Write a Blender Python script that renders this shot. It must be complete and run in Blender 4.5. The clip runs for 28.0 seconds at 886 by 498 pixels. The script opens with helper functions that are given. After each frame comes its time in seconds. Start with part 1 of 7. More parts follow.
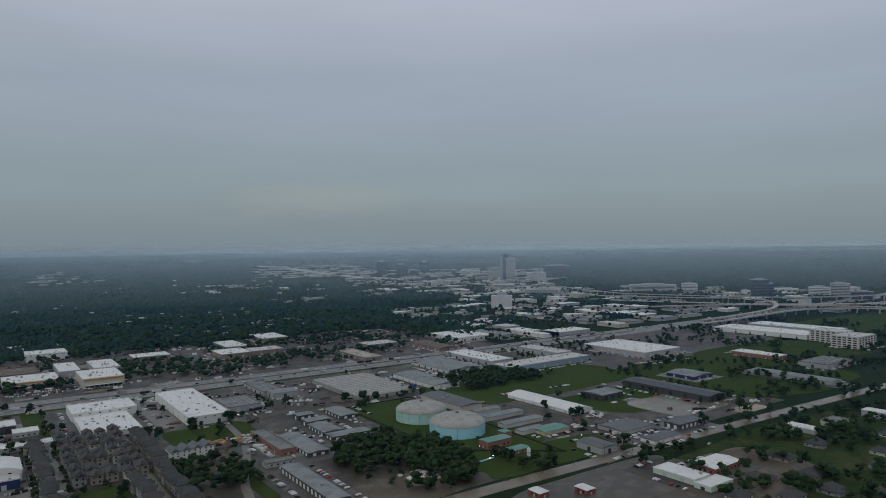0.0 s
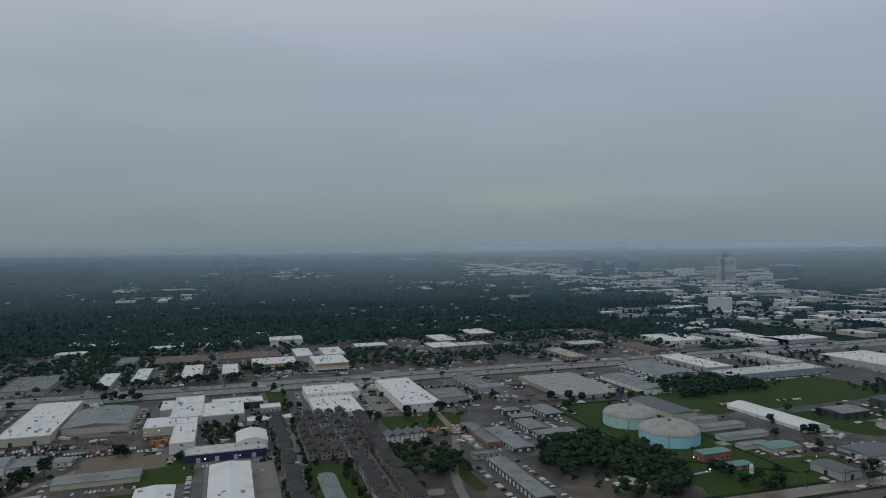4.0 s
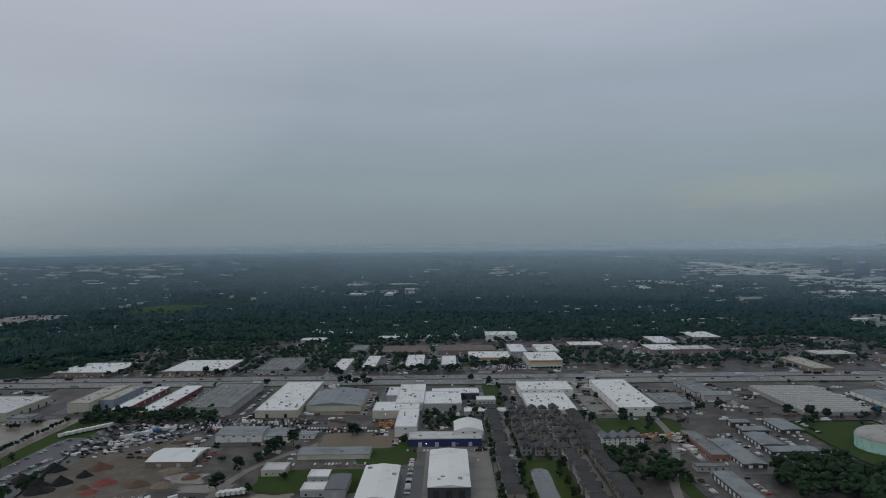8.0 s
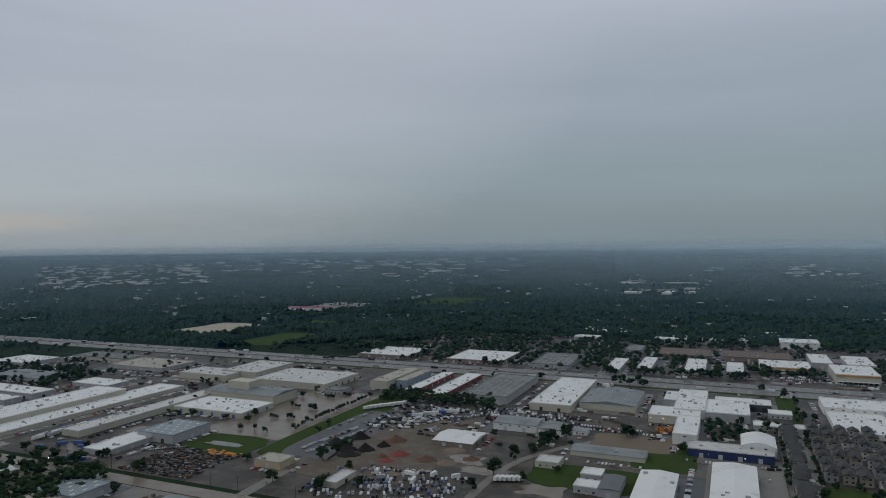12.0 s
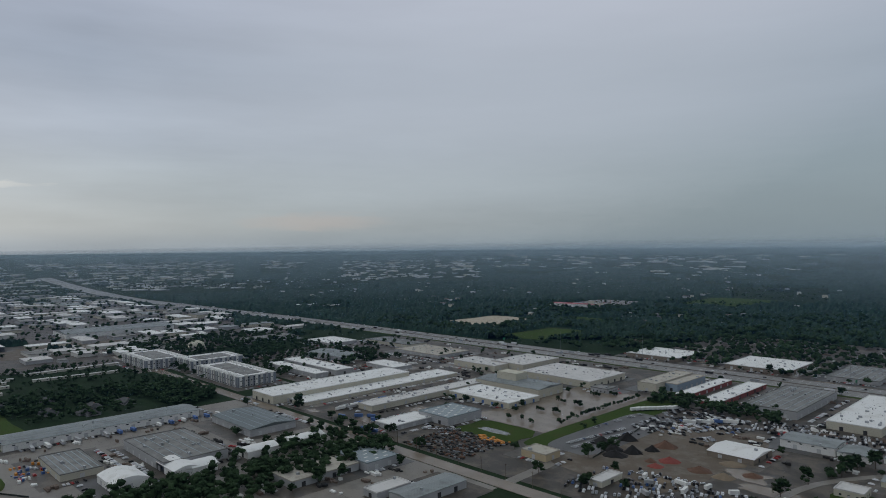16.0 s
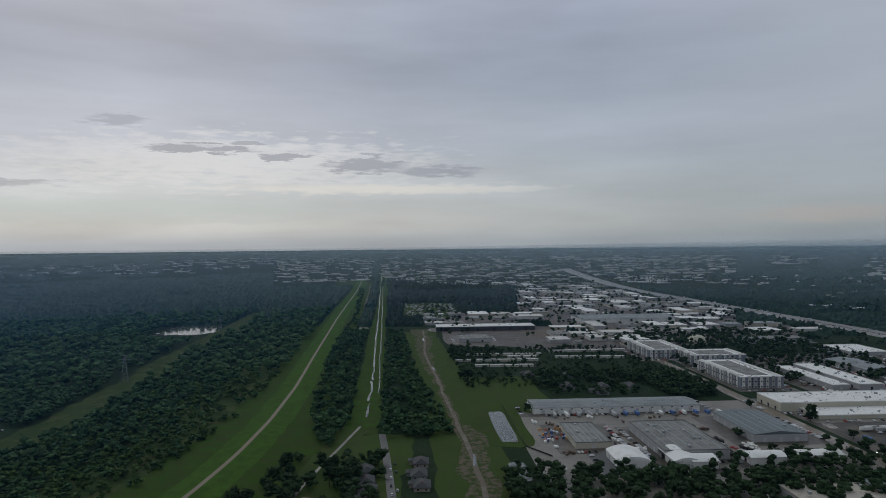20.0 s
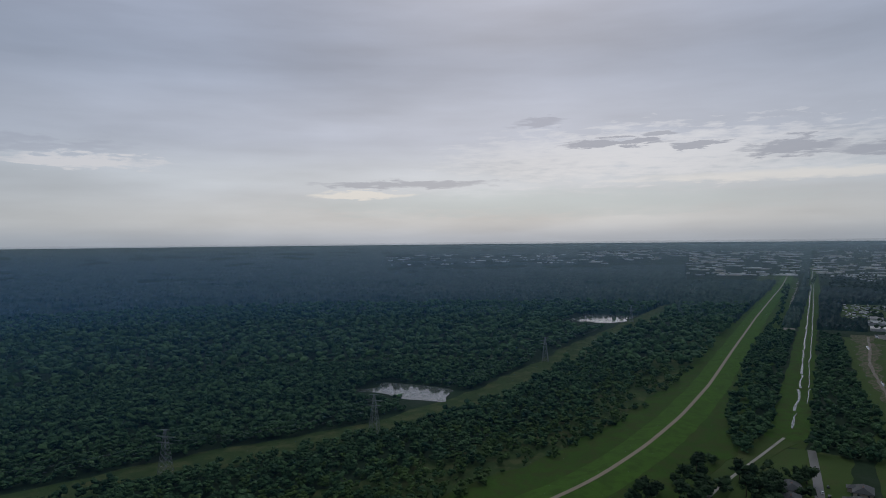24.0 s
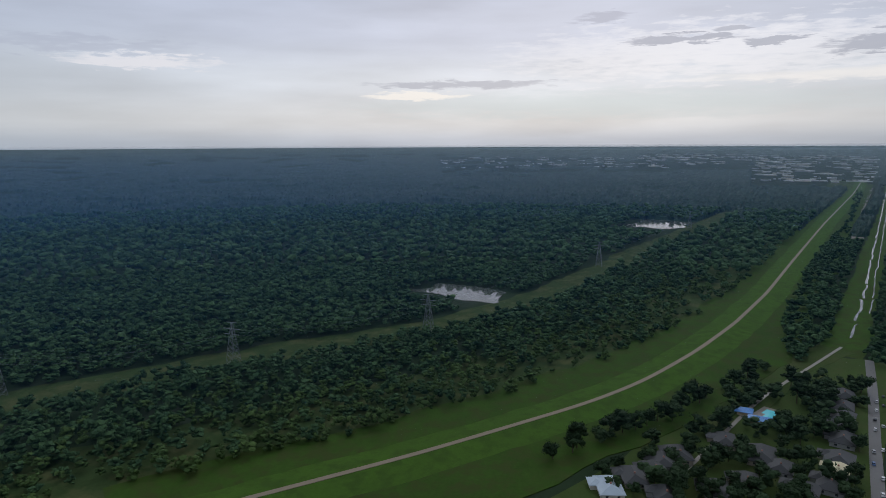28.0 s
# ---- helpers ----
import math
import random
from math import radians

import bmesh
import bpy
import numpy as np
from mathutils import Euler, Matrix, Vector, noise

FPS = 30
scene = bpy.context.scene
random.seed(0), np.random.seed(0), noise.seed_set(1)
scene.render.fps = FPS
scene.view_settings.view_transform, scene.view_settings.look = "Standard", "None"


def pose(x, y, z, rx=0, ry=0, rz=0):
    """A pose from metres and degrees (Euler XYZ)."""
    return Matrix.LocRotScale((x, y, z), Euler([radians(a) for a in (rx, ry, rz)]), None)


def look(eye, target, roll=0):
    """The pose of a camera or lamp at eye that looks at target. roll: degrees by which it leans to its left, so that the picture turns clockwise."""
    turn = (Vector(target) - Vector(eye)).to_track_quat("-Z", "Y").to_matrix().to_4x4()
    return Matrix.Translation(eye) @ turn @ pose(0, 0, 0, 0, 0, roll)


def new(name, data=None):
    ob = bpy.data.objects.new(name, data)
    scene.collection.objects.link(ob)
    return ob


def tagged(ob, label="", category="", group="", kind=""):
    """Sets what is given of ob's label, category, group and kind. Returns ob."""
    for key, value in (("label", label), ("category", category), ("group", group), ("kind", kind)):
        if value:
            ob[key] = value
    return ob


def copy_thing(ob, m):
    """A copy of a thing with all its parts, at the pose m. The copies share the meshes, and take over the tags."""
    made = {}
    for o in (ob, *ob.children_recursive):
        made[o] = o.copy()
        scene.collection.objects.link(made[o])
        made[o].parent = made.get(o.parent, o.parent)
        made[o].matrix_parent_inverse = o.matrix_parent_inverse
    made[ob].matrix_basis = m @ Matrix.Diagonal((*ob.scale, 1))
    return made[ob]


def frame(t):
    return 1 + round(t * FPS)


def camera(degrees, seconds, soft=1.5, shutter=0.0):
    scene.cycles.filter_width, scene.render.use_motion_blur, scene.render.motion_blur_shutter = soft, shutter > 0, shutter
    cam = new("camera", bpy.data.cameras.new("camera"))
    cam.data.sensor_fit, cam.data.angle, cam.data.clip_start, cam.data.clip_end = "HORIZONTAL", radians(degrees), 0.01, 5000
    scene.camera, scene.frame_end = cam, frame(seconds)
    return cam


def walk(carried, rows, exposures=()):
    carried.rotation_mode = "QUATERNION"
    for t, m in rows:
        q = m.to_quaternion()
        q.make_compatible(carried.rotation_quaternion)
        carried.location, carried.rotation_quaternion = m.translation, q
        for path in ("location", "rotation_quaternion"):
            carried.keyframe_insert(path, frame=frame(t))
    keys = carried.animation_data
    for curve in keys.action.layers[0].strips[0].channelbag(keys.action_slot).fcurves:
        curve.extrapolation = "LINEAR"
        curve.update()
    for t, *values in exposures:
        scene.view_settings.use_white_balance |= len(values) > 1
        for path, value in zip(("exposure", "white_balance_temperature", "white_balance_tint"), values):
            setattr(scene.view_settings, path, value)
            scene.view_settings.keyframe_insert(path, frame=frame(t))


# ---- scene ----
# ---- camera: it hovers on one spot 180 m up and turns to its left ----
EYE = Vector((0, 0, 180))


def aim(az, pitch, roll):
    a, p = radians(az), radians(pitch)
    return look(EYE, EYE + Vector((math.sin(a) * math.cos(p), math.cos(a) * math.cos(p), math.sin(p))), roll)


# seconds, heading clockwise from +y, tilt, roll
TURN = [
    (0.0, 35.50, -0.13, -0.76), (0.5, 34.94, -0.14, -0.75), (1.0, 32.38, -0.14, -0.87), (1.5, 29.27, -0.11, -0.80),
    (2.0, 27.17, -0.09, -0.76), (2.5, 25.35, -0.08, -0.75), (3.0, 23.24, -0.07, -0.78), (3.5, 20.46, -0.05, -0.77),
    (5.5, 11.54, -0.05, -0.73), (6.0, 9.12, -0.05, -0.73), (6.5, 6.71, -0.05, -0.72), (7.0, 4.16, -0.04, -0.69),
    (7.5, 1.81, -0.05, -0.72), (8.0, -0.28, -0.04, -0.67), (8.5, -2.06, -0.06, -0.65), (9.0, -3.93, -0.07, -0.69),
    (9.5, -6.33, -0.06, -0.68), (10.0, -9.40, -0.07, -0.62), (10.5, -12.65, -0.07, -0.64), (11.0, -16.00, -0.07, -0.61),
    (11.5, -19.64, -0.08, -0.65), (12.0, -23.50, -0.08, -0.55), (12.5, -27.10, -0.09, -0.59), (13.0, -30.38, -0.10, -0.55),
    (13.5, -32.84, -0.10, -0.54), (15.5, -42.10, -0.15, -0.54), (16.0, -46.05, -0.17, -0.57), (16.5, -50.66, -0.18, -0.52),
    (17.0, -55.70, -0.19, -0.54), (17.5, -60.49, -0.20, -0.59), (18.0, -65.45, -0.21, -0.56), (18.5, -70.83, -0.21, -0.59),
    (19.0, -76.32, -0.23, -0.60), (19.5, -82.04, -0.24, -0.54), (20.0, -87.29, -0.25, -0.57), (20.5, -92.27, -0.27, -0.54),
    (21.0, -97.35, -0.28, -0.60), (21.5, -102.48, -0.30, -0.59), (22.0, -107.42, -0.33, -0.57), (22.5, -111.73, -0.37, -0.57),
    (24.5, -123.32, -0.66, -0.54), (25.0, -124.07, -0.69, -0.52), (25.5, -124.55, -1.46, -0.49), (26.0, -124.87, -4.16, -0.39),
    (26.5, -125.24, -7.20, -0.42), (27.0, -125.80, -8.76, -0.36), (27.5, -126.12, -8.88, -0.32), (28.0, -126.32, -8.95, -0.27),
]
cam = camera(67.28, 28.0, soft=0.8)
walk(cam, [(t, aim(a, p, r)) for t, a, p, r in TURN], exposures=[
    (0.0, 0.0, 6500, 10), (12.0, 0.0, 6500, 10), (15.5, 0.07, 6500, 10), (16.8, 0.05, 6500, 10), (19.0, -0.05, 6480, 10), (22.0, -0.12, 6380, 11.5), (24.5, -0.08, 6300, 13),
    (25.7, -0.03, 6300, 13.5), (27.4, 0.22, 6300, 14), (28.0, 0.25, 6300, 14)])

# ---- world: an overcast sky, stormy ahead and brighter towards the wood ----
def node(tree, kind, **kw):
    n = tree.nodes.new(kind)
    for k, v in kw.items():
        if k == "op":
            n.operation = v
        elif k == "blend":
            n.blend_type = v
        elif k == "dtype":
            n.data_type = v
    return n


class Maths:
    """Short hand for node arithmetic in one tree."""

    def __init__(self, tree):
        self.t = tree

    def m(self, op, a, b=0.0, c=0.0):
        n = node(self.t, "ShaderNodeMath", op=op)
        for i, v in enumerate((a, b, c)):
            if isinstance(v, (int, float)):
                n.inputs[i].default_value = v
            else:
                self.t.links.new(v, n.inputs[i])
        return n.outputs[0]

    def mix(self, f, a, b, blend="MIX"):
        n = node(self.t, "ShaderNodeMix", dtype="RGBA", blend=blend)
        for i, v in ((0, f), (6, a), (7, b)):
            if isinstance(v, (int, float)):
                n.inputs[i].default_value = v
            elif isinstance(v, tuple):
                n.inputs[i].default_value = (*v, 1)
            else:
                self.t.links.new(v, n.inputs[i])
        return n.outputs[2]

    def ramp(self, f, stops, smooth=True):
        n = node(self.t, "ShaderNodeValToRGB")
        n.color_ramp.interpolation = "EASE" if smooth else "LINEAR"
        els = n.color_ramp.elements
        while len(els) < len(stops):
            els.new(0.5)
        for e, (p, c) in zip(els, stops):
            e.position, e.color = p, (*c, 1)
        self.t.links.new(f, n.inputs[0])
        return n.outputs[0]

    def noise(self, vec, scale, detail=4.0, rough=0.55):
        n = node(self.t, "ShaderNodeTexNoise")
        n.inputs["Scale"].default_value = scale
        n.inputs["Detail"].default_value = detail
        n.inputs["Roughness"].default_value = rough
        if vec is not None:
            self.t.links.new(vec, n.inputs["Vector"])
        return n.outputs[0]


SUN_AZ, SUN_EL = -115.0, 38.0
world = bpy.data.worlds.new("overcast_sky")
scene.world = world
world.use_nodes = True
wt = world.node_tree
wt.nodes.clear()
W = Maths(wt)
sky = node(wt, "ShaderNodeTexSky")
sky.sky_type, sky.sun_disc = "NISHITA", False
sky.sun_elevation, sky.sun_rotation = radians(SUN_EL), radians(SUN_AZ)
sky.air_density, sky.dust_density = 1.0, 3.0
dirn = node(wt, "ShaderNodeTexCoord").outputs["Generated"]
sep = node(wt, "ShaderNodeSeparateXYZ")
wt.links.new(dirn, sep.inputs[0])
DX, DY, DZ = sep.outputs
el = W.m("MULTIPLY", W.m("ARCSINE", DZ), 57.29578)
az = W.m("MULTIPLY", W.m("ARCTAN2", DX, DY), 57.29578)
elf = W.m("DIVIDE", el, 90.0)
storm = W.ramp(elf, [(0.0, (0.196, 0.246, 0.276)), (0.02, (0.198, 0.248, 0.278)), (0.06, (0.226, 0.278, 0.312)), (0.14, (0.290, 0.335, 0.388)),
                     (0.24, (0.41, 0.44, 0.51)), (0.5, (0.40, 0.455, 0.49)), (1.0, (0.48, 0.55, 0.58))])
fair = W.ramp(elf, [(0.0, (0.355, 0.395, 0.44)), (0.02, (0.47, 0.49, 0.495)), (0.055, (0.455, 0.49, 0.525)), (0.10, (0.37, 0.405, 0.475)),
                    (0.17, (0.222, 0.262, 0.335)), (0.26, (0.235, 0.276, 0.355)), (0.5, (0.40, 0.455, 0.49)), (1.0, (0.48, 0.55, 0.58))])
# how fair the sky is, by the heading
off = W.m("ABSOLUTE", W.m("WRAP", W.m("SUBTRACT", az, -122.0), 180.0, -180.0))
sidef = W.m("SUBTRACT", 1.0, W.m("SMOOTH_MIN", W.m("MAXIMUM", W.m("DIVIDE", W.m("SUBTRACT", off, 10.0), 88.0), 0.0), 1.0, 0.15))
stretch = node(wt, "ShaderNodeCombineXYZ")
wt.links.new(W.m("MULTIPLY", az, 0.045), stretch.inputs[0])
wt.links.new(W.m("MULTIPLY", el, 0.26), stretch.inputs[1])
veil = W.noise(stretch.outputs[0], 1.3, 6.0, 0.5)
wisp = W.noise(stretch.outputs[0], 8.0, 6.0, 0.62)
shred = W.noise(stretch.outputs[0], 13.0, 4.0, 0.5)
base = W.mix(sidef, storm, fair)
lumps = W.m("MULTIPLY", W.m("SUBTRACT", veil, 0.5), W.m("MULTIPLY_ADD", sidef, 0.62, 0.16))
gain = W.m("ADD", 1.0, lumps)
grey = node(wt, "ShaderNodeCombineXYZ")
for i in range(3):
    wt.links.new(gain, grey.inputs[i])
base = W.mix(1.0, base, grey.outputs[0], "MULTIPLY")


def cloud(col, strength, a0, e0, wa, we, colour, ragged=0.55):
    """A ragged cloud round the heading a0 and the height e0, in degrees."""
    jit = W.m("ADD", W.m("MULTIPLY", W.m("SUBTRACT", wisp, 0.5), ragged * 7 * we), W.m("MULTIPLY", W.m("SUBTRACT", shred, 0.5), ragged * 3.2 * we))
    da = W.m("DIVIDE", W.m("ADD", W.m("SUBTRACT", az, a0), W.m("MULTIPLY", W.m("SUBTRACT", shred, 0.5), ragged * 2.2 * wa)), wa)
    de = W.m("DIVIDE", W.m("ADD", W.m("SUBTRACT", el, e0), jit), we)
    v = W.m("SUBTRACT", 1.0, W.m("ADD", W.m("POWER", W.m("ABSOLUTE", da), 2.0), W.m("POWER", W.m("ABSOLUTE", de), 2.0)))
    v = W.m("MULTIPLY", W.m("MAXIMUM", v, 0.0), strength)
    return W.mix(W.m("MINIMUM", v, 0.85), col, colour)


base = cloud(base, 0.36, 25.0, 4.3, 9.0, 1.6, (0.29, 0.32, 0.28), 0.2)
base = cloud(base, 0.42, -42.0, 15.0, 32.0, 15.0, (0.47, 0.495, 0.54), 0.03)
base = cloud(base, 0.5, -57.0, 2.2, 7.0, 0.9, (0.40, 0.36, 0.34), 0.2)
base = cloud(base, 0.8, -104.0, 7.0, 19.0, 2.4, (0.57, 0.58, 0.595), 0.4)
base = cloud(base, 0.8, -92.0, 4.9, 16.0, 0.5, (0.60, 0.59, 0.56), 0.3)
base = cloud(base, 0.6, -113.0, 3.2, 24.0, 1.4, (0.36, 0.44, 0.46), 0.2)
base = cloud(base, 2.0, -107.2, 8.0, 4.6, 0.40, (0.20, 0.225, 0.285), 0.6)
base = cloud(base, 2.0, -100.6, 7.6, 2.6, 0.30, (0.22, 0.245, 0.30), 0.7)
base = cloud(base, 1.8, -103.4, 8.6, 1.8, 0.18, (0.24, 0.265, 0.32), 0.7)
base = cloud(base, 1.5, -94.0, 6.9, 4.0, 0.75, (0.22, 0.245, 0.30), 0.5)
base = cloud(base, 1.2, -87.5, 6.4, 4.2, 0.55, (0.23, 0.255, 0.31), 0.45)
base = cloud(base, 1.2, -113.5, 9.9, 2.6, 0.5, (0.24, 0.265, 0.33), 0.5)
base = cloud(base, 1.3, -125.0, 4.9, 8.5, 0.36, (0.27, 0.295, 0.35), 0.5)
base = cloud(base, 1.5, -128.5, 4.0, 4.5, 0.40, (0.64, 0.62, 0.57), 0.5)
base = cloud(base, 1.2, -150.0, 6.3, 6.0, 0.6, (0.56, 0.56, 0.57), 0.6)
base = cloud(base, 0.5, -154.0, 7.4, 9.0, 0.7, (0.27, 0.295, 0.36), 0.6)
base = W.mix(0.012, base, sky.outputs[0], "ADD")
bg = node(wt, "ShaderNodeBackground")
wt.links.new(base, bg.inputs[0])
bg.inputs[1].default_value = 1.0
wout = node(wt, "ShaderNodeOutputWorld")
wt.links.new(bg.outputs[0], wout.inputs[0])

sun = new("sun", bpy.data.lights.new("sun", "SUN"))
sun.data.energy, sun.data.angle, sun.data.color = 0.5, radians(25), (0.97, 1.0, 0.97)
_sa, _se = radians(SUN_AZ), radians(SUN_EL)
sun.matrix_world = look((0, 0, 0), (-math.sin(_sa) * math.cos(_se), -math.cos(_sa) * math.cos(_se), -math.sin(_se)))


# ---- materials ----
def material(name, colour, rough=0.8, vary=0.25, fine=1.5, coarse=0.05, bump=0.15, metal=0.0, second=None, amount=0.4, stripes=0.0, spec=0.4):
    """A surface with grain (fine, per metre), stains (coarse), an optional second colour in blotches and optional ribs (stripes apart, metres)."""
    m = bpy.data.materials.new(name)
    m.use_nodes = True
    t = m.node_tree
    M = Maths(t)
    b = t.nodes["Principled BSDF"]
    pos = node(t, "ShaderNodeNewGeometry").outputs["Position"]
    n1, n2 = M.noise(pos, fine, 3.0, 0.6), M.noise(pos, coarse, 6.0, 0.6)
    rnd = node(t, "ShaderNodeObjectInfo").outputs["Random"]
    lo = tuple(c * (1 - vary) for c in colour)
    hi = tuple(min(1.0, c * (1 + vary)) for c in colour)
    f = M.m("ADD", M.m("MULTIPLY", n1, 0.45), M.m("ADD", M.m("MULTIPLY", n2, 0.75), M.m("MULTIPLY_ADD", rnd, 0.2, -0.2)))
    col = M.mix(f, lo, hi)
    if second:
        blot = M.m("MULTIPLY", M.m("SUBTRACT", M.noise(pos, coarse * 2.3, 7.0, 0.65), 0.62 - amount * 0.45), 7.0)
        blot = M.m("MINIMUM", M.m("MAXIMUM", blot, 0.0), 1.0)
        col = M.mix(blot, col, second)
    t.links.new(col, b.inputs["Base Color"])
    t.links.new(M.m("MULTIPLY_ADD", n2, 0.2, rough - 0.1), b.inputs["Roughness"])
    b.inputs["Metallic"].default_value = metal
    b.inputs["Specular IOR Level"].default_value = spec
    h = n1
    if stripes:
        w = node(t, "ShaderNodeTexWave")
        w.inputs["Scale"].default_value = 0.314 / stripes
        t.links.new(pos, w.inputs["Vector"])
        h = M.m("ADD", n1, M.m("MULTIPLY", w.outputs["Fac"], 2.0))
    if bump:
        bn = node(t, "ShaderNodeBump")
        bn.inputs["Strength"].default_value, bn.inputs["Distance"].default_value = bump, 0.3
        t.links.new(h, bn.inputs["Height"])
        t.links.new(bn.outputs[0], b.inputs["Normal"])
    return m


def leaves(name, dark, light):
    m = bpy.data.materials.new(name)
    m.use_nodes = True
    t = m.node_tree
    M = Maths(t)
    b = t.nodes["Principled BSDF"]
    geo = node(t, "ShaderNodeNewGeometry")
    isl, pos = geo.outputs["Random Per Island"], geo.outputs["Position"]
    n = M.noise(pos, 0.02, 5.0)
    g = M.noise(pos, 1.2, 3.0, 0.7)
    clumps = M.noise(pos, 0.10, 3.0, 0.6)
    rnd = node(t, "ShaderNodeObjectInfo").outputs["Random"]
    f = M.m("ADD", M.m("MULTIPLY", isl, 0.6), M.m("ADD", M.m("MULTIPLY_ADD", n, 1.0, -0.35), M.m("ADD", M.m("MULTIPLY", rnd, 0.3), M.m("MULTIPLY_ADD", g, 0.7, -0.35))))
    f = M.m("ADD", f, M.m("MULTIPLY_ADD", clumps, 1.3, -0.65))
    col = M.mix(M.m("MINIMUM", M.m("MAXIMUM", f, 0.0), 1.0), dark, light)
    t.links.new(col, b.inputs["Base Color"])
    b.inputs["Roughness"].default_value = 0.75
    b.inputs["Specular IOR Level"].default_value = 0.04
    bn = node(t, "ShaderNodeBump")
    bn.inputs["Strength"].default_value, bn.inputs["Distance"].default_value = 0.9, 0.6
    t.links.new(g, bn.inputs["Height"])
    t.links.new(bn.outputs[0], b.inputs["Normal"])
    return m


def glossy(name, colour, rough, metal=0.0, ripple=0.0):
    m = bpy.data.materials.new(name)
    m.use_nodes = True
    t = m.node_tree
    M = Maths(t)
    b = t.nodes["Principled BSDF"]
    pos = node(t, "ShaderNodeNewGeometry").outputs["Position"]
    n = M.noise(pos, 0.06, 5.0)
    t.links.new(M.mix(n, tuple(c * 0.7 for c in colour), tuple(min(1.0, c * 1.3) for c in colour)), b.inputs["Base Color"])
    b.inputs["Roughness"].default_value, b.inputs["Metallic"].default_value = rough, metal
    if ripple:
        bn = node(t, "ShaderNodeBump")
        bn.inputs["Strength"].default_value, bn.inputs["Distance"].default_value = ripple, 0.1
        t.links.new(M.noise(pos, 0.8, 3.0), bn.inputs["Height"])
        t.links.new(bn.outputs[0], b.inputs["Normal"])
    return m


ROOF = {
    "white": material("white_roof_membrane", (0.64, 0.63, 0.615), 0.6, 0.10, 0.5, 0.03, 0.05, second=(0.53, 0.51, 0.485), amount=0.22),
    "offwhite": material("weathered_pale_roof", (0.49, 0.47, 0.455), 0.7, 0.15, 0.5, 0.04, 0.05, second=(0.38, 0.365, 0.35), amount=0.25),
    "grey": material("grey_gravel_roof", (0.19, 0.186, 0.178), 0.75, 0.2, 0.8, 0.03, 0.1, second=(0.13, 0.128, 0.122), amount=0.4),
    "bluegrey": material("galvanised_metal_roof", (0.195, 0.212, 0.212), 0.55, 0.15, 0.3, 0.03, 0.2, stripes=1.2, second=(0.14, 0.15, 0.152), amount=0.35),
    "darkgrey": material("dark_shingle_roof", (0.125, 0.13, 0.14), 0.85, 0.25, 1.2, 0.06, 0.2),
    "dark": material("charcoal_metal_roof", (0.045, 0.048, 0.054), 0.5, 0.2, 0.6, 0.05, 0.2, stripes=1.2),
    "tan": material("tan_flat_roof", (0.36, 0.33, 0.28), 0.8, 0.2, 0.6, 0.04, 0.05, second=(0.25, 0.22, 0.19), amount=0.25),
    "brown": material("brown_tile_roof", (0.13, 0.095, 0.075), 0.8, 0.25, 1.0, 0.06, 0.2),
    "beige": material("beige_block_top", (0.45, 0.42, 0.34), 0.8, 0.15),
    "greenr": material("green_metal_roof", (0.10, 0.23, 0.19), 0.5, 0.2, 0.4, 0.05, 0.2, stripes=1.0),
    "ribbed": material("dark_ribbed_roof", (0.10, 0.12, 0.125), 0.5, 0.2, 0.4, 0.04, 0.2, stripes=2.0),
    "skylight": material("grey_blue_panel_roof", (0.20, 0.235, 0.25), 0.5, 0.2, 0.4, 0.05, 0.1),
    "glass": material("dirty_greenhouse_roof", (0.27, 0.255, 0.245), 0.4, 0.2, 0.4, 0.05, 0.1, second=(0.34, 0.32, 0.30), amount=0.25, stripes=3.0),
    "shingle": material("black_shingle_roof", (0.055, 0.053, 0.053), 0.85, 0.6, 1.5, 0.1, 0.25),
    "redr": material("red_metal_roof", (0.36, 0.08, 0.085), 0.5, 0.2, 0.4, 0.05, 0.1),
    "house": material("weathered_shingle_roof", (0.050, 0.051, 0.054), 0.85, 0.3, 1.5, 0.1, 0.25),
}
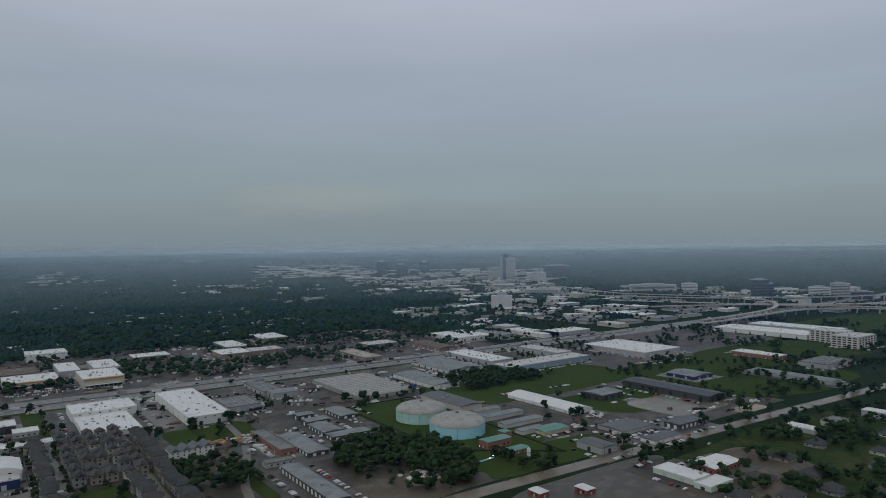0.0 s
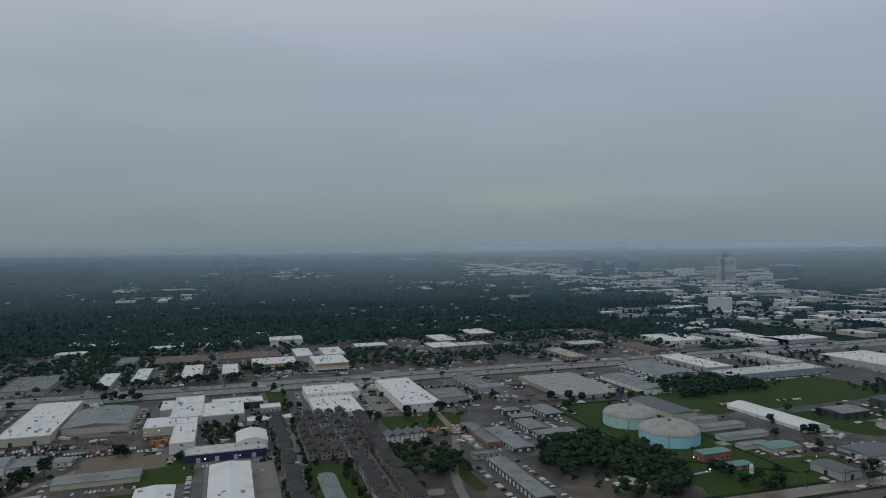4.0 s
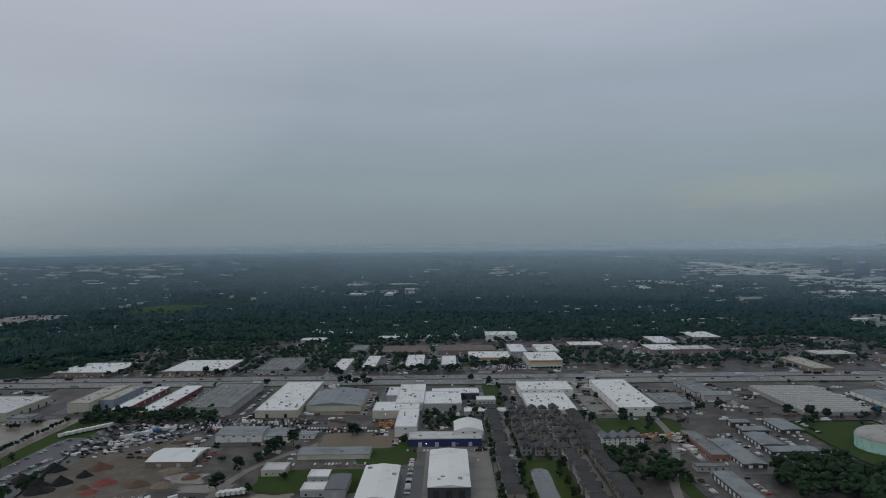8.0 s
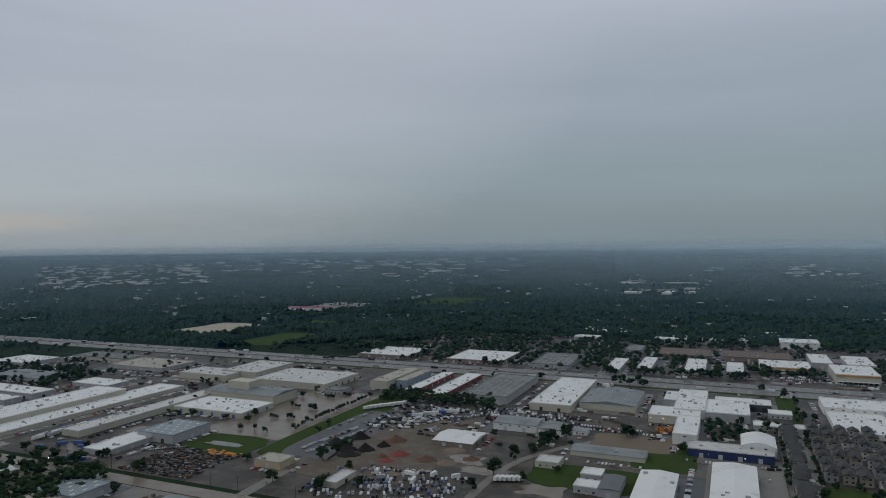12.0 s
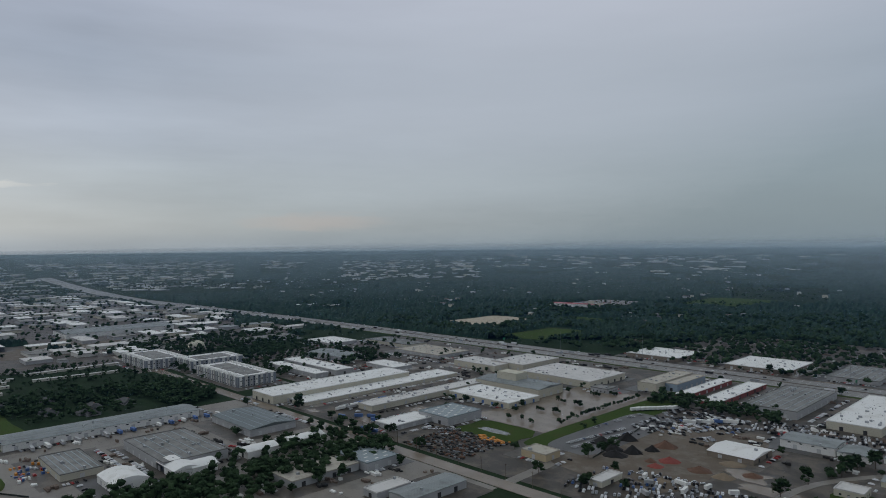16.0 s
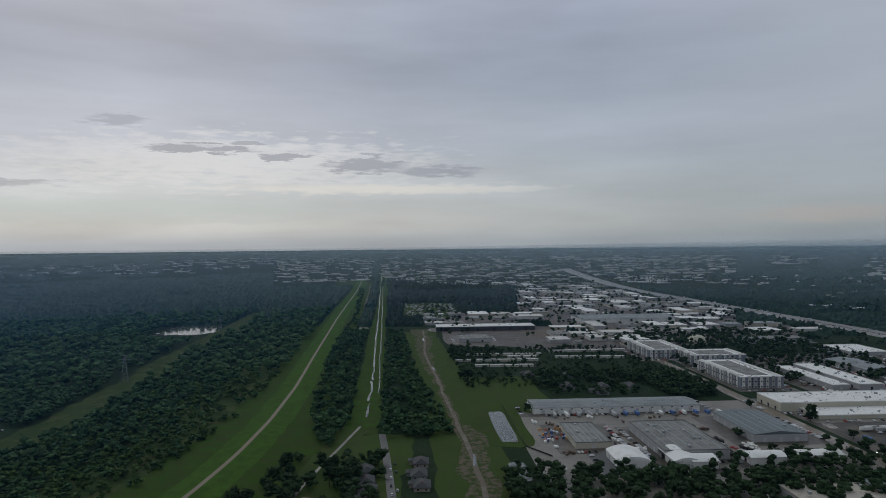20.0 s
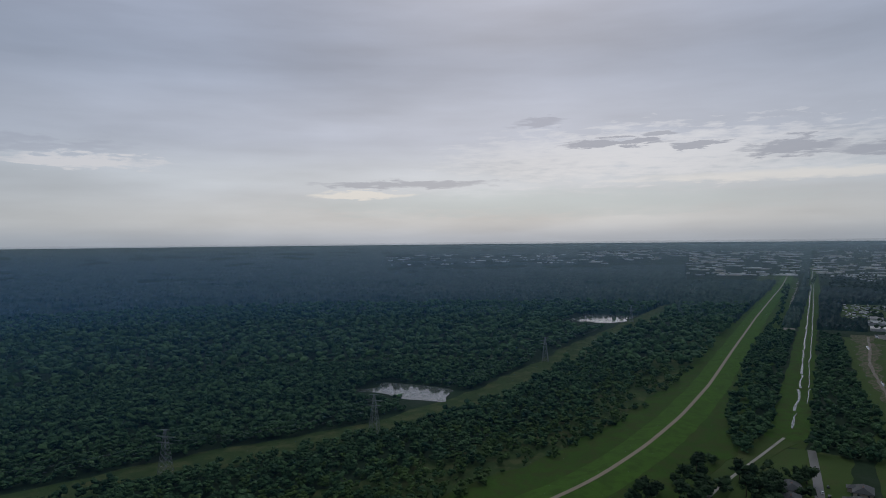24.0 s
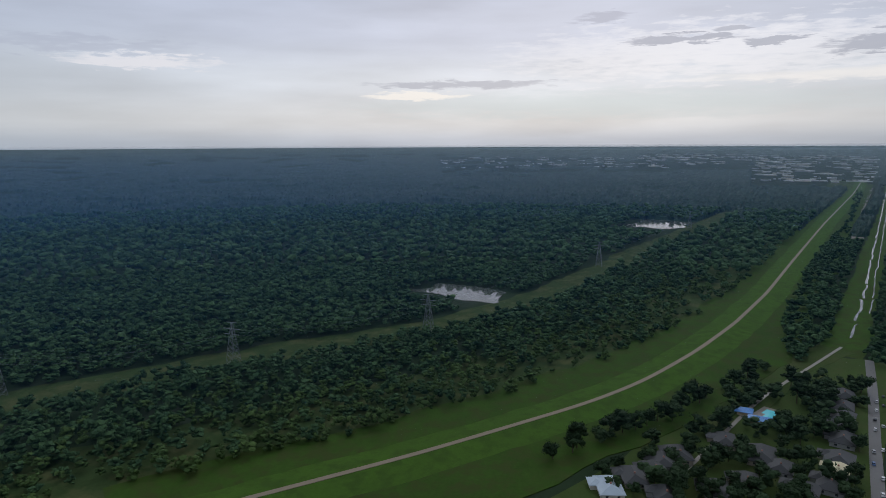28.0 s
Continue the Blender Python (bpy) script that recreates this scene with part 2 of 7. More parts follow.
WALL = {
    "white": material("white_painted_wall", (0.62, 0.61, 0.585), 0.7, 0.12, 1.0, 0.1, 0.05),
    "grey": material("grey_concrete_wall", (0.33, 0.33, 0.33), 0.8, 0.15, 1.0, 0.1, 0.05),
    "dark": material("dark_steel_wall", (0.05, 0.052, 0.058), 0.6, 0.2, 0.6, 0.1, 0.1, stripes=0.8),
    "blue": material("navy_blue_steel_wall", (0.018, 0.032, 0.10), 0.5, 0.2, 0.6, 0.1, 0.1, stripes=0.8),
    "beige": material("beige_tilt_wall", (0.44, 0.41, 0.33), 0.8, 0.12, 1.0, 0.1, 0.05),
    "yellow": material("pale_yellow_wall", (0.45, 0.43, 0.34), 0.75, 0.12, 1.0, 0.1, 0.05),
    "brown": material("brown_masonry_wall", (0.20, 0.165, 0.13), 0.85, 0.2, 1.0, 0.1, 0.1),
    "red": material("dark_red_brick_wall", (0.20, 0.055, 0.05), 0.85, 0.2, 1.0, 0.1, 0.1),
    "redb": material("red_brick_wall", (0.24, 0.11, 0.085), 0.85, 0.2, 1.0, 0.1, 0.1),
    "bluegrey": material("blue_grey_steel_wall", (0.22, 0.28, 0.33), 0.6, 0.15, 0.6, 0.1, 0.1, stripes=0.8),
    "offwhite": material("off_white_steel_wall", (0.5, 0.49, 0.46), 0.7, 0.15, 0.6, 0.1, 0.1, stripes=0.8),
    "tan": material("tan_stucco_wall", (0.42, 0.34, 0.22), 0.8, 0.15),
    "mint": material("pale_mint_plaster_wall", (0.46, 0.55, 0.48), 0.75, 0.12),
    "apt": material("blue_grey_siding", (0.19, 0.21, 0.24), 0.75, 0.2, 0.8, 0.15),
    "office": material("cream_office_panel", (0.52, 0.50, 0.44), 0.7, 0.12),
    "units": material("pale_storage_wall", (0.42, 0.41, 0.38), 0.7, 0.15),
    "glass": material("greenhouse_wall", (0.30, 0.29, 0.27), 0.4, 0.2),
    "town": material("tan_brick_townhouse_wall", (0.25, 0.22, 0.18), 0.85, 0.2),
}
GLASS = glossy("dark_window_glass", (0.03, 0.035, 0.04), 0.08)
DOOR = material("roller_door_paint", (0.40, 0.40, 0.40), 0.6, 0.3, 0.8, 0.2)
DOORB = material("blue_roller_door_paint", (0.06, 0.12, 0.28), 0.6, 0.2)
# Near-black colour for closed panels, imitating the shade inside open bays.
BAYSHADE = material("painted_bay_shade", (0.03, 0.03, 0.032), 0.9, 0.2)
VENT = material("dull_roof_vent", (0.26, 0.26, 0.265), 0.7, 0.3)
UNIT = material("roof_unit_steel", (0.33, 0.34, 0.35), 0.5, 0.3, 1.0, 0.3, 0.0, metal=0.3)
GRASS = material("wet_grass", (0.040, 0.064, 0.018), 0.9, 0.4, 0.6, 0.02, 0.3, second=(0.050, 0.062, 0.022), amount=0.26, spec=0.03)
MOWN = material("bright_mown_grass", (0.041, 0.085, 0.013), 0.9, 0.4, 0.5, 0.04, 0.4, second=(0.034, 0.066, 0.012), amount=0.35, spec=0.03)
LEVEE = material("long_green_grass", (0.031, 0.064, 0.011), 0.9, 0.45, 0.4, 0.03, 0.4, second=(0.036, 0.052, 0.014), amount=0.38, spec=0.03)
BRUSH = material("scrub_undergrowth", (0.030, 0.050, 0.018), 0.95, 0.4, 0.4, 0.02, 0.6, second=(0.060, 0.068, 0.028), amount=0.32, spec=0.03)
EARTH = material("wooded_lowland", (0.018, 0.031, 0.016), 0.95, 0.45, 0.08, 0.006, 0.4, second=(0.030, 0.042, 0.028), amount=0.2, spec=0.03)
YARD = material("wet_yard_pavement", (0.086, 0.069, 0.053), 0.55, 0.5, 0.3, 0.02, 0.05, second=(0.040, 0.034, 0.028), amount=0.5, spec=0.25)
CONC = material("pale_wet_concrete", (0.165, 0.147, 0.125), 0.5, 0.3, 0.4, 0.02, 0.05, second=(0.12, 0.105, 0.09), amount=0.3)
ASPH = material("wet_asphalt", (0.055, 0.053, 0.051), 0.45, 0.3, 0.5, 0.03, 0.05)
ROAD = material("freeway_concrete", (0.165, 0.155, 0.145), 0.5, 0.2, 0.6, 0.02, 0.03, second=(0.12, 0.115, 0.11), amount=0.25)
FLOOD = glossy("brown_flood_water", (0.155, 0.124, 0.093), 0.26, 0.0, 0.12)
FLOOD.node_tree.nodes["Principled BSDF"].inputs["Specular IOR Level"].default_value = 0.28
POND = glossy("grey_green_pond_water", (0.075, 0.085, 0.075), 0.10, 0.0, 0.10)
POOL = glossy("turquoise_pool_water", (0.12, 0.55, 0.62), 0.1, 0.0, 0.1)
MUD = material("bare_brown_mud", (0.092, 0.070, 0.050), 0.8, 0.35, 0.4, 0.03, 0.2, second=(0.13, 0.112, 0.092), amount=0.3)
MUDGRASS = material("muddy_grass", (0.038, 0.060, 0.018), 0.9, 0.3, 0.5, 0.07, 0.25, second=(0.110, 0.090, 0.068), amount=0.42, spec=0.05)
SAND = material("pale_sandy_soil", (0.34, 0.29, 0.22), 0.9, 0.25, 0.4, 0.03, 0.2)
DIRT = material("tan_dirt", (0.15, 0.115, 0.08), 0.9, 0.3, 0.4, 0.03, 0.2)
GRAVEL = material("tan_gravel_path", (0.185, 0.145, 0.105), 0.9, 0.2, 0.8, 0.05, 0.1)
PAINT = material("white_road_paint", (0.7, 0.7, 0.68), 0.6, 0.15)
BARK = material("brown_bark", (0.075, 0.055, 0.04), 0.9, 0.3)
STEEL = material("galvanised_steel", (0.17, 0.18, 0.19), 0.5, 0.2, metal=0.5)
CREST = leaves("tree_leaves", (0.006, 0.014, 0.008), (0.033, 0.058, 0.026))
SCRUBLEAF = leaves("olive_scrub_leaves", (0.016, 0.036, 0.013), (0.062, 0.102, 0.030))
WOODS = leaves("wood_leaves", (0.012, 0.032, 0.018), (0.056, 0.104, 0.042))
# Darker, bluer copy of WOODS: crown shade and haze put into the colour.
FARWOOD = leaves("shade_and_haze_toned_leaves", (0.007, 0.018, 0.015), (0.028, 0.053, 0.037))


# ---- the form of the land: flat, with a faint rise to the far rim ----
def gz(x, y):
    r = math.hypot(x, y)
    return 0.0 if r < 2600 else 154.0 * ((r - 2600) / 2300) ** 1.5


def mesh_of(name, bm, mat):
    me = bpy.data.meshes.new(name)
    bm.to_mesh(me)
    bm.free()
    me.materials.append(mat)
    return me


def from_arrays(name, verts, faces, mat, smooth=False):
    """A mesh from numpy arrays of vertices and of triangles or quads."""
    me = bpy.data.meshes.new(name)
    n, k = faces.shape
    me.vertices.add(len(verts))
    me.vertices.foreach_set("co", np.ascontiguousarray(verts, dtype=np.float32).ravel())
    me.loops.add(n * k)
    me.loops.foreach_set("vertex_index", np.ascontiguousarray(faces, dtype=np.int32).ravel())
    me.polygons.add(n)
    me.polygons.foreach_set("loop_start", np.arange(0, n * k, k, dtype=np.int32))
    me.polygons.foreach_set("use_smooth", np.full(n, smooth))
    me.update(calc_edges=True)
    me.materials.append(mat)
    return me


def part(name, bm, mat, parent, label=""):
    ob = new(name, bm if isinstance(bm, bpy.types.Mesh) else mesh_of(name, bm, mat))
    ob.parent = parent
    if label:
        tagged(ob, label)
    return ob


def thing(name, x, y, label, category, group="", kind="", yaw=0.0, z=None):
    ob = new(name)
    ob.empty_display_size = 1.0
    ob.matrix_world = pose(x, y, gz(x, y) if z is None else z, 0, 0, yaw)
    return tagged(ob, label, category, group, kind)


def add_box(bm, x0, x1, y0, y1, z0, z1):
    v = [bm.verts.new((x, y, z)) for z in (z0, z1) for y in (y0, y1) for x in (x0, x1)]
    for q in ((0, 2, 3, 1), (4, 5, 7, 6), (0, 1, 5, 4), (2, 6, 7, 3), (0, 4, 6, 2), (1, 3, 7, 5)):
        bm.faces.new([v[i] for i in q])


def box(x0, x1, y0, y1, z0, z1):
    bm = bmesh.new()
    add_box(bm, x0, x1, y0, y1, z0, z1)
    return bm


# ---- ground ----
def ground_sheet():
    rings = np.concatenate([[0.01], np.linspace(60, 2600, 40), np.linspace(2660, 4930, 44)])
    n = 240
    a = np.linspace(0, 2 * np.pi, n, endpoint=False)
    v = [(r * math.sin(t), r * math.cos(t), gz(r, 0)) for r in rings for t in a]
    f = [(i * n + j, i * n + (j + 1) % n, (i + 1) * n + (j + 1) % n, (i + 1) * n + j) for i in range(len(rings) - 1) for j in range(n)]
    f = np.array(f)[:, ::-1]
    ob = new("ground", from_arrays("ground", np.array(v), f, EARTH, True))
    tagged(ob, "wide flat lowland of dark earth and scrub", "ground", kind="structure")


ground_sheet()


def haze(r, dense, beyond):
    """Imitated haze: an added see-through upright sheet at the distance r, with the haze in its colour, that sets in
    gently from its foot (beyond: the next veil) and thins out upwards.
    """
    m = bpy.data.materials.new("painted_haze_sheet")
    m.use_nodes = True
    t = m.node_tree
    t.nodes.clear()
    M = Maths(t)
    sepz = node(t, "ShaderNodeSeparateXYZ")
    t.links.new(node(t, "ShaderNodeNewGeometry").outputs["Position"], sepz.inputs[0])
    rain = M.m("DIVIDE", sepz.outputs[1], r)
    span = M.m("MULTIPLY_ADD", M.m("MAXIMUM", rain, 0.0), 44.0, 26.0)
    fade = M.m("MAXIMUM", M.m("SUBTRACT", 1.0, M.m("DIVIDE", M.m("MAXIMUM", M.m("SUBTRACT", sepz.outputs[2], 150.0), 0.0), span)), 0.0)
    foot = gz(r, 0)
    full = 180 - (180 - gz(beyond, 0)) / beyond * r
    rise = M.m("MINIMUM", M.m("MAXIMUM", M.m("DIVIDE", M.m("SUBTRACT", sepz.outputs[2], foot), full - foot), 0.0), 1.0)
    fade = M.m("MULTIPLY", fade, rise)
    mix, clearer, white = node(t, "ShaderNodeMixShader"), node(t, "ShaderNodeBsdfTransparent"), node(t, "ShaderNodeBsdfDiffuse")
    # Near sheets lay a painted blue cast over dark woods, far ones pale haze.
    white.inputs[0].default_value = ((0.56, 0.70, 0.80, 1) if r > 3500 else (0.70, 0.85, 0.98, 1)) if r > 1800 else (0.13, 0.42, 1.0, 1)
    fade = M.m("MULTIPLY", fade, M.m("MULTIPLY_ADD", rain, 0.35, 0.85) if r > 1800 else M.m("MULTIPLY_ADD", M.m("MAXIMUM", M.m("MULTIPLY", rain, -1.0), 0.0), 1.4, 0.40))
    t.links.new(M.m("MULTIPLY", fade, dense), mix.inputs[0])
    t.links.new(clearer.outputs[0], mix.inputs[1])
    t.links.new(white.outputs[0], mix.inputs[2])
    t.links.new(mix.outputs[0], node(t, "ShaderNodeOutputMaterial").inputs[0])
    n = 160
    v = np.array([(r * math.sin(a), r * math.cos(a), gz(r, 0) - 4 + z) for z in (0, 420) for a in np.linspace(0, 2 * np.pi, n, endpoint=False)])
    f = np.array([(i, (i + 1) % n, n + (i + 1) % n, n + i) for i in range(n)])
    tagged(new("haze", from_arrays("haze", v, f, m, True)), "added upright sheet with distance haze put into its colour", "haze", kind="structure")


# Added haze sheets: distance and how strongly each one colours what lies behind.
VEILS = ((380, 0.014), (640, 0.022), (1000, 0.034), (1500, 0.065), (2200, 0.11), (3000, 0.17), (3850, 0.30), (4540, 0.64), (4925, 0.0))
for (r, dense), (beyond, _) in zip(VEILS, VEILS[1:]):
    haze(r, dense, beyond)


def patch(name, x0, x1, y0, y1, mat, z, label, category, bevel=0.0, yaw=0.0):
    """A thin slab of paving, grass or water with a slightly uneven outline."""
    cx, cy, w, d = (x0 + x1) / 2, (y0 + y1) / 2, (x1 - x0) / 2, (y1 - y0) / 2
    pts = []
    n = 10
    for i in range(4 * n):
        s, k = (i % n) / n * 2 - 1, i // n
        px, py = ((s, -1), (1, s), (-s, 1), (-1, -s))[k]
        if bevel:
            q = (abs(px) ** 6 + abs(py) ** 6) ** (1 / 6)
            j = 1 + bevel * noise.noise((cx * 0.1 + px * 1.7, cy * 0.1 + py * 1.7, z))
            px, py = px / q * j, py / q * j
        pts.append((px * w, py * d))
    bm = bmesh.new()
    lo = [bm.verts.new((p[0], p[1], 0.0)) for p in pts]
    hi = [bm.verts.new((p[0], p[1], z)) for p in pts]
    bm.faces.new(hi)
    for i in range(len(pts)):
        j = (i + 1) % len(pts)
        bm.faces.new((lo[i], lo[j], hi[j], hi[i]))
    ob = new(name, mesh_of(name, bm, mat))
    ob.matrix_world = pose(cx, cy, gz(cx, cy), 0, 0, yaw)
    return tagged(ob, label, category, kind="structure")


def strip(name, pts, width, mat, z, label, category, kind="structure", wobble=0.0, step=20.0, end=None):
    """A ribbon, even or tapering to the width end, along a short line of points, laid on the ground."""
    line = []
    for (ax, ay), (bx, by) in zip(pts, pts[1:]):
        m = max(1, int(math.hypot(bx - ax, by - ay) / step))
        line += [(ax + (bx - ax) * i / m, ay + (by - ay) * i / m) for i in range(m)]
    line.append(pts[-1])
    p = np.array(line, float)
    for _ in range(6):
        p[1:-1] = (p[:-2] + 2 * p[1:-1] + p[2:]) / 4
    t = np.gradient(p, axis=0)
    t /= np.linalg.norm(t, axis=1)[:, None]
    nrm = np.stack([-t[:, 1], t[:, 0]], 1)
    bm = bmesh.new()
    rows = []
    for i, (q, nn) in enumerate(zip(p, nrm)):
        here = width + ((end or width) - width) * i / len(p)
        w1 = here / 2 * (1 + wobble * noise.noise((q[0] * 0.03, q[1] * 0.03, 1.0)))
        w2 = here / 2 * (1 + wobble * noise.noise((q[0] * 0.03, q[1] * 0.03, 9.0)))
        w1, w2 = max(w1, 0.15), max(w2, 0.15)
        a, b = q + nn * w1, q - nn * w2
        za, zb = gz(*a) + z, gz(*b) + z
        rows.append([bm.verts.new(c) for c in ((*a, za - z - 0.3), (*a, za), (*b, zb), (*b, zb - z - 0.3))])
    for r, s in zip(rows, rows[1:]):
        for k in range(3):
            bm.faces.new((r[k], r[k + 1], s[k + 1], s[k]))
    bmesh.ops.recalc_face_normals(bm, faces=bm.faces)
    ob = new(name, mesh_of(name, bm, mat))
    return tagged(ob, label, category, kind=kind)


# ---- paving, water and grass ----
LOTBROWN = material("brown_puddled_lot", (0.105, 0.086, 0.068), 0.5, 0.4, 0.3, 0.03, 0.05, second=(0.055, 0.048, 0.04), amount=0.5)
patch("pavement", -700, 760, 395, 885, YARD, 0.06, "wet stained paving of the industrial yards", "pavement")
patch("pavement", -560, 800, 945, 1330, YARD, 0.06, "wet paving round the shops beyond the freeway", "pavement")
patch("pavement", -1050, -700, 480, 885, YARD, 0.05, "wet paving of the western yards", "pavement")
patch("pavement", -745, -330, 100, 372, CONC, 0.06, "wet concrete yard of the truck depot", "pavement")
patch("pavement", 760, 1500, 560, 900, YARD, 0.05, "wet paving of the eastern yards", "pavement")
patch("pavement", -2540, -1150, 60, 800, YARD, 0.04, "wet paving of the western industrial area", "pavement", 0.1)
patch("dirt_yard", -1430, -1280, 235, 470, MUD, 0.12, "bare brown building ground", "yard", 0.15)
patch("field", -2100, -1680, -25, 125, GRASS, 0.12, "rough field with stored goods", "field", 0.1)
patch("pavement", -1640, -1180, 60, 240, YARD, 0.1, "wet yard round a long white hall", "pavement", 0.05)
strip("road", [(-3600, 830), (-3086, 842), (-2200, 880), (-1500, 908), (-800, 916), (300, 914), (1000, 905), (1500, 908), (2600, 960)], 62, ROAD, 0.3,
      "wide pale concrete freeway with several lanes", "freeway")
strip("road", [(-1600, 381), (-350, 380), (60, 388), (330, 382), (700, 368), (1500, 330)], 15, FLOOD, 0.32, "street under shallow brown flood water", "street")
strip("road", [(-176, 400), (-175, 474), (-176, 520), (-167, 564), (-149, 597), (-115, 615), (-96, 642)], 7, CONC, 0.24, "curving concrete lane between the yards", "lane")
strip("road", [(-332, 386), (-336, 470), (-352, 560), (-392, 720), (-400, 890)], 10, CONC, 0.16, "wet concrete side street", "street")
strip("road", [(-360, -6), (-450, -14), (-560, -22), (-640, -30)], 6.5, ASPH, 0.3, "residential street of wet asphalt", "street")
LEVEE_LINE = [(-150, -292), (-196, -271), (-289, -230), (-361, -203), (-423, -180), (-486, -165), (-585, -154), (-700, -149), (-868, -151), (-1130, -164), (-1691, -189), (-2400, -213), (-3200, -238)]
LEVEE_LINE = [(x * 0.986, y * 0.986) for x, y in LEVEE_LINE]


def bank(pts, crest, foot, h, mat, label):
    """A grass bank with a flat crest and even slopes along a line of points."""
    line = []
    for (ax, ay), (bx, by) in zip(pts, pts[1:]):
        m = max(1, int(math.hypot(bx - ax, by - ay) / 12))
        line += [(ax + (bx - ax) * i / m, ay + (by - ay) * i / m) for i in range(m)]
    p = np.array(line + [pts[-1]], float)
    for _ in range(12):
        p[1:-1] = (p[:-2] + 2 * p[1:-1] + p[2:]) / 4
    t = np.gradient(p, axis=0)
    t /= np.linalg.norm(t, axis=1)[:, None]
    vs, fs, sec = [], [], ((-foot, 0.45), (-foot * 0.6, h * 0.42), (-crest, h - 0.1), (0, h), (crest, h - 0.1), (foot * 0.6, h * 0.42), (foot, 0.45))
    for (x, y), (tx, ty) in zip(p, t):
        for o, z in sec:
            o *= 1 + 0.10 * noise.noise((x * 0.02, y * 0.02, o))
            vs.append((x - ty * o, y + tx * o, gz(x, y) + z + 0.12 * noise.noise((x * 0.11, y * 0.11, o))))
    k = len(sec)
    for i in range(len(p) - 1):
        for j in range(k - 1):
            fs.append((i * k + j + 1, i * k + j, (i + 1) * k + j, (i + 1) * k + j + 1))
    ob = new("levee", from_arrays("levee", np.array(vs), np.array(fs), mat, True))
    return tagged(ob, label, "levee", kind="structure")


bank(LEVEE_LINE, 3.2, 23.0, 2.7, MOWN, "long mown green grass levee")
strip("path", LEVEE_LINE, 3.8, GRAVEL, 2.86, "tan gravel path on the levee crest", "path", step=12.0)
strip("grass_verge", [(-100, -255), (-200, -215), (-290, -185), (-403, -150), (-500, -128), (-640, -112), (-800, -122), (-1112, -132), (-2125, -178), (-3100, -222)], 62.0, LEVEE, 0.5,
      "green grass along the levee", "grass", wobble=0.4)
strip("grass_verge", [(-250, -140), (-394, -100), (-500, -92), (-600, -78), (-660, -56)], 30.0, GRASS, 0.3, "rough grass beside the drainage ditch", "grass", wobble=0.3)
strip("grass_verge", [(-150, -322), (-290, -262), (-408, -220), (-520, -192), (-650, -178), (-868, -172), (-1130, -184), (-1700, -210), (-3200, -255)], 44.0, LEVEE, 0.55,
      "green grass on the wood side of the levee", "grass", wobble=0.4)
strip("scrub", [(-3200, -300), (-1700, -256), (-1130, -230), (-868, -218), (-650, -226), (-520, -242), (-408, -270), (-290, -310), (-150, -368), (0, -440)], 84, BRUSH, 0.3,
      "rough scrub between levee and wood", "scrub", wobble=0.3)
patch("field", -640, -520, -66, 0, GRASS, 0.2, "green meadow at the end of the houses", "field", 0.2)
patch("lawn", -560, -300, -130, -10, GRASS, 0.1, "gardens between the houses", "lawn", 0.1)
strip("clearing", [(-60, -575), (-175, -513), (-265, -485), (-404, -438), (-520, -379), (-704, -360), (-1118, -387), (-1850, -410)], 54.0, BRUSH, 0.3,
      "rough grass corridor under the power line", "grass", wobble=0.4)
strip("ditch", [(-330, -100), (-394, -93), (-500, -87), (-576, -70), (-668, -53)], 2.6, CONC, 0.5, "narrow concrete drainage ditch", "ditch")
CANAL = [(-700, -48), (-746, -50), (-897, -54), (-1101, -63), (-1347, -72), (-1873, -93), (-2727, -129), (-3600, -160)]
strip("canal_bank", [(-640, -51), (-740, -50), (-890, -57), (-1087, -62), (-1353, -72), (-1878, -85), (-2600, -110), (-3600, -160)], 34, LEVEE, 0.15,
      "grassy canal bank", "grass", wobble=0.3)
_cut = random.Random(31)
for _off, _wide, _far in ((0.0, 2.8, 3300), (9.5, 1.5, 2800)):
    _px = -706.0 - _off * 12
    while _px > -_far:
        _n = _cut.uniform(60, 190) * (1 if _px > -1500 else 1.7)
        _line = [(_px - _n * k / 14, float(np.interp(-(_px - _n * k / 14), [-p[0] for p in CANAL], [p[1] for p in CANAL])) + _off + _cut.uniform(-2.0, 2.0)) for k in range(15)]
        strip("canal", _line, _wide * _cut.uniform(0.6, 1.1), POND, 0.3, "narrow reach of canal with pale reflections", "canal", wobble=1.1, step=6.0, end=_wide * _cut.uniform(0.5, 1.0))
        _px -= _n + _cut.uniform(2, 12)
strip("grass_verge", [(-300, 55), (-474, 48), (-788, 48), (-1177, 26), (-1400, 12)], 62, GRASS, 0.2, "grass strip along the muddy track", "grass", wobble=0.25)
strip("track", [(-1440, 22), (-1250, 22), (-1111, 19), (-922, 31)], 36, MUDGRASS, 0.33, "wide bare mud along the track", "track", wobble=1.2, step=10.0, end=14)
strip("track", [(-925, 31), (-775, 39), (-647, 45)], 11, MUDGRASS, 0.35, "muddy brown track through the grass", "track", wobble=1.4, step=8.0, end=9)
strip("track", [(-664, 47), (-620, 55), (-545, 51), (-470, 50), (-400, 52)], 24, MUDGRASS, 0.36, "muddy brown track through the grass", "track", wobble=1.0, step=8.0, end=26)
strip("track", [(-1420, 24), (-1250, 23), (-1111, 20), (-922, 32), (-775, 39), (-647, 46), (-545, 51), (-400, 52)], 4.0, MUD, 0.38, "worn muddy wheel track", "track", wobble=1.3, step=7.0)
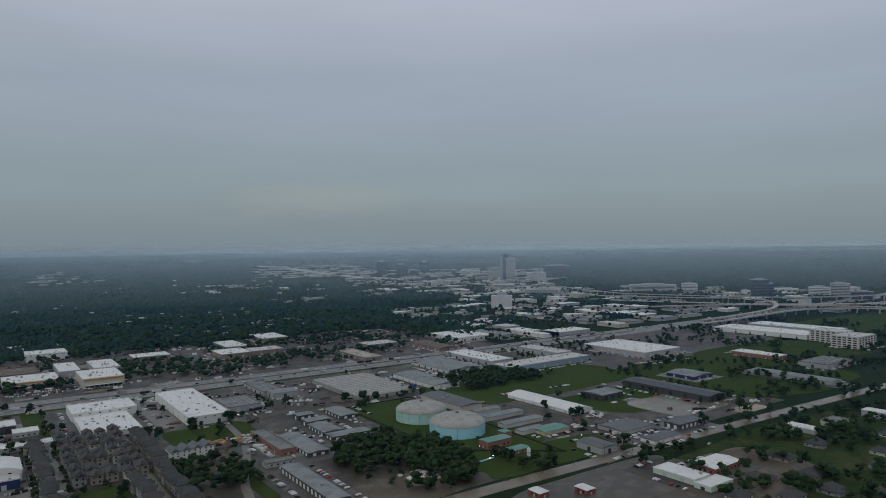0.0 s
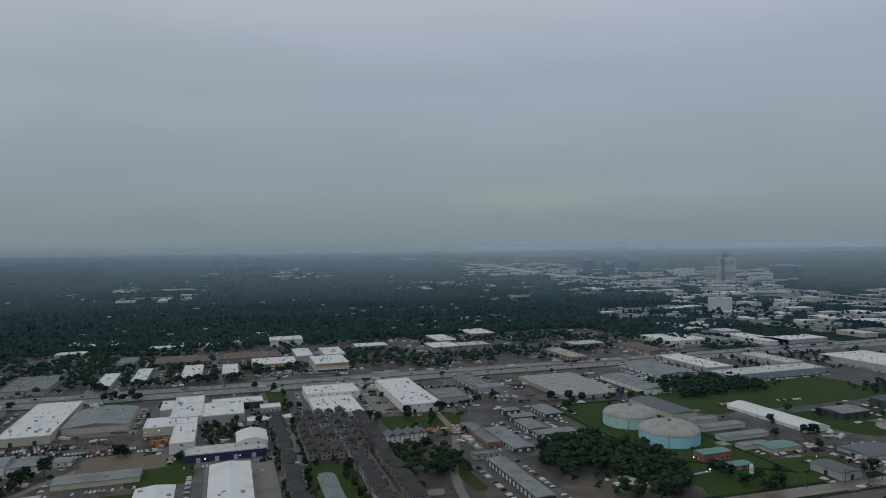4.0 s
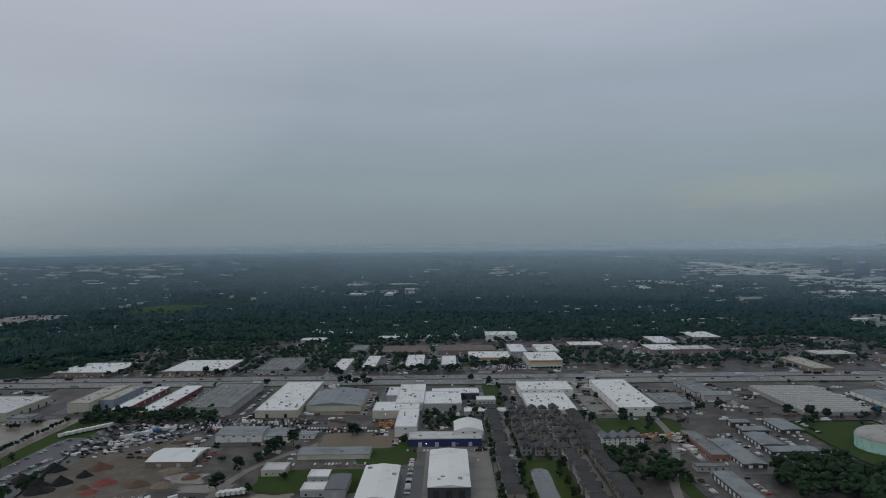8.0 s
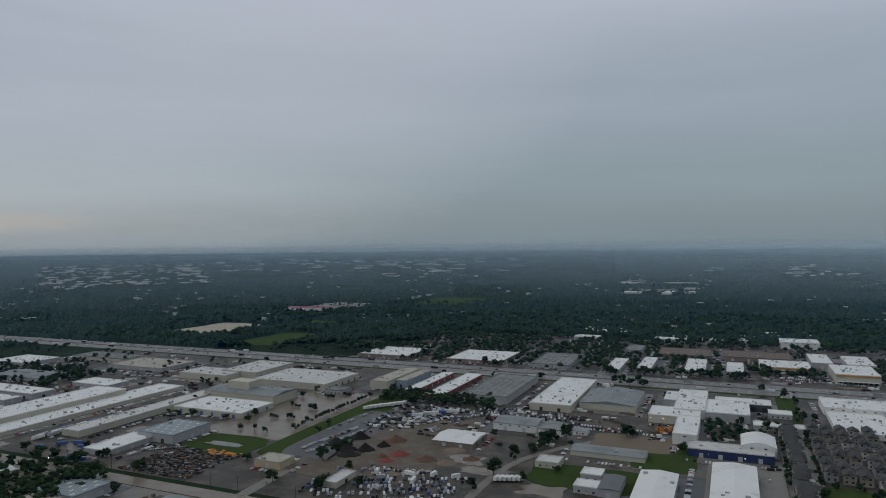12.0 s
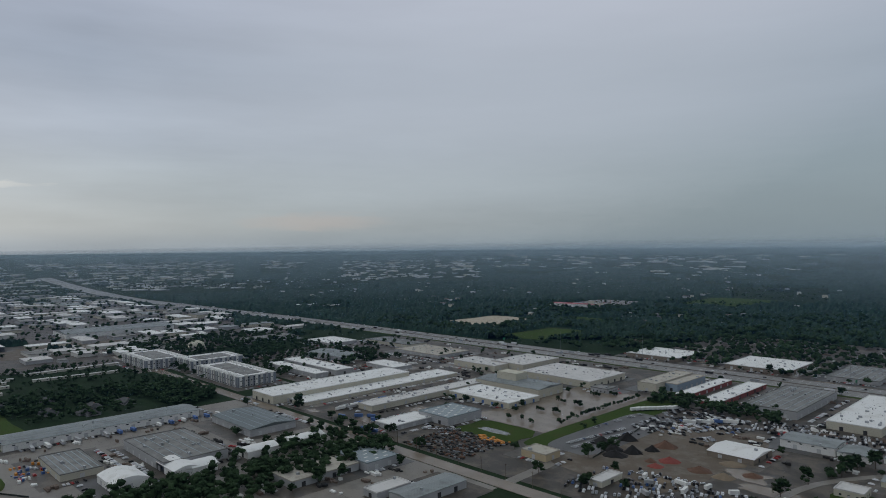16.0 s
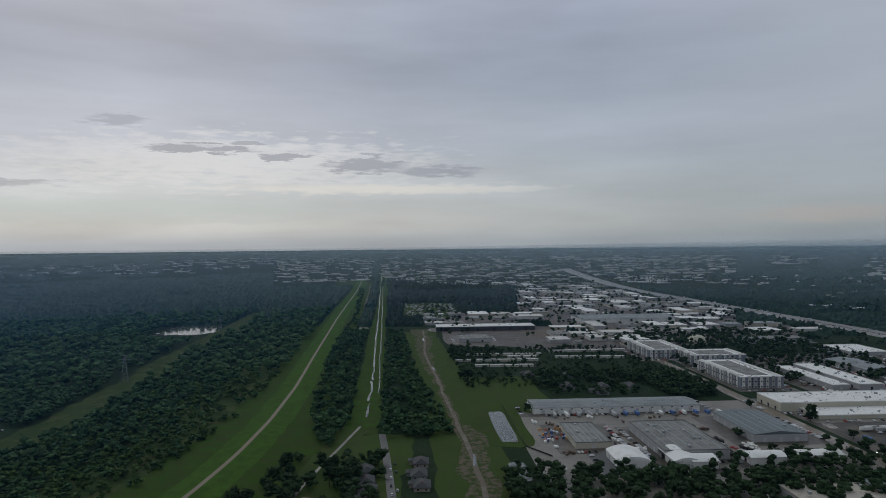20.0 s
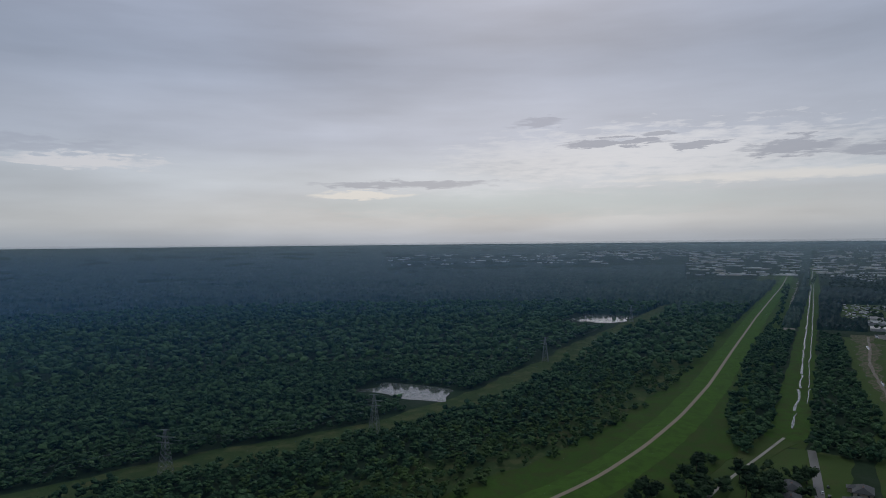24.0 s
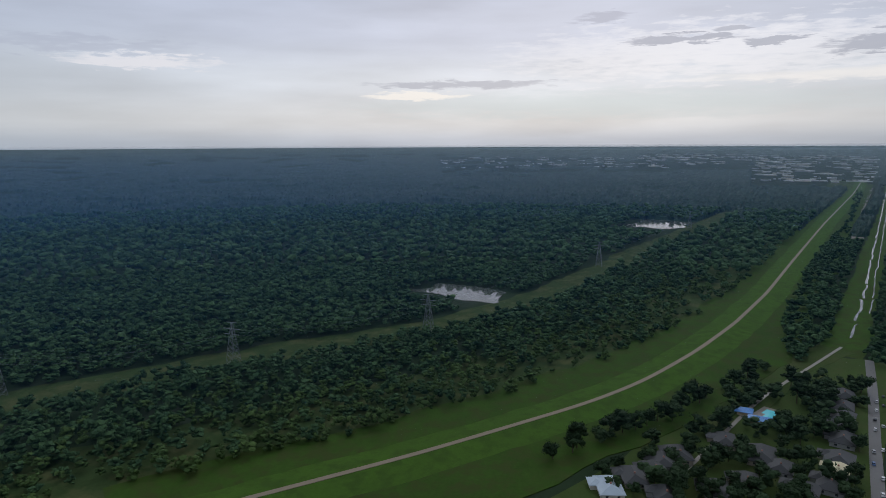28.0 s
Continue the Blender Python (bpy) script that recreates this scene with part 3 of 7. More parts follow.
for _a, _b, _w in ((-1300, -1260, 3), (-990, -960, 2.0), (-570, -540, 2.4)):
    strip("puddle", [(_a, 20 if _a < -1050 else 30 if _a < -900 else 40 if _a < -700 else 52), (_b, 22 if _b < -1100 else 32 if _b < -900 else 41 if _b < -700 else 50)], _w, POND, 0.42,
          "pale puddle on the muddy track", "puddle", wobble=1.3, step=8.0)
strip("track", [(-1440, -106), (-1690, -128), (-2300, -165), (-2980, -194)], 24, MUD, 0.3, "bare sandy strip beside the canal", "track", wobble=0.5)
patch("field", -905, -715, 58, 160, GRASS, 0.25, "green rough field", "field", 0.15)
patch("field", -740, -590, 66, 112, GRASS, 0.3, "grass round the retention pond", "field", 0.1)
patch("pond", -717, -604, 80, 97, POND, 0.4, "shallow rectangular retention pond", "pond", 0.07)
patch("pond", -548, -503, 77, 91, POND, 0.38, "flooded corner of the grass", "pond", 0.1)
patch("puddle", -452, -414, 480, 490, POND, 0.34, "shallow water in the grass basin", "puddle", 0.3)
patch("pond", -690, -626, -512, -398, POND, 0.5, "grey woodland pond", "pond", 0.35)
patch("pond", -1560, -1400, -545, -425, POND, 0.5, "grey woodland pond", "pond", 0.35)
patch("pond", 65, 80, 470, 541, POND, 0.4, "narrow green pond between townhouses", "pond", 0.05)
patch("lawn", 56, 96, 455, 565, GRASS, 0.25, "lawn round the townhouse pond", "lawn", 0.05)
patch("lawn", 340, 430, 552, 676, GRASS, 0.25, "green lawn beside the water tanks", "lawn", 0.04)
patch("lawn", 300, 440, 440, 556, GRASS, 0.2, "green lawn below the water tanks", "lawn", 0.08)
patch("lawn", 330, 480, 392, 445, GRASS, 0.22, "lawn by the pumping station", "lawn", 0.1)
patch("field", 470, 760, 585, 735, GRASS, 0.2, "green field beyond the tanks", "field", 0.12)
patch("field", 560, 720, 460, 560, GRASS, 0.2, "green field round the long sheds", "field", 0.12)
patch("field", 735, 1000, 395, 640, GRASS, 0.1, "rough grass round the eastern sheds", "field", 0.1)
patch("field", 960, 1330, 480, 660, GRASS, 0.2, "wide green field", "field", 0.12)
patch("field", 1250, 1900, 560, 760, GRASS, 0.2, "wide green field", "field", 0.12)
patch("flooded_car_park", -492, -394, 512, 716, FLOOD, 0.3, "flooded car park with rows of young trees", "car park")
patch("lawn", -394, -352, 470, 720, GRASS, 0.2, "grass strip beside the flooded car park", "lawn", 0.05)
patch("lawn", -470, -395, 462, 512, GRASS, 0.3, "yellowed grass basin", "lawn", 0.15)
patch("dirt_yard", -345, -225, 440, 640, MUD, 0.2, "wet brown yard of the soil dealer", "yard", 0.08)
patch("lot", -374, -320, 480, 645, ASPH, 0.24, "wet car park full of vehicles", "car park", 0.03)
patch("lawn", 44, 64, 745, 890, GRASS, 0.2, "narrow grass plot", "lawn")
patch("lawn", -150, -60, 490, 545, GRASS, 0.2, "lawn beside the lane", "lawn", 0.1)
patch("lawn", -80, -28, 555, 640, GRASS, 0.2, "grass plot behind the long shed", "lawn", 0.08)
patch("lawn", 150, 235, 640, 700, GRASS, 0.2, "overgrown grass plot", "lawn", 0.1)
patch("dirt_yard", 305, 480, 300, 366, LOTBROWN, 0.13, "muddy lot along the flooded street", "yard", 0.08)
patch("dirt_yard", 440, 560, 250, 330, MUD, 0.1, "muddy lane between the houses", "yard", 0.2)
patch("lawn", 430, 770, 150, 350, BRUSH, 0.06, "gardens and grass beside the flooded street", "lawn", 0.1)
patch("dirt_yard", 350, 450, 225, 305, MUD, 0.12, "muddy yard beside the mint building", "yard", 0.1)
patch("sand_court", 668, 716, 388, 410, SAND, 0.25, "pale sand playing court", "court", 0.05)
patch("flooded_yard", 600, 700, 420, 500, FLOOD, 0.25, "flooded grey car park", "car park", 0.05)
patch("paved_lot", 155, 180, 715, 870, CONC, 0.2, "wet concrete car park between white offices", "car park")
patch("lawn", 172, 184, 462, 520, GRASS, 0.21, "grass strip beside a lane", "lawn", 0.1)
strip("road", [(216, 700), (214, 640), (206, 582), (172, 528), (160, 470), (156, 405)], 7, CONC, 0.23, "worn concrete lane to the workshops", "lane")
patch("dirt_yard", 222, 300, 392, 452, MUD, 0.14, "muddy yard behind the grove", "yard", 0.15)
patch("dirt_yard", -122, -44, 602, 652, DIRT, 0.26, "bare tan dirt plot behind the long shed", "yard", 0.1)
patch("paved_lot", -20, 40, 400, 600, CONC, 0.2, "pale concrete yard", "yard")


# ---- buildings ----
ROOFWORD = {"white": "white flat", "offwhite": "weathered pale", "grey": "grey flat", "bluegrey": "grey metal", "darkgrey": "dark grey", "dark": "charcoal metal",
            "tan": "tan flat", "brown": "brown", "beige": "beige", "greenr": "green metal", "ribbed": "dark ribbed", "skylight": "blue-grey panel", "redr": "red metal", "glass": "long glazed"}
WALLWORD = {"white": "white", "grey": "grey concrete", "dark": "dark steel", "blue": "navy blue", "beige": "beige", "yellow": "pale yellow", "brown": "brown masonry",
            "red": "dark red brick", "redb": "red brick", "bluegrey": "blue-grey steel", "offwhite": "off-white", "tan": "tan stucco", "mint": "pale mint",
            "apt": "grey siding", "office": "cream panel", "units": "storage-door", "glass": "glazed"}
rng = random.Random(7)


def flat_roof(w, d, h):
    """A flat roof with a raised rim."""
    bm = bmesh.new()
    a, b, c, e = w / 2 + 0.15, d / 2 + 0.15, w / 2 - 0.3, d / 2 - 0.3
    lv = []
    for (p, q, z) in ((a, b, h), (a, b, h + 0.9), (c, e, h + 0.9), (c, e, h + 0.25)):
        lv.append([bm.verts.new((sx * p, sy * q, z)) for sx, sy in ((-1, -1), (1, -1), (1, 1), (-1, 1))])
    for r, s in zip(lv, lv[1:]):
        for i in range(4):
            j = (i + 1) % 4
            bm.faces.new((r[i], r[j], s[j], s[i]))
    bm.faces.new(lv[-1])
    bm.faces.new(lv[0][::-1])
    return bm


def arch_roof(w, d, h, rise, n=2):
    """A gable (n = 2) or a vault (larger n) whose ridge runs along the longer side, with overhang and thickness."""
    bm = bmesh.new()
    along_y = d > w
    span, run = (w, d) if along_y else (d, w)
    span, run = span / 2 + 0.4, run / 2 + 0.4
    prof = []
    for i in range(n + 1):
        s = -1 + 2 * i / n
        prof.append((s * span, h + rise * (1 - abs(s) if n == 2 else math.cos(s * 1.35) / 1.0 - math.cos(1.35)) / (1 if n == 2 else 1 - math.cos(1.35))))
    ends = []
    for e in (-run, run):
        top = [bm.verts.new((p, e, z + 0.15) if along_y else (e, p, z + 0.15)) for p, z in prof]
        bot = [bm.verts.new((p, e, h - 0.1) if along_y else (e, p, h - 0.1)) for p, z in (prof[0], prof[-1])]
        ends.append((top, bot))
    (t0, b0), (t1, b1) = ends
    for i in range(n):
        bm.faces.new((t0[i], t0[i + 1], t1[i + 1], t1[i]))
    bm.faces.new([b0[0]] + t0 + [b0[1]])
    bm.faces.new([b1[0]] + t1 + [b1[1]])
    bm.faces.new((b0[0], b0[1], b1[1], b1[0]))
    bm.faces.new((b0[0], t0[0], t1[0], b1[0]))
    bm.faces.new((b0[1], t0[-1], t1[-1], b1[1]))
    bmesh.ops.recalc_face_normals(bm, faces=bm.faces)
    return bm


SHARED = {}
PLOTS = []


def shared_box(key, w, d, h, mat):
    """One box mesh for alike parts, standing on its origin."""
    k = (key, round(w, 1), round(d, 1), round(h, 1), mat.name)
    if k not in SHARED:
        SHARED[k] = mesh_of(key, box(-w / 2, w / 2, -d / 2, d / 2, 0, h), mat)
    return SHARED[k]


def put(name, me, parent, x, y, z, yaw=0.0, label=""):
    ob = new(name, me)
    ob.parent = parent
    ob.matrix_basis = pose(x, y, z, 0, 0, yaw)
    if label:
        tagged(ob, label)
    return ob


def facade(e, w, d, h, side, name, fw, fh, z, every, mat, proud=0.12, inset=2.0, label="", most=16):
    """A row of doors or windows along one side: 'S', 'N', 'E' or 'W'."""
    run = w if side in "SN" else d
    n = min(most, max(1, int((run - 2 * inset) / every)))
    me = shared_box(name, fw, proud * 2, fh, mat)
    for i in range(n):
        s = (i + 0.5) / n * (run - 2 * inset) - (run / 2 - inset)
        p = {"S": (s, -d / 2, 0), "N": (s, d / 2, 0), "E": (w / 2, s, 90), "W": (-w / 2, s, 90)}[side]
        put(name, me, e, p[0], p[1], z, p[2], label)


def hall(x, y, w, d, h, roof, wall, shape="", doors="", yaw=0.0, units=None, name="", storeys=1, door_mat=None):
    """A commercial building: walls, roof, roof plant, doors and windows on the sides that show."""
    name = name or {"glass": "greenhouse", "apt": "apartment_building", "office": "office_building", "units": "storage_building"}.get(
        wall, "warehouse" if w * d > 1500 else "workshop")
    PLOTS.append((x, y, w, d))
    metal = roof in ("bluegrey", "dark", "greenr", "ribbed", "darkgrey", "brown", "glass")
    shape = shape or ("gable" if metal else "flat")
    e = thing(name, x, y, "%s with %s roof and %s walls" % (name.replace("_", " "), ROOFWORD[roof], WALLWORD[wall]), name.split("_")[0] if name != "warehouse" else "warehouse",
              "commercial buildings", yaw=yaw)
    part("wall", box(-w / 2, w / 2, -d / 2, d / 2, -0.5, h), WALL[wall], e)
    if shape == "flat":
        top = part("roof", flat_roof(w, d, h), ROOF[roof], e)
    else:
        top = part("roof", arch_roof(w, d, h, min(w, d) * {"gable": 0.055, "low_vault": 0.06, "vault": 0.13}[shape], 2 if shape == "gable" else 10), ROOF[roof], e)
    r = rng
    n = units if units is not None else (min(11, int(w * d / 450)) if shape == "flat" and roof in ("white", "offwhite", "grey", "tan") else min(5, int(w * d / 900)))
    for i in range(n):
        ux, uy = r.uniform(-0.42, 0.42) * w, r.uniform(-0.42, 0.42) * d
        up = h + 0.2 if shape == "flat" else h + min(w, d) * 0.055 * (1 - abs((ux / w if d > w else uy / d) * 2)) - 0.1
        if "vault" in shape:
            continue
        put("roof_unit" if shape == "flat" else "vent", shared_box("roof_unit", r.choice((1.6, 2.4, 3.2)), r.choice((1.6, 2.2)), r.choice((1.0, 1.5, 1.9)), UNIT), top, ux, uy, up)
    if shape == "flat" and w * d > 2400 and math.hypot(x, y) < 1350 and units is None:
        bm = bmesh.new()
        for i in range(int(w * d / 190)):
            ux, uy, a, b, c = r.uniform(-0.46, 0.46) * w, r.uniform(-0.46, 0.46) * d, r.uniform(0.25, 0.65), r.uniform(0.25, 0.65), r.uniform(0.4, 0.8)
            add_box(bm, ux - a, ux + a, uy - b, uy + b, h + 0.2, h + 0.25 + c)
        tagged(part("roof_vents", bm, VENT, top, "small dull roof vents"), kind="stuff")
    if wall == "apt":
        part("court_roof", box(-w / 2 + 12, w / 2 - 12, -d / 2 + 14, d / 2 - 14, h + 0.1, h + 0.8), ROOF["grey"], top)
        for i in range(int(w / 7.5)):
            for sy in (-1, 1):
                put("parapet", shared_box("parapet", 3.4, 5.0, 1.5, WALL["white"]), top, (i + 0.5) * 7.5 - w / 2, sy * (d / 2 - 5), h + 0.2)
    if roof in ("ribbed", "bluegrey", "grey") and w * d > 1800 and math.hypot(x, y) < 1300:
        for k in (-0.36, -0.2, -0.05, 0.1, 0.26, 0.4):
            ux, uy = (k * w, 0) if d > w else (0, k * d)
            up = h + 0.3 if shape == "flat" else h + min(w, d) * 0.055 * (1 - abs(k) * 2) + 0.12
            put("roof_strip", shared_box("roof_strip", 0.9 if d > w else w * 0.93, d * 0.93 if d > w else 0.9, 0.15, ROOF["skylight"]), top, ux, uy, up)
    if roof in ("skylight", "ribbed"):
        m = int(min(w, d) / 5)
        for i in range(m):
            for j in range(5):
                q = ((i + 0.5) / m - 0.5, (j + 0.5) / 5 - 0.5)
                ux, uy = (q[0] * w * 0.9, q[1] * d * 0.9) if w < d else (q[1] * w * 0.9, q[0] * d * 0.9)
                if roof == "skylight" and (i + j) % 2 == 0:
                    up = h + 0.25 if shape == "flat" else h + min(w, d) * 0.055 * (1 - abs((ux / w if d > w else uy / d) * 2)) + 0.12
                    put("skylight", shared_box("skylight", 1.4, 3.6, 0.25, WALL["white"]), top, ux, uy, up)
    ns = "S" if y > 0 else "N"
    ew = ("E" if x < 0 else "W")
    near = x > 150 and math.hypot(x, y) < 760
    most = 16 if math.hypot(x, y) < 760 else 6
    sides = doors or (ns + (ew if abs(x) > 120 else ""))
    for s in sides:
        if wall == "apt":
            for k in range(storeys):
                facade(e, w, d, h, s, "window", 1.9, 1.7, 1.0 + k * 3.2, 6.0, GLASS, 0.1, 2.0, most=most)
            run = w if s in "SN" else d
            for i in range(int(run / 7.5)):
                q = (i + 0.5) * 7.5 - run / 2
                px, py, turn = {"S": (q, -d / 2, 0), "N": (q, d / 2, 0), "E": (w / 2, q, 90), "W": (-w / 2, q, 90)}[s]
                put("bay", shared_box("bay", 3.6, 1.8, h + (1.6 if i % 2 else 0.9), WALL[("white", "offwhite", "grey")[i % 3]]), e, px, py, 0.0, turn, ("white", "off-white", "grey")[i % 3] + " projecting bay")
                for k in range(0, storeys, 2):
                    put("bay_window", shared_box("bay_window", 1.8, 2.0, 1.5, GLASS), e, px, py, 1.0 + k * 3.3, turn)
        elif wall == "office":
            for k in range(storeys):
                facade(e, w, d, h, s, "window", 5.6, 2.0, 1.2 + k * 3.8, 8.2, GLASS, 0.1, 1.5, most=most)
        elif wall == "units":
            facade(e, w, d, h, s, "roller_door", 2.6, 2.5, 0.0, 4.0, DOOR, 0.1, 1.0, most=most)
        elif wall == "dark":
            # Away from the near halls these bays are flat panels in painted shade.
            facade(e, w, d, h, s, "bay", 3.2 if near else 4.5, h * 0.7, 0.0, 6.5 if near else 9.0, WALL["white"] if near else BAYSHADE, 0.1, 1.5, most=most)
        elif wall == "redb" or max(w, d) < 26:
            facade(e, w, d, h, s, "window", 1.6, 1.4, 1.2, 4.5, GLASS, 0.1, 1.5, most=most)
            facade(e, w, d, h, s, "door", 1.4, 2.2, 0.0, 18.0, DOOR, 0.12, 3.0, most=most)
        else:
            # Some dock doors are dark panels instead, coloured like a shaded open bay.
            facade(e, w, d, h, s, "dock_door", 3.4, min(4.0, h * 0.7), 0.0, 13.5 if math.hypot(x, y) < 1100 else 21.0, door_mat or (DOOR if r.random() < 0.6 else BAYSHADE), 0.12, 3.0, most=most)
            if storeys > 1 or (wall == "white" and h > 6):
                facade(e, w, d, h, s, "window", 2.4, 1.0, h - 2.0, 9.0, GLASS, 0.1, 3.0, most=most)
    return e


hall(0, 524, 31, 89, 8.0, "white", "dark", "gable")
hall(-3, 617, 67, 24, 6.7, "offwhite", "blue")
hall(19, 637, 27, 36, 10.0, "white", "white", "vault")
hall(-43, 788, 31, 101, 9.0, "white", "white")
hall(-56, 727, 49, 40, 8.0, "white", "beige")
hall(-41, 673, 21, 72, 9.3, "white", "white")
hall(-64, 809, 17, 45, 7.0, "white", "grey")
hall(-6, 767, 42, 62, 8.2, "white", "grey")
hall(9, 805, 56, 27, 7.6, "white", "dark")
hall(-73, 1158, 79, 78, 6.0, "brown", "brown", "flat")
hall(33, 1162, 97, 69, 6.0, "brown", "brown", "flat")
hall(114, 761, 51, 88, 4.4, "white", "white")
hall(119, 828, 64, 50, 8.0, "white", "white")
hall(203, 781, 43, 150, 8.8, "white", "white")
hall(67, 1076, 65, 61, 7.5, "white", "yellow")
hall(146, 1027, 50, 75, 12.1, "white", "yellow")
hall(118, 1143, 27, 85, 8.0, "white", "grey")
hall(167, 1139, 35, 81, 8.0, "white", "grey")
hall(44, 777, 22, 19, 4.6, "white", "grey")
hall(40, 724, 45, 17, 4.0, "white", "grey")
hall(-35, 1348, 36, 74, 6.0, "white", "grey")
hall(24, 1364, 28, 72, 6.0, "white", "grey")
hall(105, 1313, 60, 51, 11.5, "white", "white")
hall(63, 1441, 32, 57, 6.0, "white", "brown")
hall(118, 1459, 35, 61, 6.0, "white", "white")
hall(245, 1193, 57, 40, 7.0, "white", "brown")
hall(392, 1232, 37, 84, 7.0, "white", "brown")
hall(365, 1141, 50, 58, 7.0, "white", "brown")
hall(418, 1127, 53, 38, 8.0, "offwhite", "brown")
hall(490, 1298, 51, 78, 7.0, "white", "brown")
hall(-50, 1037, 27, 103, 6.0, "white", "grey")
hall(2, 1035, 22, 80, 6.0, "white", "grey")
hall(-369, 1012, 89, 93, 6.0, "white", "brown")
hall(-252, 1026, 60, 109, 5.0, "grey", "grey")
hall(-221, 1412, 129, 70, 6.3, "white", "brown")
hall(-261, 1307, 48, 32, 5.0, "white", "grey")
hall(-158, 1008, 20, 98, 6.0, "white", "grey")
hall(-117, 1032, 19, 100, 6.0, "white", "grey")
hall(-154, 1178, 27, 61, 6.0, "grey", "grey")
hall(-108, 1337, 56, 69, 6.0, "white", "grey")
hall(-185, 791, 46, 152, 7.6, "white", "beige")
hall(-128, 782, 61, 82, 6.6, "bluegrey", "yellow")
hall(-266, 794, 55, 132, 8.0, "grey", "grey")
hall(-367, 797, 16, 124, 5.0, "white", "red")
hall(-329, 794, 22, 138, 5.0, "white", "red")
hall(-197, 640, 44, 31, 7.0, "bluegrey", "white")
hall(-161, 636, 24, 28, 5.6, "bluegrey", "white")
hall(-135, 640, 14, 13, 4.0, "bluegrey", "white")
hall(-234, 574, 39, 39, 4.6, "white", "brown", "gable")
hall(-99, 582, 62, 22, 4.2, "bluegrey", "yellow")
hall(-140, 538, 19, 18, 4.8, "offwhite", "beige")
hall(-101, 520, 16, 16, 5.0, "white", "grey")
hall(-99, 492, 19, 16, 5.0, "white", "grey")
hall(-83, 499, 15, 33, 6.0, "darkgrey", "grey")
hall(-52, 494, 27, 71, 8.0, "white", "grey", "gable")
hall(-527, 589, 94, 54, 5.9, "white", "beige", door_mat=DOORB)
hall(-539, 649, 102, 47, 10.0, "bluegrey", "beige")
hall(-551, 651, 32, 21, 20.0, "beige", "beige", units=0)
hall(-532, 755, 113, 83, 8.0, "offwhite", "beige")
hall(-639, 787, 61, 86, 9.0, "offwhite", "beige")
hall(-678, 737, 82, 45, 8.0, "offwhite", "beige")
hall(-715, 495, 49, 208, 9.0, "white", "beige")
hall(-677, 535, 41, 247, 3.7, "white", "beige")
hall(-593, 545, 24, 192, 5.8, "offwhite", "beige")
hall(-518, 443, 29, 54, 4.7, "white", "grey")
hall(-500, 490, 44, 49, 8.0, "skylight", "grey")
hall(-722, 218, 40, 180, 6.5, "bluegrey", "white")
hall(-627, 332, 82, 50, 7.1, "ribbed", "grey")
hall(-613, 159, 66, 32, 5.2, "grey", "beige")
hall(-589, 236, 93, 55, 8.0, "grey", "grey")
hall(-542, 177, 33, 27, 6.0, "white", "white", "vault")
hall(-540, 219, 36, 21, 6.0, "white", "white", "vault")
hall(-530, 233, 20, 21, 6.0, "white", "white", "vault")
hall(-535, 288, 18, 30, 6.0, "white", "white", "vault")
hall(-536, 333, 16, 38, 6.0, "white", "white", "vault")
hall(-451, 293, 29, 62, 5.5, "tan", "grey")
hall(-449, 342, 42, 33, 6.4, "skylight", "grey")
hall(-382, 309, 16, 32, 5.0, "offwhite", "grey")
hall(-358, 328, 23, 56, 6.0, "bluegrey", "grey")
hall(-353, 454, 26, 20, 5.7, "tan", "tan")
hall(-280, 440, 11, 29, 4.0, "offwhite", "beige")
hall(-868, 433, 125, 55, 13.5, "white", "apt", storeys=4)
hall(-997, 456, 56, 81, 13.5, "white", "apt", storeys=4)
hall(-1079, 401, 104, 61, 13.5, "white", "apt", storeys=4)
hall(-1430, 156, 49, 210, 8.5, "white", "dark")
hall(-1269, 117, 63, 60, 6.0, "grey", "grey")
hall(-1560, 497, 96, 220, 9.0, "bluegrey", "white")
hall(-853, 557, 141, 30, 7.0, "white", "grey")
hall(-850, 521, 128, 21, 6.0, "white", "grey")
hall(-528, 1005, 87, 80, 5.6, "white", "brown")
hall(-417, 798, 25, 100, 10.0, "tan", "beige")
hall(-395, 806, 16, 76, 9.0, "tan", "bluegrey")
hall(-455, 713, 24, 23, 5.0, "grey", "grey")
hall(698, 501, 33, 123, 7.0, "dark", "dark")
hall(800, 546, 42, 43, 4.5, "bluegrey", "blue")
hall(611, 533, 37, 28, 7.0, "bluegrey", "dark")
hall(523, 430, 42, 32, 3.5, "darkgrey", "grey")
hall(519, 385, 38, 16, 3.5, "darkgrey", "white")
hall(450, 401, 20, 29, 6.0, "darkgrey", "grey")
hall(578, 402, 37, 18, 5.0, "darkgrey", "dark")
hall(448, 314, 20, 37, 4.0, "white", "mint")
hall(449, 287, 28, 14, 3.5, "white", "mint")
hall(488, 310, 36, 22, 5.0, "white", "redb", "gable")
hall(649, 320, 14, 28, 4.0, "white", "grey")
hall(694, 311, 25, 16, 5.0, "grey", "beige")
hall(759, 299, 15, 24, 6.0, "white", "grey")
hall(1283, 580, 43, 58, 19.5, "offwhite", "office", storeys=5)
hall(1245, 526, 69, 44, 19.5, "offwhite", "office", storeys=5)
hall(1295, 707, 69, 188, 8.0, "white", "white")
hall(1395, 700, 59, 174, 8.0, "white", "grey")
hall(1022, 590, 30, 38, 6.0, "white", "redb")
hall(1020, 552, 27, 39, 6.0, "white", "redb")
hall(920, 741, 91, 130, 8.0, "white", "grey")
hall(893, 451, 24, 108, 5.0, "bluegrey", "grey")
hall(1027, 473, 76, 42, 6.0, "grey", "grey")
hall(499, 745, 40, 100, 5.0, "bluegrey", "white")
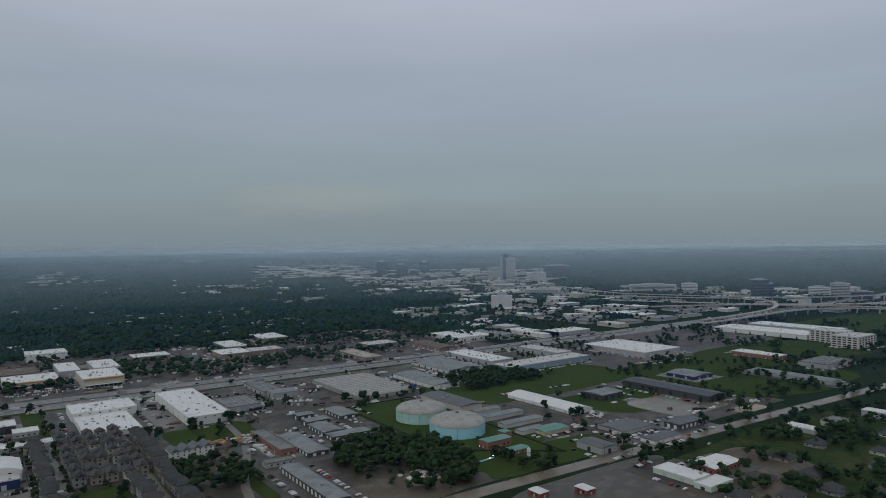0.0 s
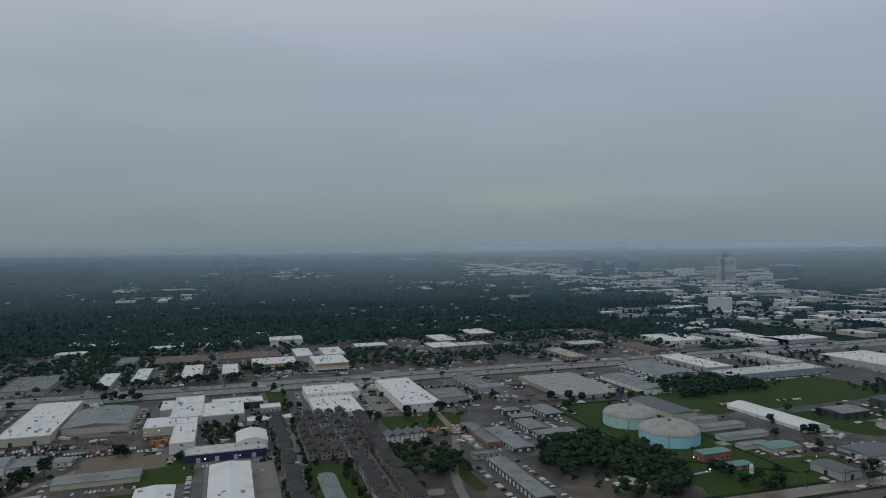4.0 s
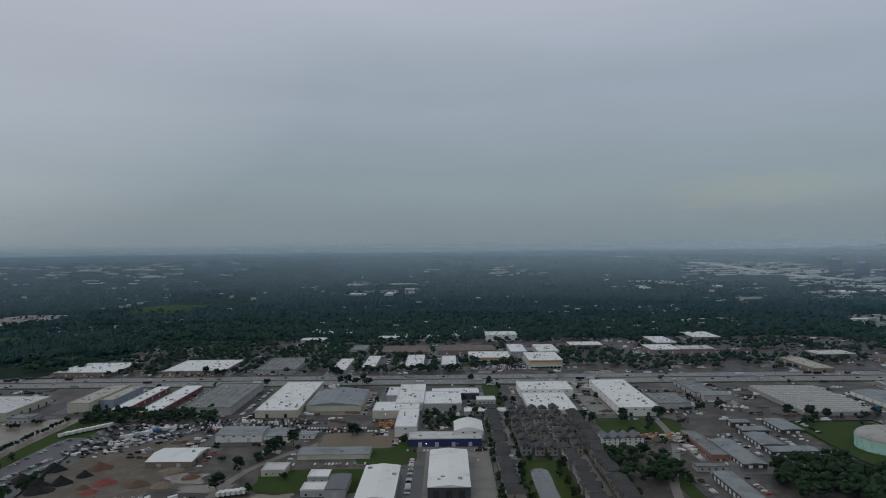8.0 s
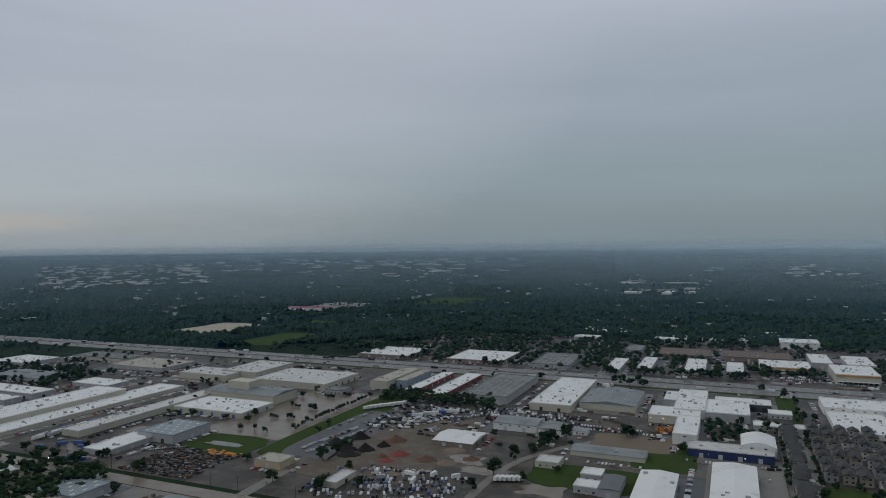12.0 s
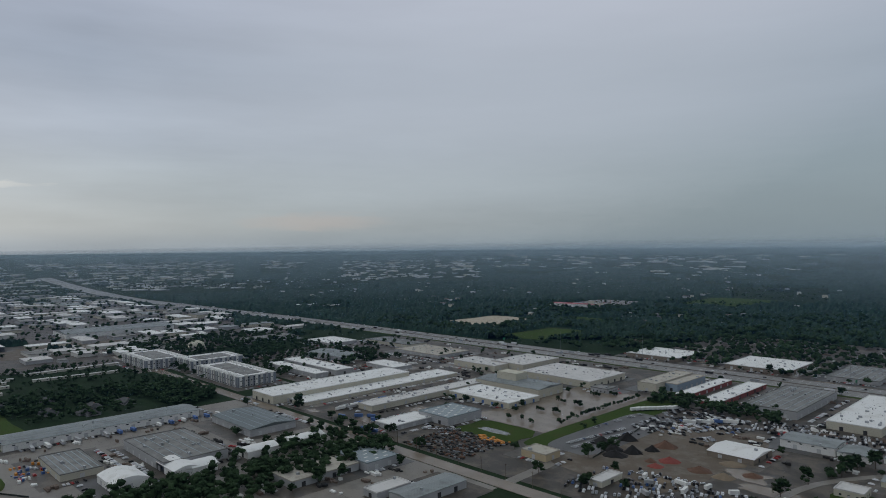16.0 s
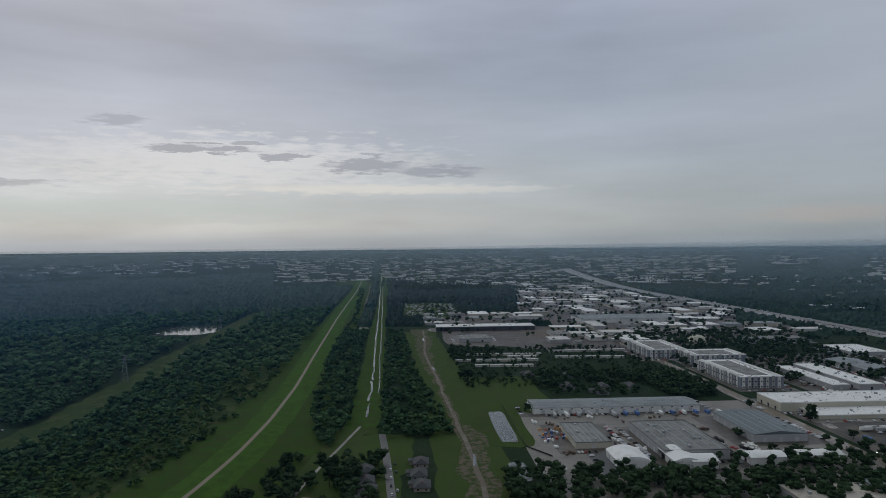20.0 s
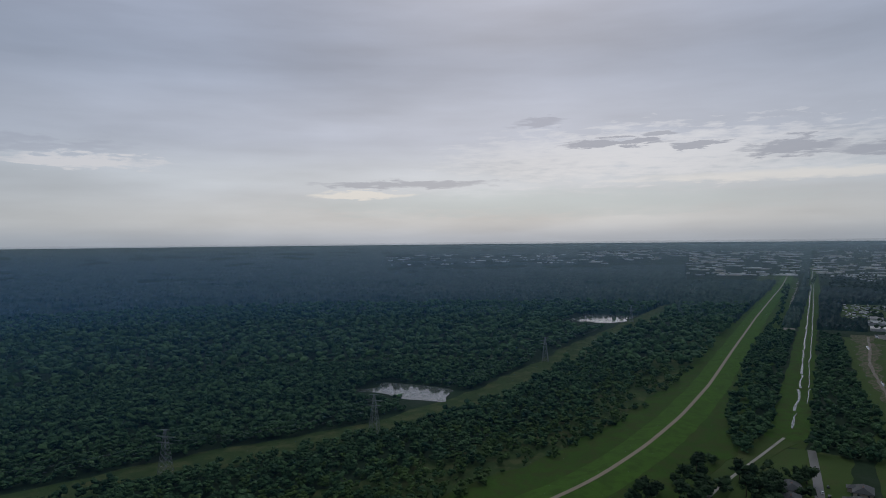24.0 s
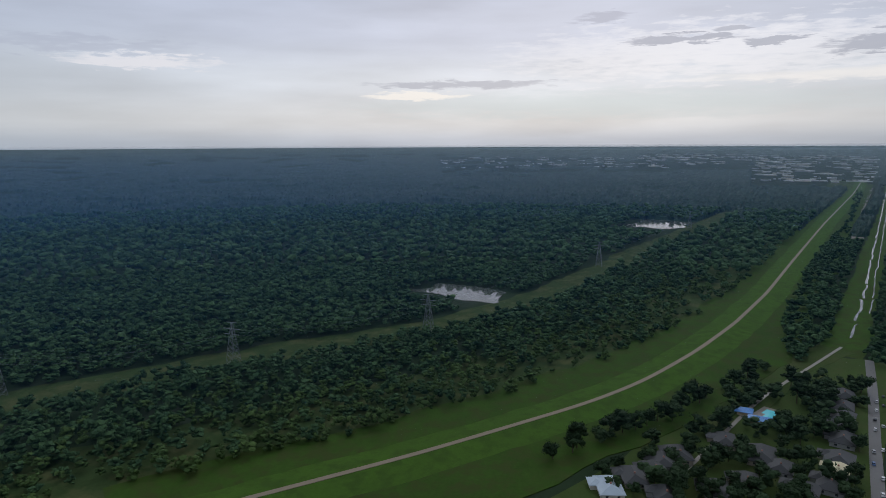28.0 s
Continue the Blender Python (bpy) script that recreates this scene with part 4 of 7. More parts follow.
hall(586, 811, 63, 86, 3.8, "bluegrey", "offwhite")
hall(662, 836, 42, 118, 7.0, "white", "grey")
hall(706, 735, 164, 38, 8.0, "offwhite", "bluegrey")
hall(788, 815, 32, 95, 7.0, "offwhite", "grey")
hall(387, 465, 28, 13, 6.4, "greenr", "redb")
hall(387, 439, 26, 11, 3.5, "greenr", "redb")
hall(413, 482, 9, 10, 5.0, "greenr", "redb")
hall(456, 564, 34, 11, 4.0, "bluegrey", "units")
hall(458, 539, 50, 13, 4.0, "bluegrey", "units")
hall(455, 506, 51, 12, 4.0, "bluegrey", "units")
hall(441, 478, 29, 10, 4.0, "bluegrey", "units")
hall(459, 468, 32, 19, 3.5, "greenr", "tan")
hall(536, 549, 30, 105, 3.5, "white", "white", "vault")
hall(450, 620, 30, 78, 6.0, "darkgrey", "beige")
hall(328, 655, 21, 40, 3.6, "bluegrey", "dark")
hall(290, 637, 25, 15, 5.0, "bluegrey", "dark")
hall(286, 607, 20, 38, 3.8, "bluegrey", "dark")
hall(296, 577, 40, 16, 3.5, "bluegrey", "dark")
hall(289, 665, 18, 13, 5.0, "bluegrey", "dark")
hall(247, 572, 19, 70, 3.5, "bluegrey", "dark")
hall(211, 469, 15, 92, 5.0, "bluegrey", "dark")
hall(289, 535, 23, 22, 4.0, "bluegrey", "dark")
hall(226, 592, 14, 76, 5.3, "grey", "redb")
hall(210, 536, 25, 11, 3.5, "grey", "grey")
hall(-1060, 725, 80, 60, 5.5, "white", "grey")
hall(-780, 636, 66, 34, 5.0, "white", "grey")
hall(-832, 772, 110, 70, 5.0, "tan", "grey")
hall(-1195, 665, 40, 100, 6.0, "grey", "grey")
hall(-925, 640, 90, 44, 5.5, "bluegrey", "grey")
hall(-960, 800, 120, 46, 5.5, "grey", "beige")
hall(797, 1060, 84, 95, 7.5, "white", "white")
hall(867, 1036, 38, 95, 7.0, "bluegrey", "grey")
hall(936, 1005, 44, 114, 7.0, "white", "white")
hall(991, 972, 114, 48, 7.0, "white", "grey")
hall(916, 1213, 49, 117, 7.0, "white", "grey")
hall(1005, 1216, 58, 76, 7.0, "white", "grey")
hall(527, 981, 29, 94, 6.0, "tan", "brown")
hall(611, 1067, 59, 41, 7.0, "offwhite", "brown")
hall(680, 989, 37, 97, 6.0, "brown", "brown")
hall(250, 763, 37, 54, 6.0, "grey", "grey")
hall(313, 785, 32, 22, 6.0, "bluegrey", "grey")
hall(306, 830, 26, 72, 5.0, "grey", "grey")

# ---- trees and woods ----
ICO_V, ICO_F = [], []
_b = bmesh.new()
bmesh.ops.create_icosphere(_b, subdivisions=1, radius=1.0)
ICO_V = np.array([v.co[:] for v in _b.verts])
ICO_F = np.array([[v.index for v in f.verts] for f in _b.faces])
_b.free()


def clump_cloud(seed, n, height, spread, clump, low=0.35, leaf=0, sprig=0.7):
    """Vertices and triangles of a crown: n ragged clumps in an uneven dome, and loose leaf sprays round it."""
    r = np.random.RandomState(seed)
    vs, fs, k = [], [], 0
    lean = r.uniform(-0.12, 0.12, 2)
    for i in range(n):
        h = low + (1 - low) * r.rand() ** 0.8
        reach = math.sqrt(max(0.05, 1 - ((h - 0.55) / 0.55) ** 2)) * spread
        a, q = r.uniform(0, 6.283), math.sqrt(r.rand()) * reach
        c = np.array([q * math.cos(a) + lean[0] * h * height, q * math.sin(a) + lean[1] * h * height, h * height])
        s = clump * r.uniform(0.65, 1.3)
        rot = Euler(r.uniform(0, 6.28, 3)).to_matrix()
        v = (ICO_V * r.uniform(0.62, 1.3, (len(ICO_V), 1))) @ np.array(rot).T * s * np.array([1.15, 1.15, 0.8]) + c
        vs.append(v)
        fs.append(ICO_F + k)
        k += len(v)
    cs = [(v.mean(axis=0), np.abs(v - v.mean(axis=0)).max()) for v in vs]
    for i in range(leaf):
        c, q = cs[i % n]
        d = r.normal(size=3)
        d[2] = d[2] * 0.8 + 0.25
        d /= np.linalg.norm(d)
        p = c + d * q * r.uniform(0.75, 1.25) * np.array([1, 1, 0.85])
        vs.append(p + r.uniform(-1, 1, (3, 3)) * sprig)
        fs.append(np.array([[0, 1, 2]]) + k)
        k += 3
    return np.concatenate(vs), np.concatenate(fs)


def trunk_mesh(seed, height, girth):
    """A tapered, slightly bent trunk with three limbs."""
    r = random.Random(seed)
    bm = bmesh.new()

    def limb(a, b, ra, rb):
        d = (b - a).normalized()
        s = d.orthogonal().normalized()
        u = d.cross(s)
        rings = [[bm.verts.new(p + (s * math.cos(t) + u * math.sin(t)) * q) for t in [i * 1.0472 for i in range(6)]] for p, q in ((a, ra), (b, rb))]
        for i in range(6):
            bm.faces.new((rings[0][i], rings[0][(i + 1) % 6], rings[1][(i + 1) % 6], rings[1][i]))

    top = Vector((r.uniform(-0.3, 0.3), r.uniform(-0.3, 0.3), height * 0.5))
    limb(Vector((0, 0, -0.4)), top, girth, girth * 0.65)
    for k in range(3):
        a = k * 2.1 + r.uniform(0, 1)
        limb(top, top + Vector((math.cos(a) * height * 0.22, math.sin(a) * height * 0.22, height * 0.3)), girth * 0.55, girth * 0.15)
    return mesh_of("trunk", bm, BARK)


TREES = []
for k, (hh, sp, cl) in enumerate(((10.0, 4.6, 1.5), (12.0, 5.0, 1.7), (8.0, 3.8, 1.3), (11.0, 5.8, 1.6), (13.0, 4.4, 1.6), (9.0, 5.0, 1.5))):
    v, f = clump_cloud(40 + k, 22, hh, sp, cl, 0.34, 560, 0.62)
    TREES.append((trunk_mesh(60 + k, hh, 0.32), from_arrays("crown", v, f, CREST)))


def tree(x, y, size=1.0, kind=None, group="trees among the buildings", label="broad dark green leafy tree"):
    k = rng.randrange(len(TREES)) if kind is None else kind
    for a, b, w, d in PLOTS:
        if abs(x - a) < w / 2 + 3 and abs(y - b) < d / 2 + 3:
            y = b - math.copysign(d / 2 + 5, b)
    e = thing("tree", x, y, label, "tree", group)
    e.matrix_world = pose(x, y, gz(x, y), 0, 0, rng.uniform(0, 360)) @ Matrix.Diagonal((size, size, size * rng.uniform(0.85, 1.12), 1))
    part("trunk", TREES[k][0], BARK, e)
    part("crown", TREES[k][1], CREST, e)
    return e


def tree_row(x0, y0, x1, y1, n, size=1.0, jitter=2.0, group="trees among the buildings", label="broad dark green leafy tree"):
    for i in range(n):
        s = (i + 0.5) / n
        tree(x0 + (x1 - x0) * s + rng.uniform(-jitter, jitter), y0 + (y1 - y0) * s + rng.uniform(-jitter, jitter), size * rng.uniform(0.75, 1.2), group=group, label=label)


def wood(name, spots, sizes, kinds, mat, label):
    """A whole wood in one mesh: each spot takes one of a few crown forms, turned and scaled."""
    r = np.random.RandomState(len(spots))
    vs, fs, k = [], [], 0
    pick = r.randint(0, len(kinds), len(spots))
    for i, (x, y) in enumerate(spots):
        v, f = kinds[pick[i]]
        a, s = r.uniform(0, 6.283), sizes[i]
        c, n = math.cos(a) * s, math.sin(a) * s
        w = np.empty_like(v)
        w[:, 0] = v[:, 0] * c - v[:, 1] * n + x
        w[:, 1] = v[:, 0] * n + v[:, 1] * c + y
        w[:, 2] = v[:, 2] * s * (0.8 + 0.4 * ((i * 37) % 11) / 11) + gz(x, y) - 0.5
        vs.append(w)
        fs.append(f + k)
        k += len(v)
    if not vs:
        return None
    ob = new(name, from_arrays(name, np.concatenate(vs), np.concatenate(fs), mat))
    return tagged(ob, label, "wood", kind="stuff")


LEAFY = [clump_cloud(180 + k, 11, 10.0, 3.9, 1.75, 0.3, 110, 0.6) for k in range(7)]
FINE = [clump_cloud(80 + k, 6, 10.0, 3.9, 2.3, 0.4, 40, 0.8) for k in range(7)]
ROUGH = [clump_cloud(95 + k, 2, 10.0, 3.4, 3.9, 0.45, 14, 1.4) for k in range(6)]


def line_y(pts, x):
    xs = sorted(pts)
    return float(np.interp(x, [p[0] for p in xs], [p[1] for p in xs]))


LEVEE_EDGE = [(-3200, -262), (-1700, -218), (-1130, -192), (-868, -180), (-650, -188), (-520, -204), (-408, -232), (-290, -272), (-150, -330), (0, -400)]
CORRIDOR = [(-1900, -428), (-1118, -402), (-704, -376), (-520, -398), (-404, -452), (-265, -500), (-175, -528), (-60, -590), (100, -680)]


def in_wood(x, y):
    """True in the great wood behind the levee, outside the cleared corridor and the ponds."""
    if y > line_y(LEVEE_EDGE, x) - 3:
        return False
    if x > -1900 and -16 < y - line_y(CORRIDOR, x) < 34:
        return False
    if -695 < x < -596 and -515 < y < -378 or -1575 < x < -1300 and -552 < y < -368:
        return False
    return True


rn = np.random.RandomState(5)
spots, sizes = [], []
rough_spots, rough_sizes = [], []
for gx in np.arange(-1000, 40, 8.8):
    for gy in np.arange(-985, -170, 8.8):
        x, y = gx + rn.uniform(-4.2, 4.2), gy + rn.uniform(-4.2, 4.2)
        a = math.degrees(math.atan2(x, y))
        if not in_wood(x, y) or not -172 < a < -96 or math.hypot(x, y) > 980:
            continue
        edge = line_y(LEVEE_EDGE, x) - y
        thin = noise.noise((x * 0.012, y * 0.012, 3.0))
        if edge < 120 and thin + edge / 150 < rn.uniform(-0.5, 0.32):
            continue
        if edge < 150 and rn.rand() < 0.75 - edge / 240:
            rough_spots.append((x, y))
            rough_sizes.append(rn.uniform(0.4, 1.05))
            continue
        spots.append((x, y))
        sizes.append(rn.uniform(0.6, 1.15) * (0.85 if edge < 60 else 1.05 + 0.35 * noise.noise((x * 0.02, y * 0.02, 9.0))))
near = [math.hypot(*p) < 640 for p in spots]
for side, kinds in ((True, LEAFY), (False, FINE)):
    wood("wood", [p for p, q in zip(spots, near) if q == side], [p for p, q in zip(sizes, near) if q == side], kinds, WOODS, "dense green wood behind the levee")
wood("scrub_trees", rough_spots, rough_sizes, LEAFY, SCRUBLEAF, "lighter olive trees at the edge of the wood")
spots, sizes = [], []
for gx in np.arange(-2300, 100, 15.5):
    for gy in np.arange(-1900, -170, 15.5):
        x, y = gx + rn.uniform(-6, 6), gy + rn.uniform(-6, 6)
        a, d = math.degrees(math.atan2(x, y)), math.hypot(x, y)
        if not in_wood(x, y) or not -180 < a < -94 or d < 980 or d > 1900:
            continue
        spots.append((x, y))
        sizes.append(rn.uniform(0.8, 1.5))
wood("wood", spots, sizes, ROUGH, WOODS, "dense green wood reaching into the distance")


# the far canopy: one uneven sheet over all distant woods, sunk below ground in the clearings
CLEARED = [(-1170, -1000, 1080, 1310), (-1240, -1060, 1590, 1930), (-900, -780, 1000, 1200), (-2100, -1680, -25, 125), (-1000, -860, 1330, 1420), (-990, -760, 1880, 2240)]


# distant districts of halls: headings, distances, how full, tallest
DISTRICTS = [
    (3.5, 9.5, 3450, 3780, 0.22, 6), (3.9, 5.7, 3850, 4020, 0.5, 5), (15.9, 19.9, 2790, 3180, 0.42, 7), (19.8, 25.2, 2430, 3160, 0.26, 7), (19.7, 28.5, 3480, 4100, 0.5, 6),
    (27.5, 46.0, 2990, 3760, 0.55, 14), (28.5, 35.5, 2320, 3000, 0.22, 8), (31.3, 35.7, 1740, 2220, 0.3, 7), (35.7, 46.0, 1740, 2990, 0.42, 11), (46.0, 69.5, 2000, 2900, 0.36, 16), (38.0, 62.0, 1250, 2000, 0.50, 8),
    (-29.5, -27.0, 4000, 4380, 0.5, 5), (-26.0, -18.2, 3390, 3900, 0.26, 6), (-29.5, -27.4, 3330, 3600, 0.35, 6), (-22.6, -16.0, 2380, 2950, 0.50, 7), (-28.5, -19.9, 1760, 2250, 0.13, 6),
    (-8.5, -2.8, 2600, 3200, 0.34, 6), (-14.8, -10.3, 3950, 4390, 0.4, 5), (-2.0, 6.4, 3600, 4050, 0.12, 5), (-54.8, -43.0, 3320, 4300, 0.46, 6), (-61.3, -57.9, 3900, 4350, 0.4, 5),
    (-63.4, -51.5, 3000, 3320, 0.28, 6), (-63.0, -54.0, 2000, 2380, 0.2, 6), (-37.4, -30.4, 1870, 2180, 0.28, 6), (-43.0, -20.0, 3700, 4560, 0.22, 5), (-17.7, -8.8, 3750, 4560, 0.2, 5),
    (-110.0, -101.5, 3880, 4450, 0.5, 6), (-101.5, -93.5, 3150, 4350, 0.62, 6), (-92.6, -63.6, 3000, 4380, 0.52, 7), (-81.0, -63.6, 1640, 3000, 0.62, 8), (-78.0, -58.0, 1200, 1640, 0.6, 7), (-89.0, -81.0, 1480, 1800, 0.75, 6), (-93.0, -81.0, 2860, 3050, 0.5, 7),
    (-126.4, -106.7, 3660, 4300, 0.22, 6), (-141.0, -129.8, 3900, 4350, 0.10, 5), (-160.0, -126.0, 4150, 4480, 0.07, 5),
]
FREEWAY = [(-3600, 830), (-2200, 880), (-800, 916), (1000, 905), (2600, 960)]


def district(x, y):
    """How full of halls a distant place is, and their height."""
    d, a = math.hypot(x, y), math.degrees(math.atan2(x, y))
    for a0, a1, d0, d1, full, tall in DISTRICTS:
        if a0 < a < a1 and d0 < d < d1:
            if 0 < a and d < 2000 and y < line_y(FREEWAY, x) + 60:
                return 0.0, 0
            if a < -58 and d < 3000 and y > line_y(FREEWAY, x) - 60:
                return 0.0, 0
            return full, tall
    return 0.0, 0


def clear(x, y):
    """How far a distant place is free of trees, 0 to 1."""
    d = math.hypot(x, y)
    if any(x0 < x < x1 and y0 < y < y1 for x0, x1, y0, y1 in CLEARED):
        return 1.0
    fy = line_y(FREEWAY, x)
    if abs(y - fy) < 46:
        return 1.0
    if x < -500 and abs(y - line_y(LEVEE_EDGE, x) - 42) < 45 and d < 3300:
        return 1.0
    if x < -600 and abs(y - line_y([(-3600, -160), (-2600, -110), (-1353, -72), (-640, -51)], x)) < 17:
        return 1.0
    if y < line_y(LEVEE_EDGE, x) and not in_wood(x, y):
        return 1.0
    full = max(district(x, y)[0], district(x * 1.07, y * 1.07)[0])
    n1 = noise.noise((x * 0.008, y * 0.008, 0.5))
    if full:
        return 1.0 if n1 < full * 1.8 - 0.42 else 0.0
    if d < 1500 and (y < fy or -560 < x < 800 and y < 1330):
        return 1.0
    if y < fy and 0 < x and d < 2000:
        return 1.0
    return 1.0 if n1 > 0.52 else 0.0


def far_canopy():
    az_n = 1800
    angs = np.radians(np.linspace(-186, 78, az_n))
    tans = np.linspace(math.tan(radians(7.9)), math.tan(radians(0.36)), 140)
    table = [(r, (180 - gz(r, 0)) / r) for r in np.linspace(1250, 4915, 900)]
    rs = np.interp(-tans, [-t for _, t in table], [r for r, _ in table])
    r2 = np.random.RandomState(11)
    verts = np.zeros((len(rs), az_n, 3))
    for i, r in enumerate(rs):
        jit = r2.rand(az_n)
        for j, a in enumerate(angs):
            x, y = r * math.sin(a), r * math.cos(a)
            deg = math.degrees(a)
            near = -180 < deg < -94 and r < 1640 + 300 * noise.noise((x * 0.004, y * 0.004, 2.0))
            top = -3.0 if near or clear(x, y) > 0.5 else (4.0 + 9.0 * jit[j] ** 1.5 + 5.0 * noise.noise((x * 0.02, y * 0.02, 0))) * (1.0 if r < 2600 else max(0.38, 1 - (r - 2600) / 2400))
            verts[i, j] = (x, y, gz(x, y) + top)
    n = np.arange(len(rs) * az_n).reshape(len(rs), az_n)
    q = np.stack([n[:-1, :-1], n[1:, :-1], n[1:, 1:], n[:-1, 1:]], -1).reshape(-1, 4)
    flat = verts.reshape(-1, 3)
    zrel = np.array([p[2] - gz(p[0], p[1]) for p in flat])
    q = q[(zrel[q] > 0).any(axis=1)]
    tagged(new("far_wood", from_arrays("far_wood", flat, q, FARWOOD)), "tree canopy stretching to the horizon, shade and haze in its colour", "wood", kind="stuff")


far_canopy()

# suburb trees and roofs beyond the freeway, and groves among the nearer yards
spots, sizes = [], []


def free(x, y):
    return all(abs(x - a) > w / 2 + 4 or abs(y - b) > d / 2 + 4 for a, b, w, d in PLOTS)


def scatter(x0, x1, y0, y1, n, small=0.6, large=1.2, keep=None):
    for _ in range(n):
        x, y = rn.uniform(x0, x1), rn.uniform(y0, y1)
        if keep and not keep(x, y):
            continue
        spots.append((x, y))
        sizes.append(rn.uniform(small, large))


scatter(-1300, -560, 960, 1700, 2000, keep=lambda x, y: not any(x0 < x < x1 and y0 < y < y1 for x0, x1, y0, y1 in CLEARED) and noise.noise((x * 0.006, y * 0.006, 7)) < 0.28)
scatter(-560, 900, 1290, 1800, 4600, keep=lambda x, y: noise.noise((x * 0.006, y * 0.006, 7)) < 0.45 and free(x, y))
scatter(-560, 900, 955, 1300, 4200, 0.45, 1.0, keep=lambda x, y: noise.noise((x * 0.012, y * 0.012, 7)) > (0.0 if x > -60 else -0.3) and free(x, y) and abs(y - 915) > 45)
scatter(650, 1400, 960, 1600, 500, keep=lambda x, y: noise.noise((x * 0.006, y * 0.006, 2)) > 0.05)
wood("suburb_trees", spots, sizes, ROUGH, CREST, "dark tree crowns of the suburb")
spots, sizes = [], []
STRIP_EDGE = [(-2850, -226), (-1683, -153), (-1137, -142), (-735, -117), (-640, -96), (-600, -84)]
scatter(-1420, -600, -150, -66, 900, 0.55, 1.05, lambda x, y: line_y(STRIP_EDGE, x) + 4 < y < line_y([(-1420, -94), (-1040, -80), (-700, -64), (-600, -76)], x))
scatter(-2800, -1400, -220, -110, 520, 0.6, 1.0, lambda x, y: line_y(STRIP_EDGE, x) + 4 < y < line_y([(-2800, -198), (-1700, -138), (-1400, -108)], x))
scatter(-1400, -625, -52, 40, 950, 0.55, 1.05, lambda x, y: line_y([(-1338, -50), (-625, -32)], x) < y < line_y([(-1400, -22), (-1307, -16), (-968, 3), (-628, 38)], x))
wood("grove", spots, sizes, FINE, WOODS, "strips of green wood along the canal")
spots, sizes = [], []
scatter(-522, -448, 70, 380, 330, 0.8, 1.25, lambda x, y: x * x + y * y < 540 ** 2 or x > -490)
scatter(-1150, -835, 62, 370, 420, 0.35, 0.62, lambda x, y: free(x, y))
scatter(-560, -305, -126, -2, 22, 0.85, 1.3, lambda x, y: abs(y + 13) > 7 and math.hypot(x + 466, y + 74) > 20 and y > -126 + max(0, (-310 - x) * 0.16))
scatter(37, 44, 460, 735, 34, 0.4, 0.7)
scatter(58, 64, 470, 735, 26, 0.3, 0.5)
scatter(-1320, -830, 400, 700, 800, 0.7, 1.1, lambda x, y: free(x, y) and abs(y - 381) > 16)
scatter(-535, -425, 180, 360, 130, 0.7, 1.1, lambda x, y: free(x, y) and x < -430 + (y - 230) * -0.25)
scatter(-1140, -835, 62, 360, 520, 0.6, 1.0, lambda x, y: not any(r - 6 < x < r + 26 for r in (-1110, -1086, -1050, -1031, -984)) and noise.noise((x * 0.012, y * 0.012, 1)) > -0.1)
scatter(-900, -760, 300, 372, 170, 0.7, 1.1)
scatter(-925, -780, 165, 300, 150, 0.6, 1.0, lambda x, y: noise.noise((x * 0.02, y * 0.02, 2)) > -0.2)
scatter(245, 352, 395, 556, 330, 0.8, 1.2, lambda x, y: (x - 298) ** 2 / 52 ** 2 + (y - 478) ** 2 / 80 ** 2 < 1 and not (245 < x < 290 and 420 < y < 470))
scatter(505, 640, 655, 735, 150, 0.8, 1.2)
scatter(420, 800, 150, 350, 400, 0.7, 1.3, lambda x, y: noise.noise((x * 0.02, y * 0.02, 1)) > -0.05 and free(x, y) and y < 350 - (x - 535) * 0.05)
scatter(-560, -310, -128, -4, 60, 0.7, 1.2, lambda x, y: abs(y + 13) > 9 and math.hypot(x + 466, y + 74) > 22 and y > -126 + max(0, (-310 - x) * 0.16))
scatter(-2950, -1950, -70, 330, 900, 0.9, 1.4, lambda x, y: -80 + (x + 1950) * 0.02 < y < 250 - (x + 1950) * 0.1 and clear(x, y) > 0.5 and not -2100 < x < -1680)
scatter(-1170, -1030, 60, 130, 60, 0.7, 1.0)
scatter(-1330, -900, 590, 760, 170, 0.7, 1.1, lambda x, y: noise.noise((x * 0.02, y * 0.02, 4)) > 0.05 and free(x, y))
scatter(-700, 760, 395, 885, 420, 0.5, 0.95, lambda x, y: free(x, y) and noise.noise((x * 0.013, y * 0.013, 21)) > 0.22 and y > 400)
scatter(640, 960, 330, 480, 190, 0.7, 1.1, lambda x, y: not (650 < x < 735 and 372 < y < 425) and noise.noise((x * 0.012, y * 0.012, 3)) > 0.0)
scatter(130, 185, 495, 580, 60, 0.7, 1.1)
scatter(-30, 62, 650, 745, 60, 0.6, 1.0, lambda x, y: free(x, y) and not (30 < x < 60 and y < 712))
scatter(-390, -240, 688, 738, 100, 0.7, 1.05)
scatter(-560, -505, 300, 395, 46, 0.7, 1.1)
scatter(-1700, -900, 560, 860, 300, 0.7, 1.1, lambda x, y: noise.noise((x * 0.01, y * 0.01, 6)) > 0.1)
scatter(-2000, -1150, 30, 560, 420, 0.7, 1.1, lambda x, y: noise.noise((x * 0.008, y * 0.008, 6)) > 0.12)
scatter(720, 1600, 400, 870, 1500, 0.55, 1.1, lambda x, y: noise.noise((x * 0.011, y * 0.011, 6)) > 0.02 and free(x, y))
scatter(-1000, -560, 600, 880, 110, 0.6, 1.0, lambda x, y: noise.noise((x * 0.01, y * 0.01, 2)) > 0.12)
wood("grove", spots, sizes, [clump_cloud(120 + k, 6, 10.0, 3.9, 2.0, 0.3, 78, 0.75) for k in range(6)], CREST, "groves of dark trees between the yards")

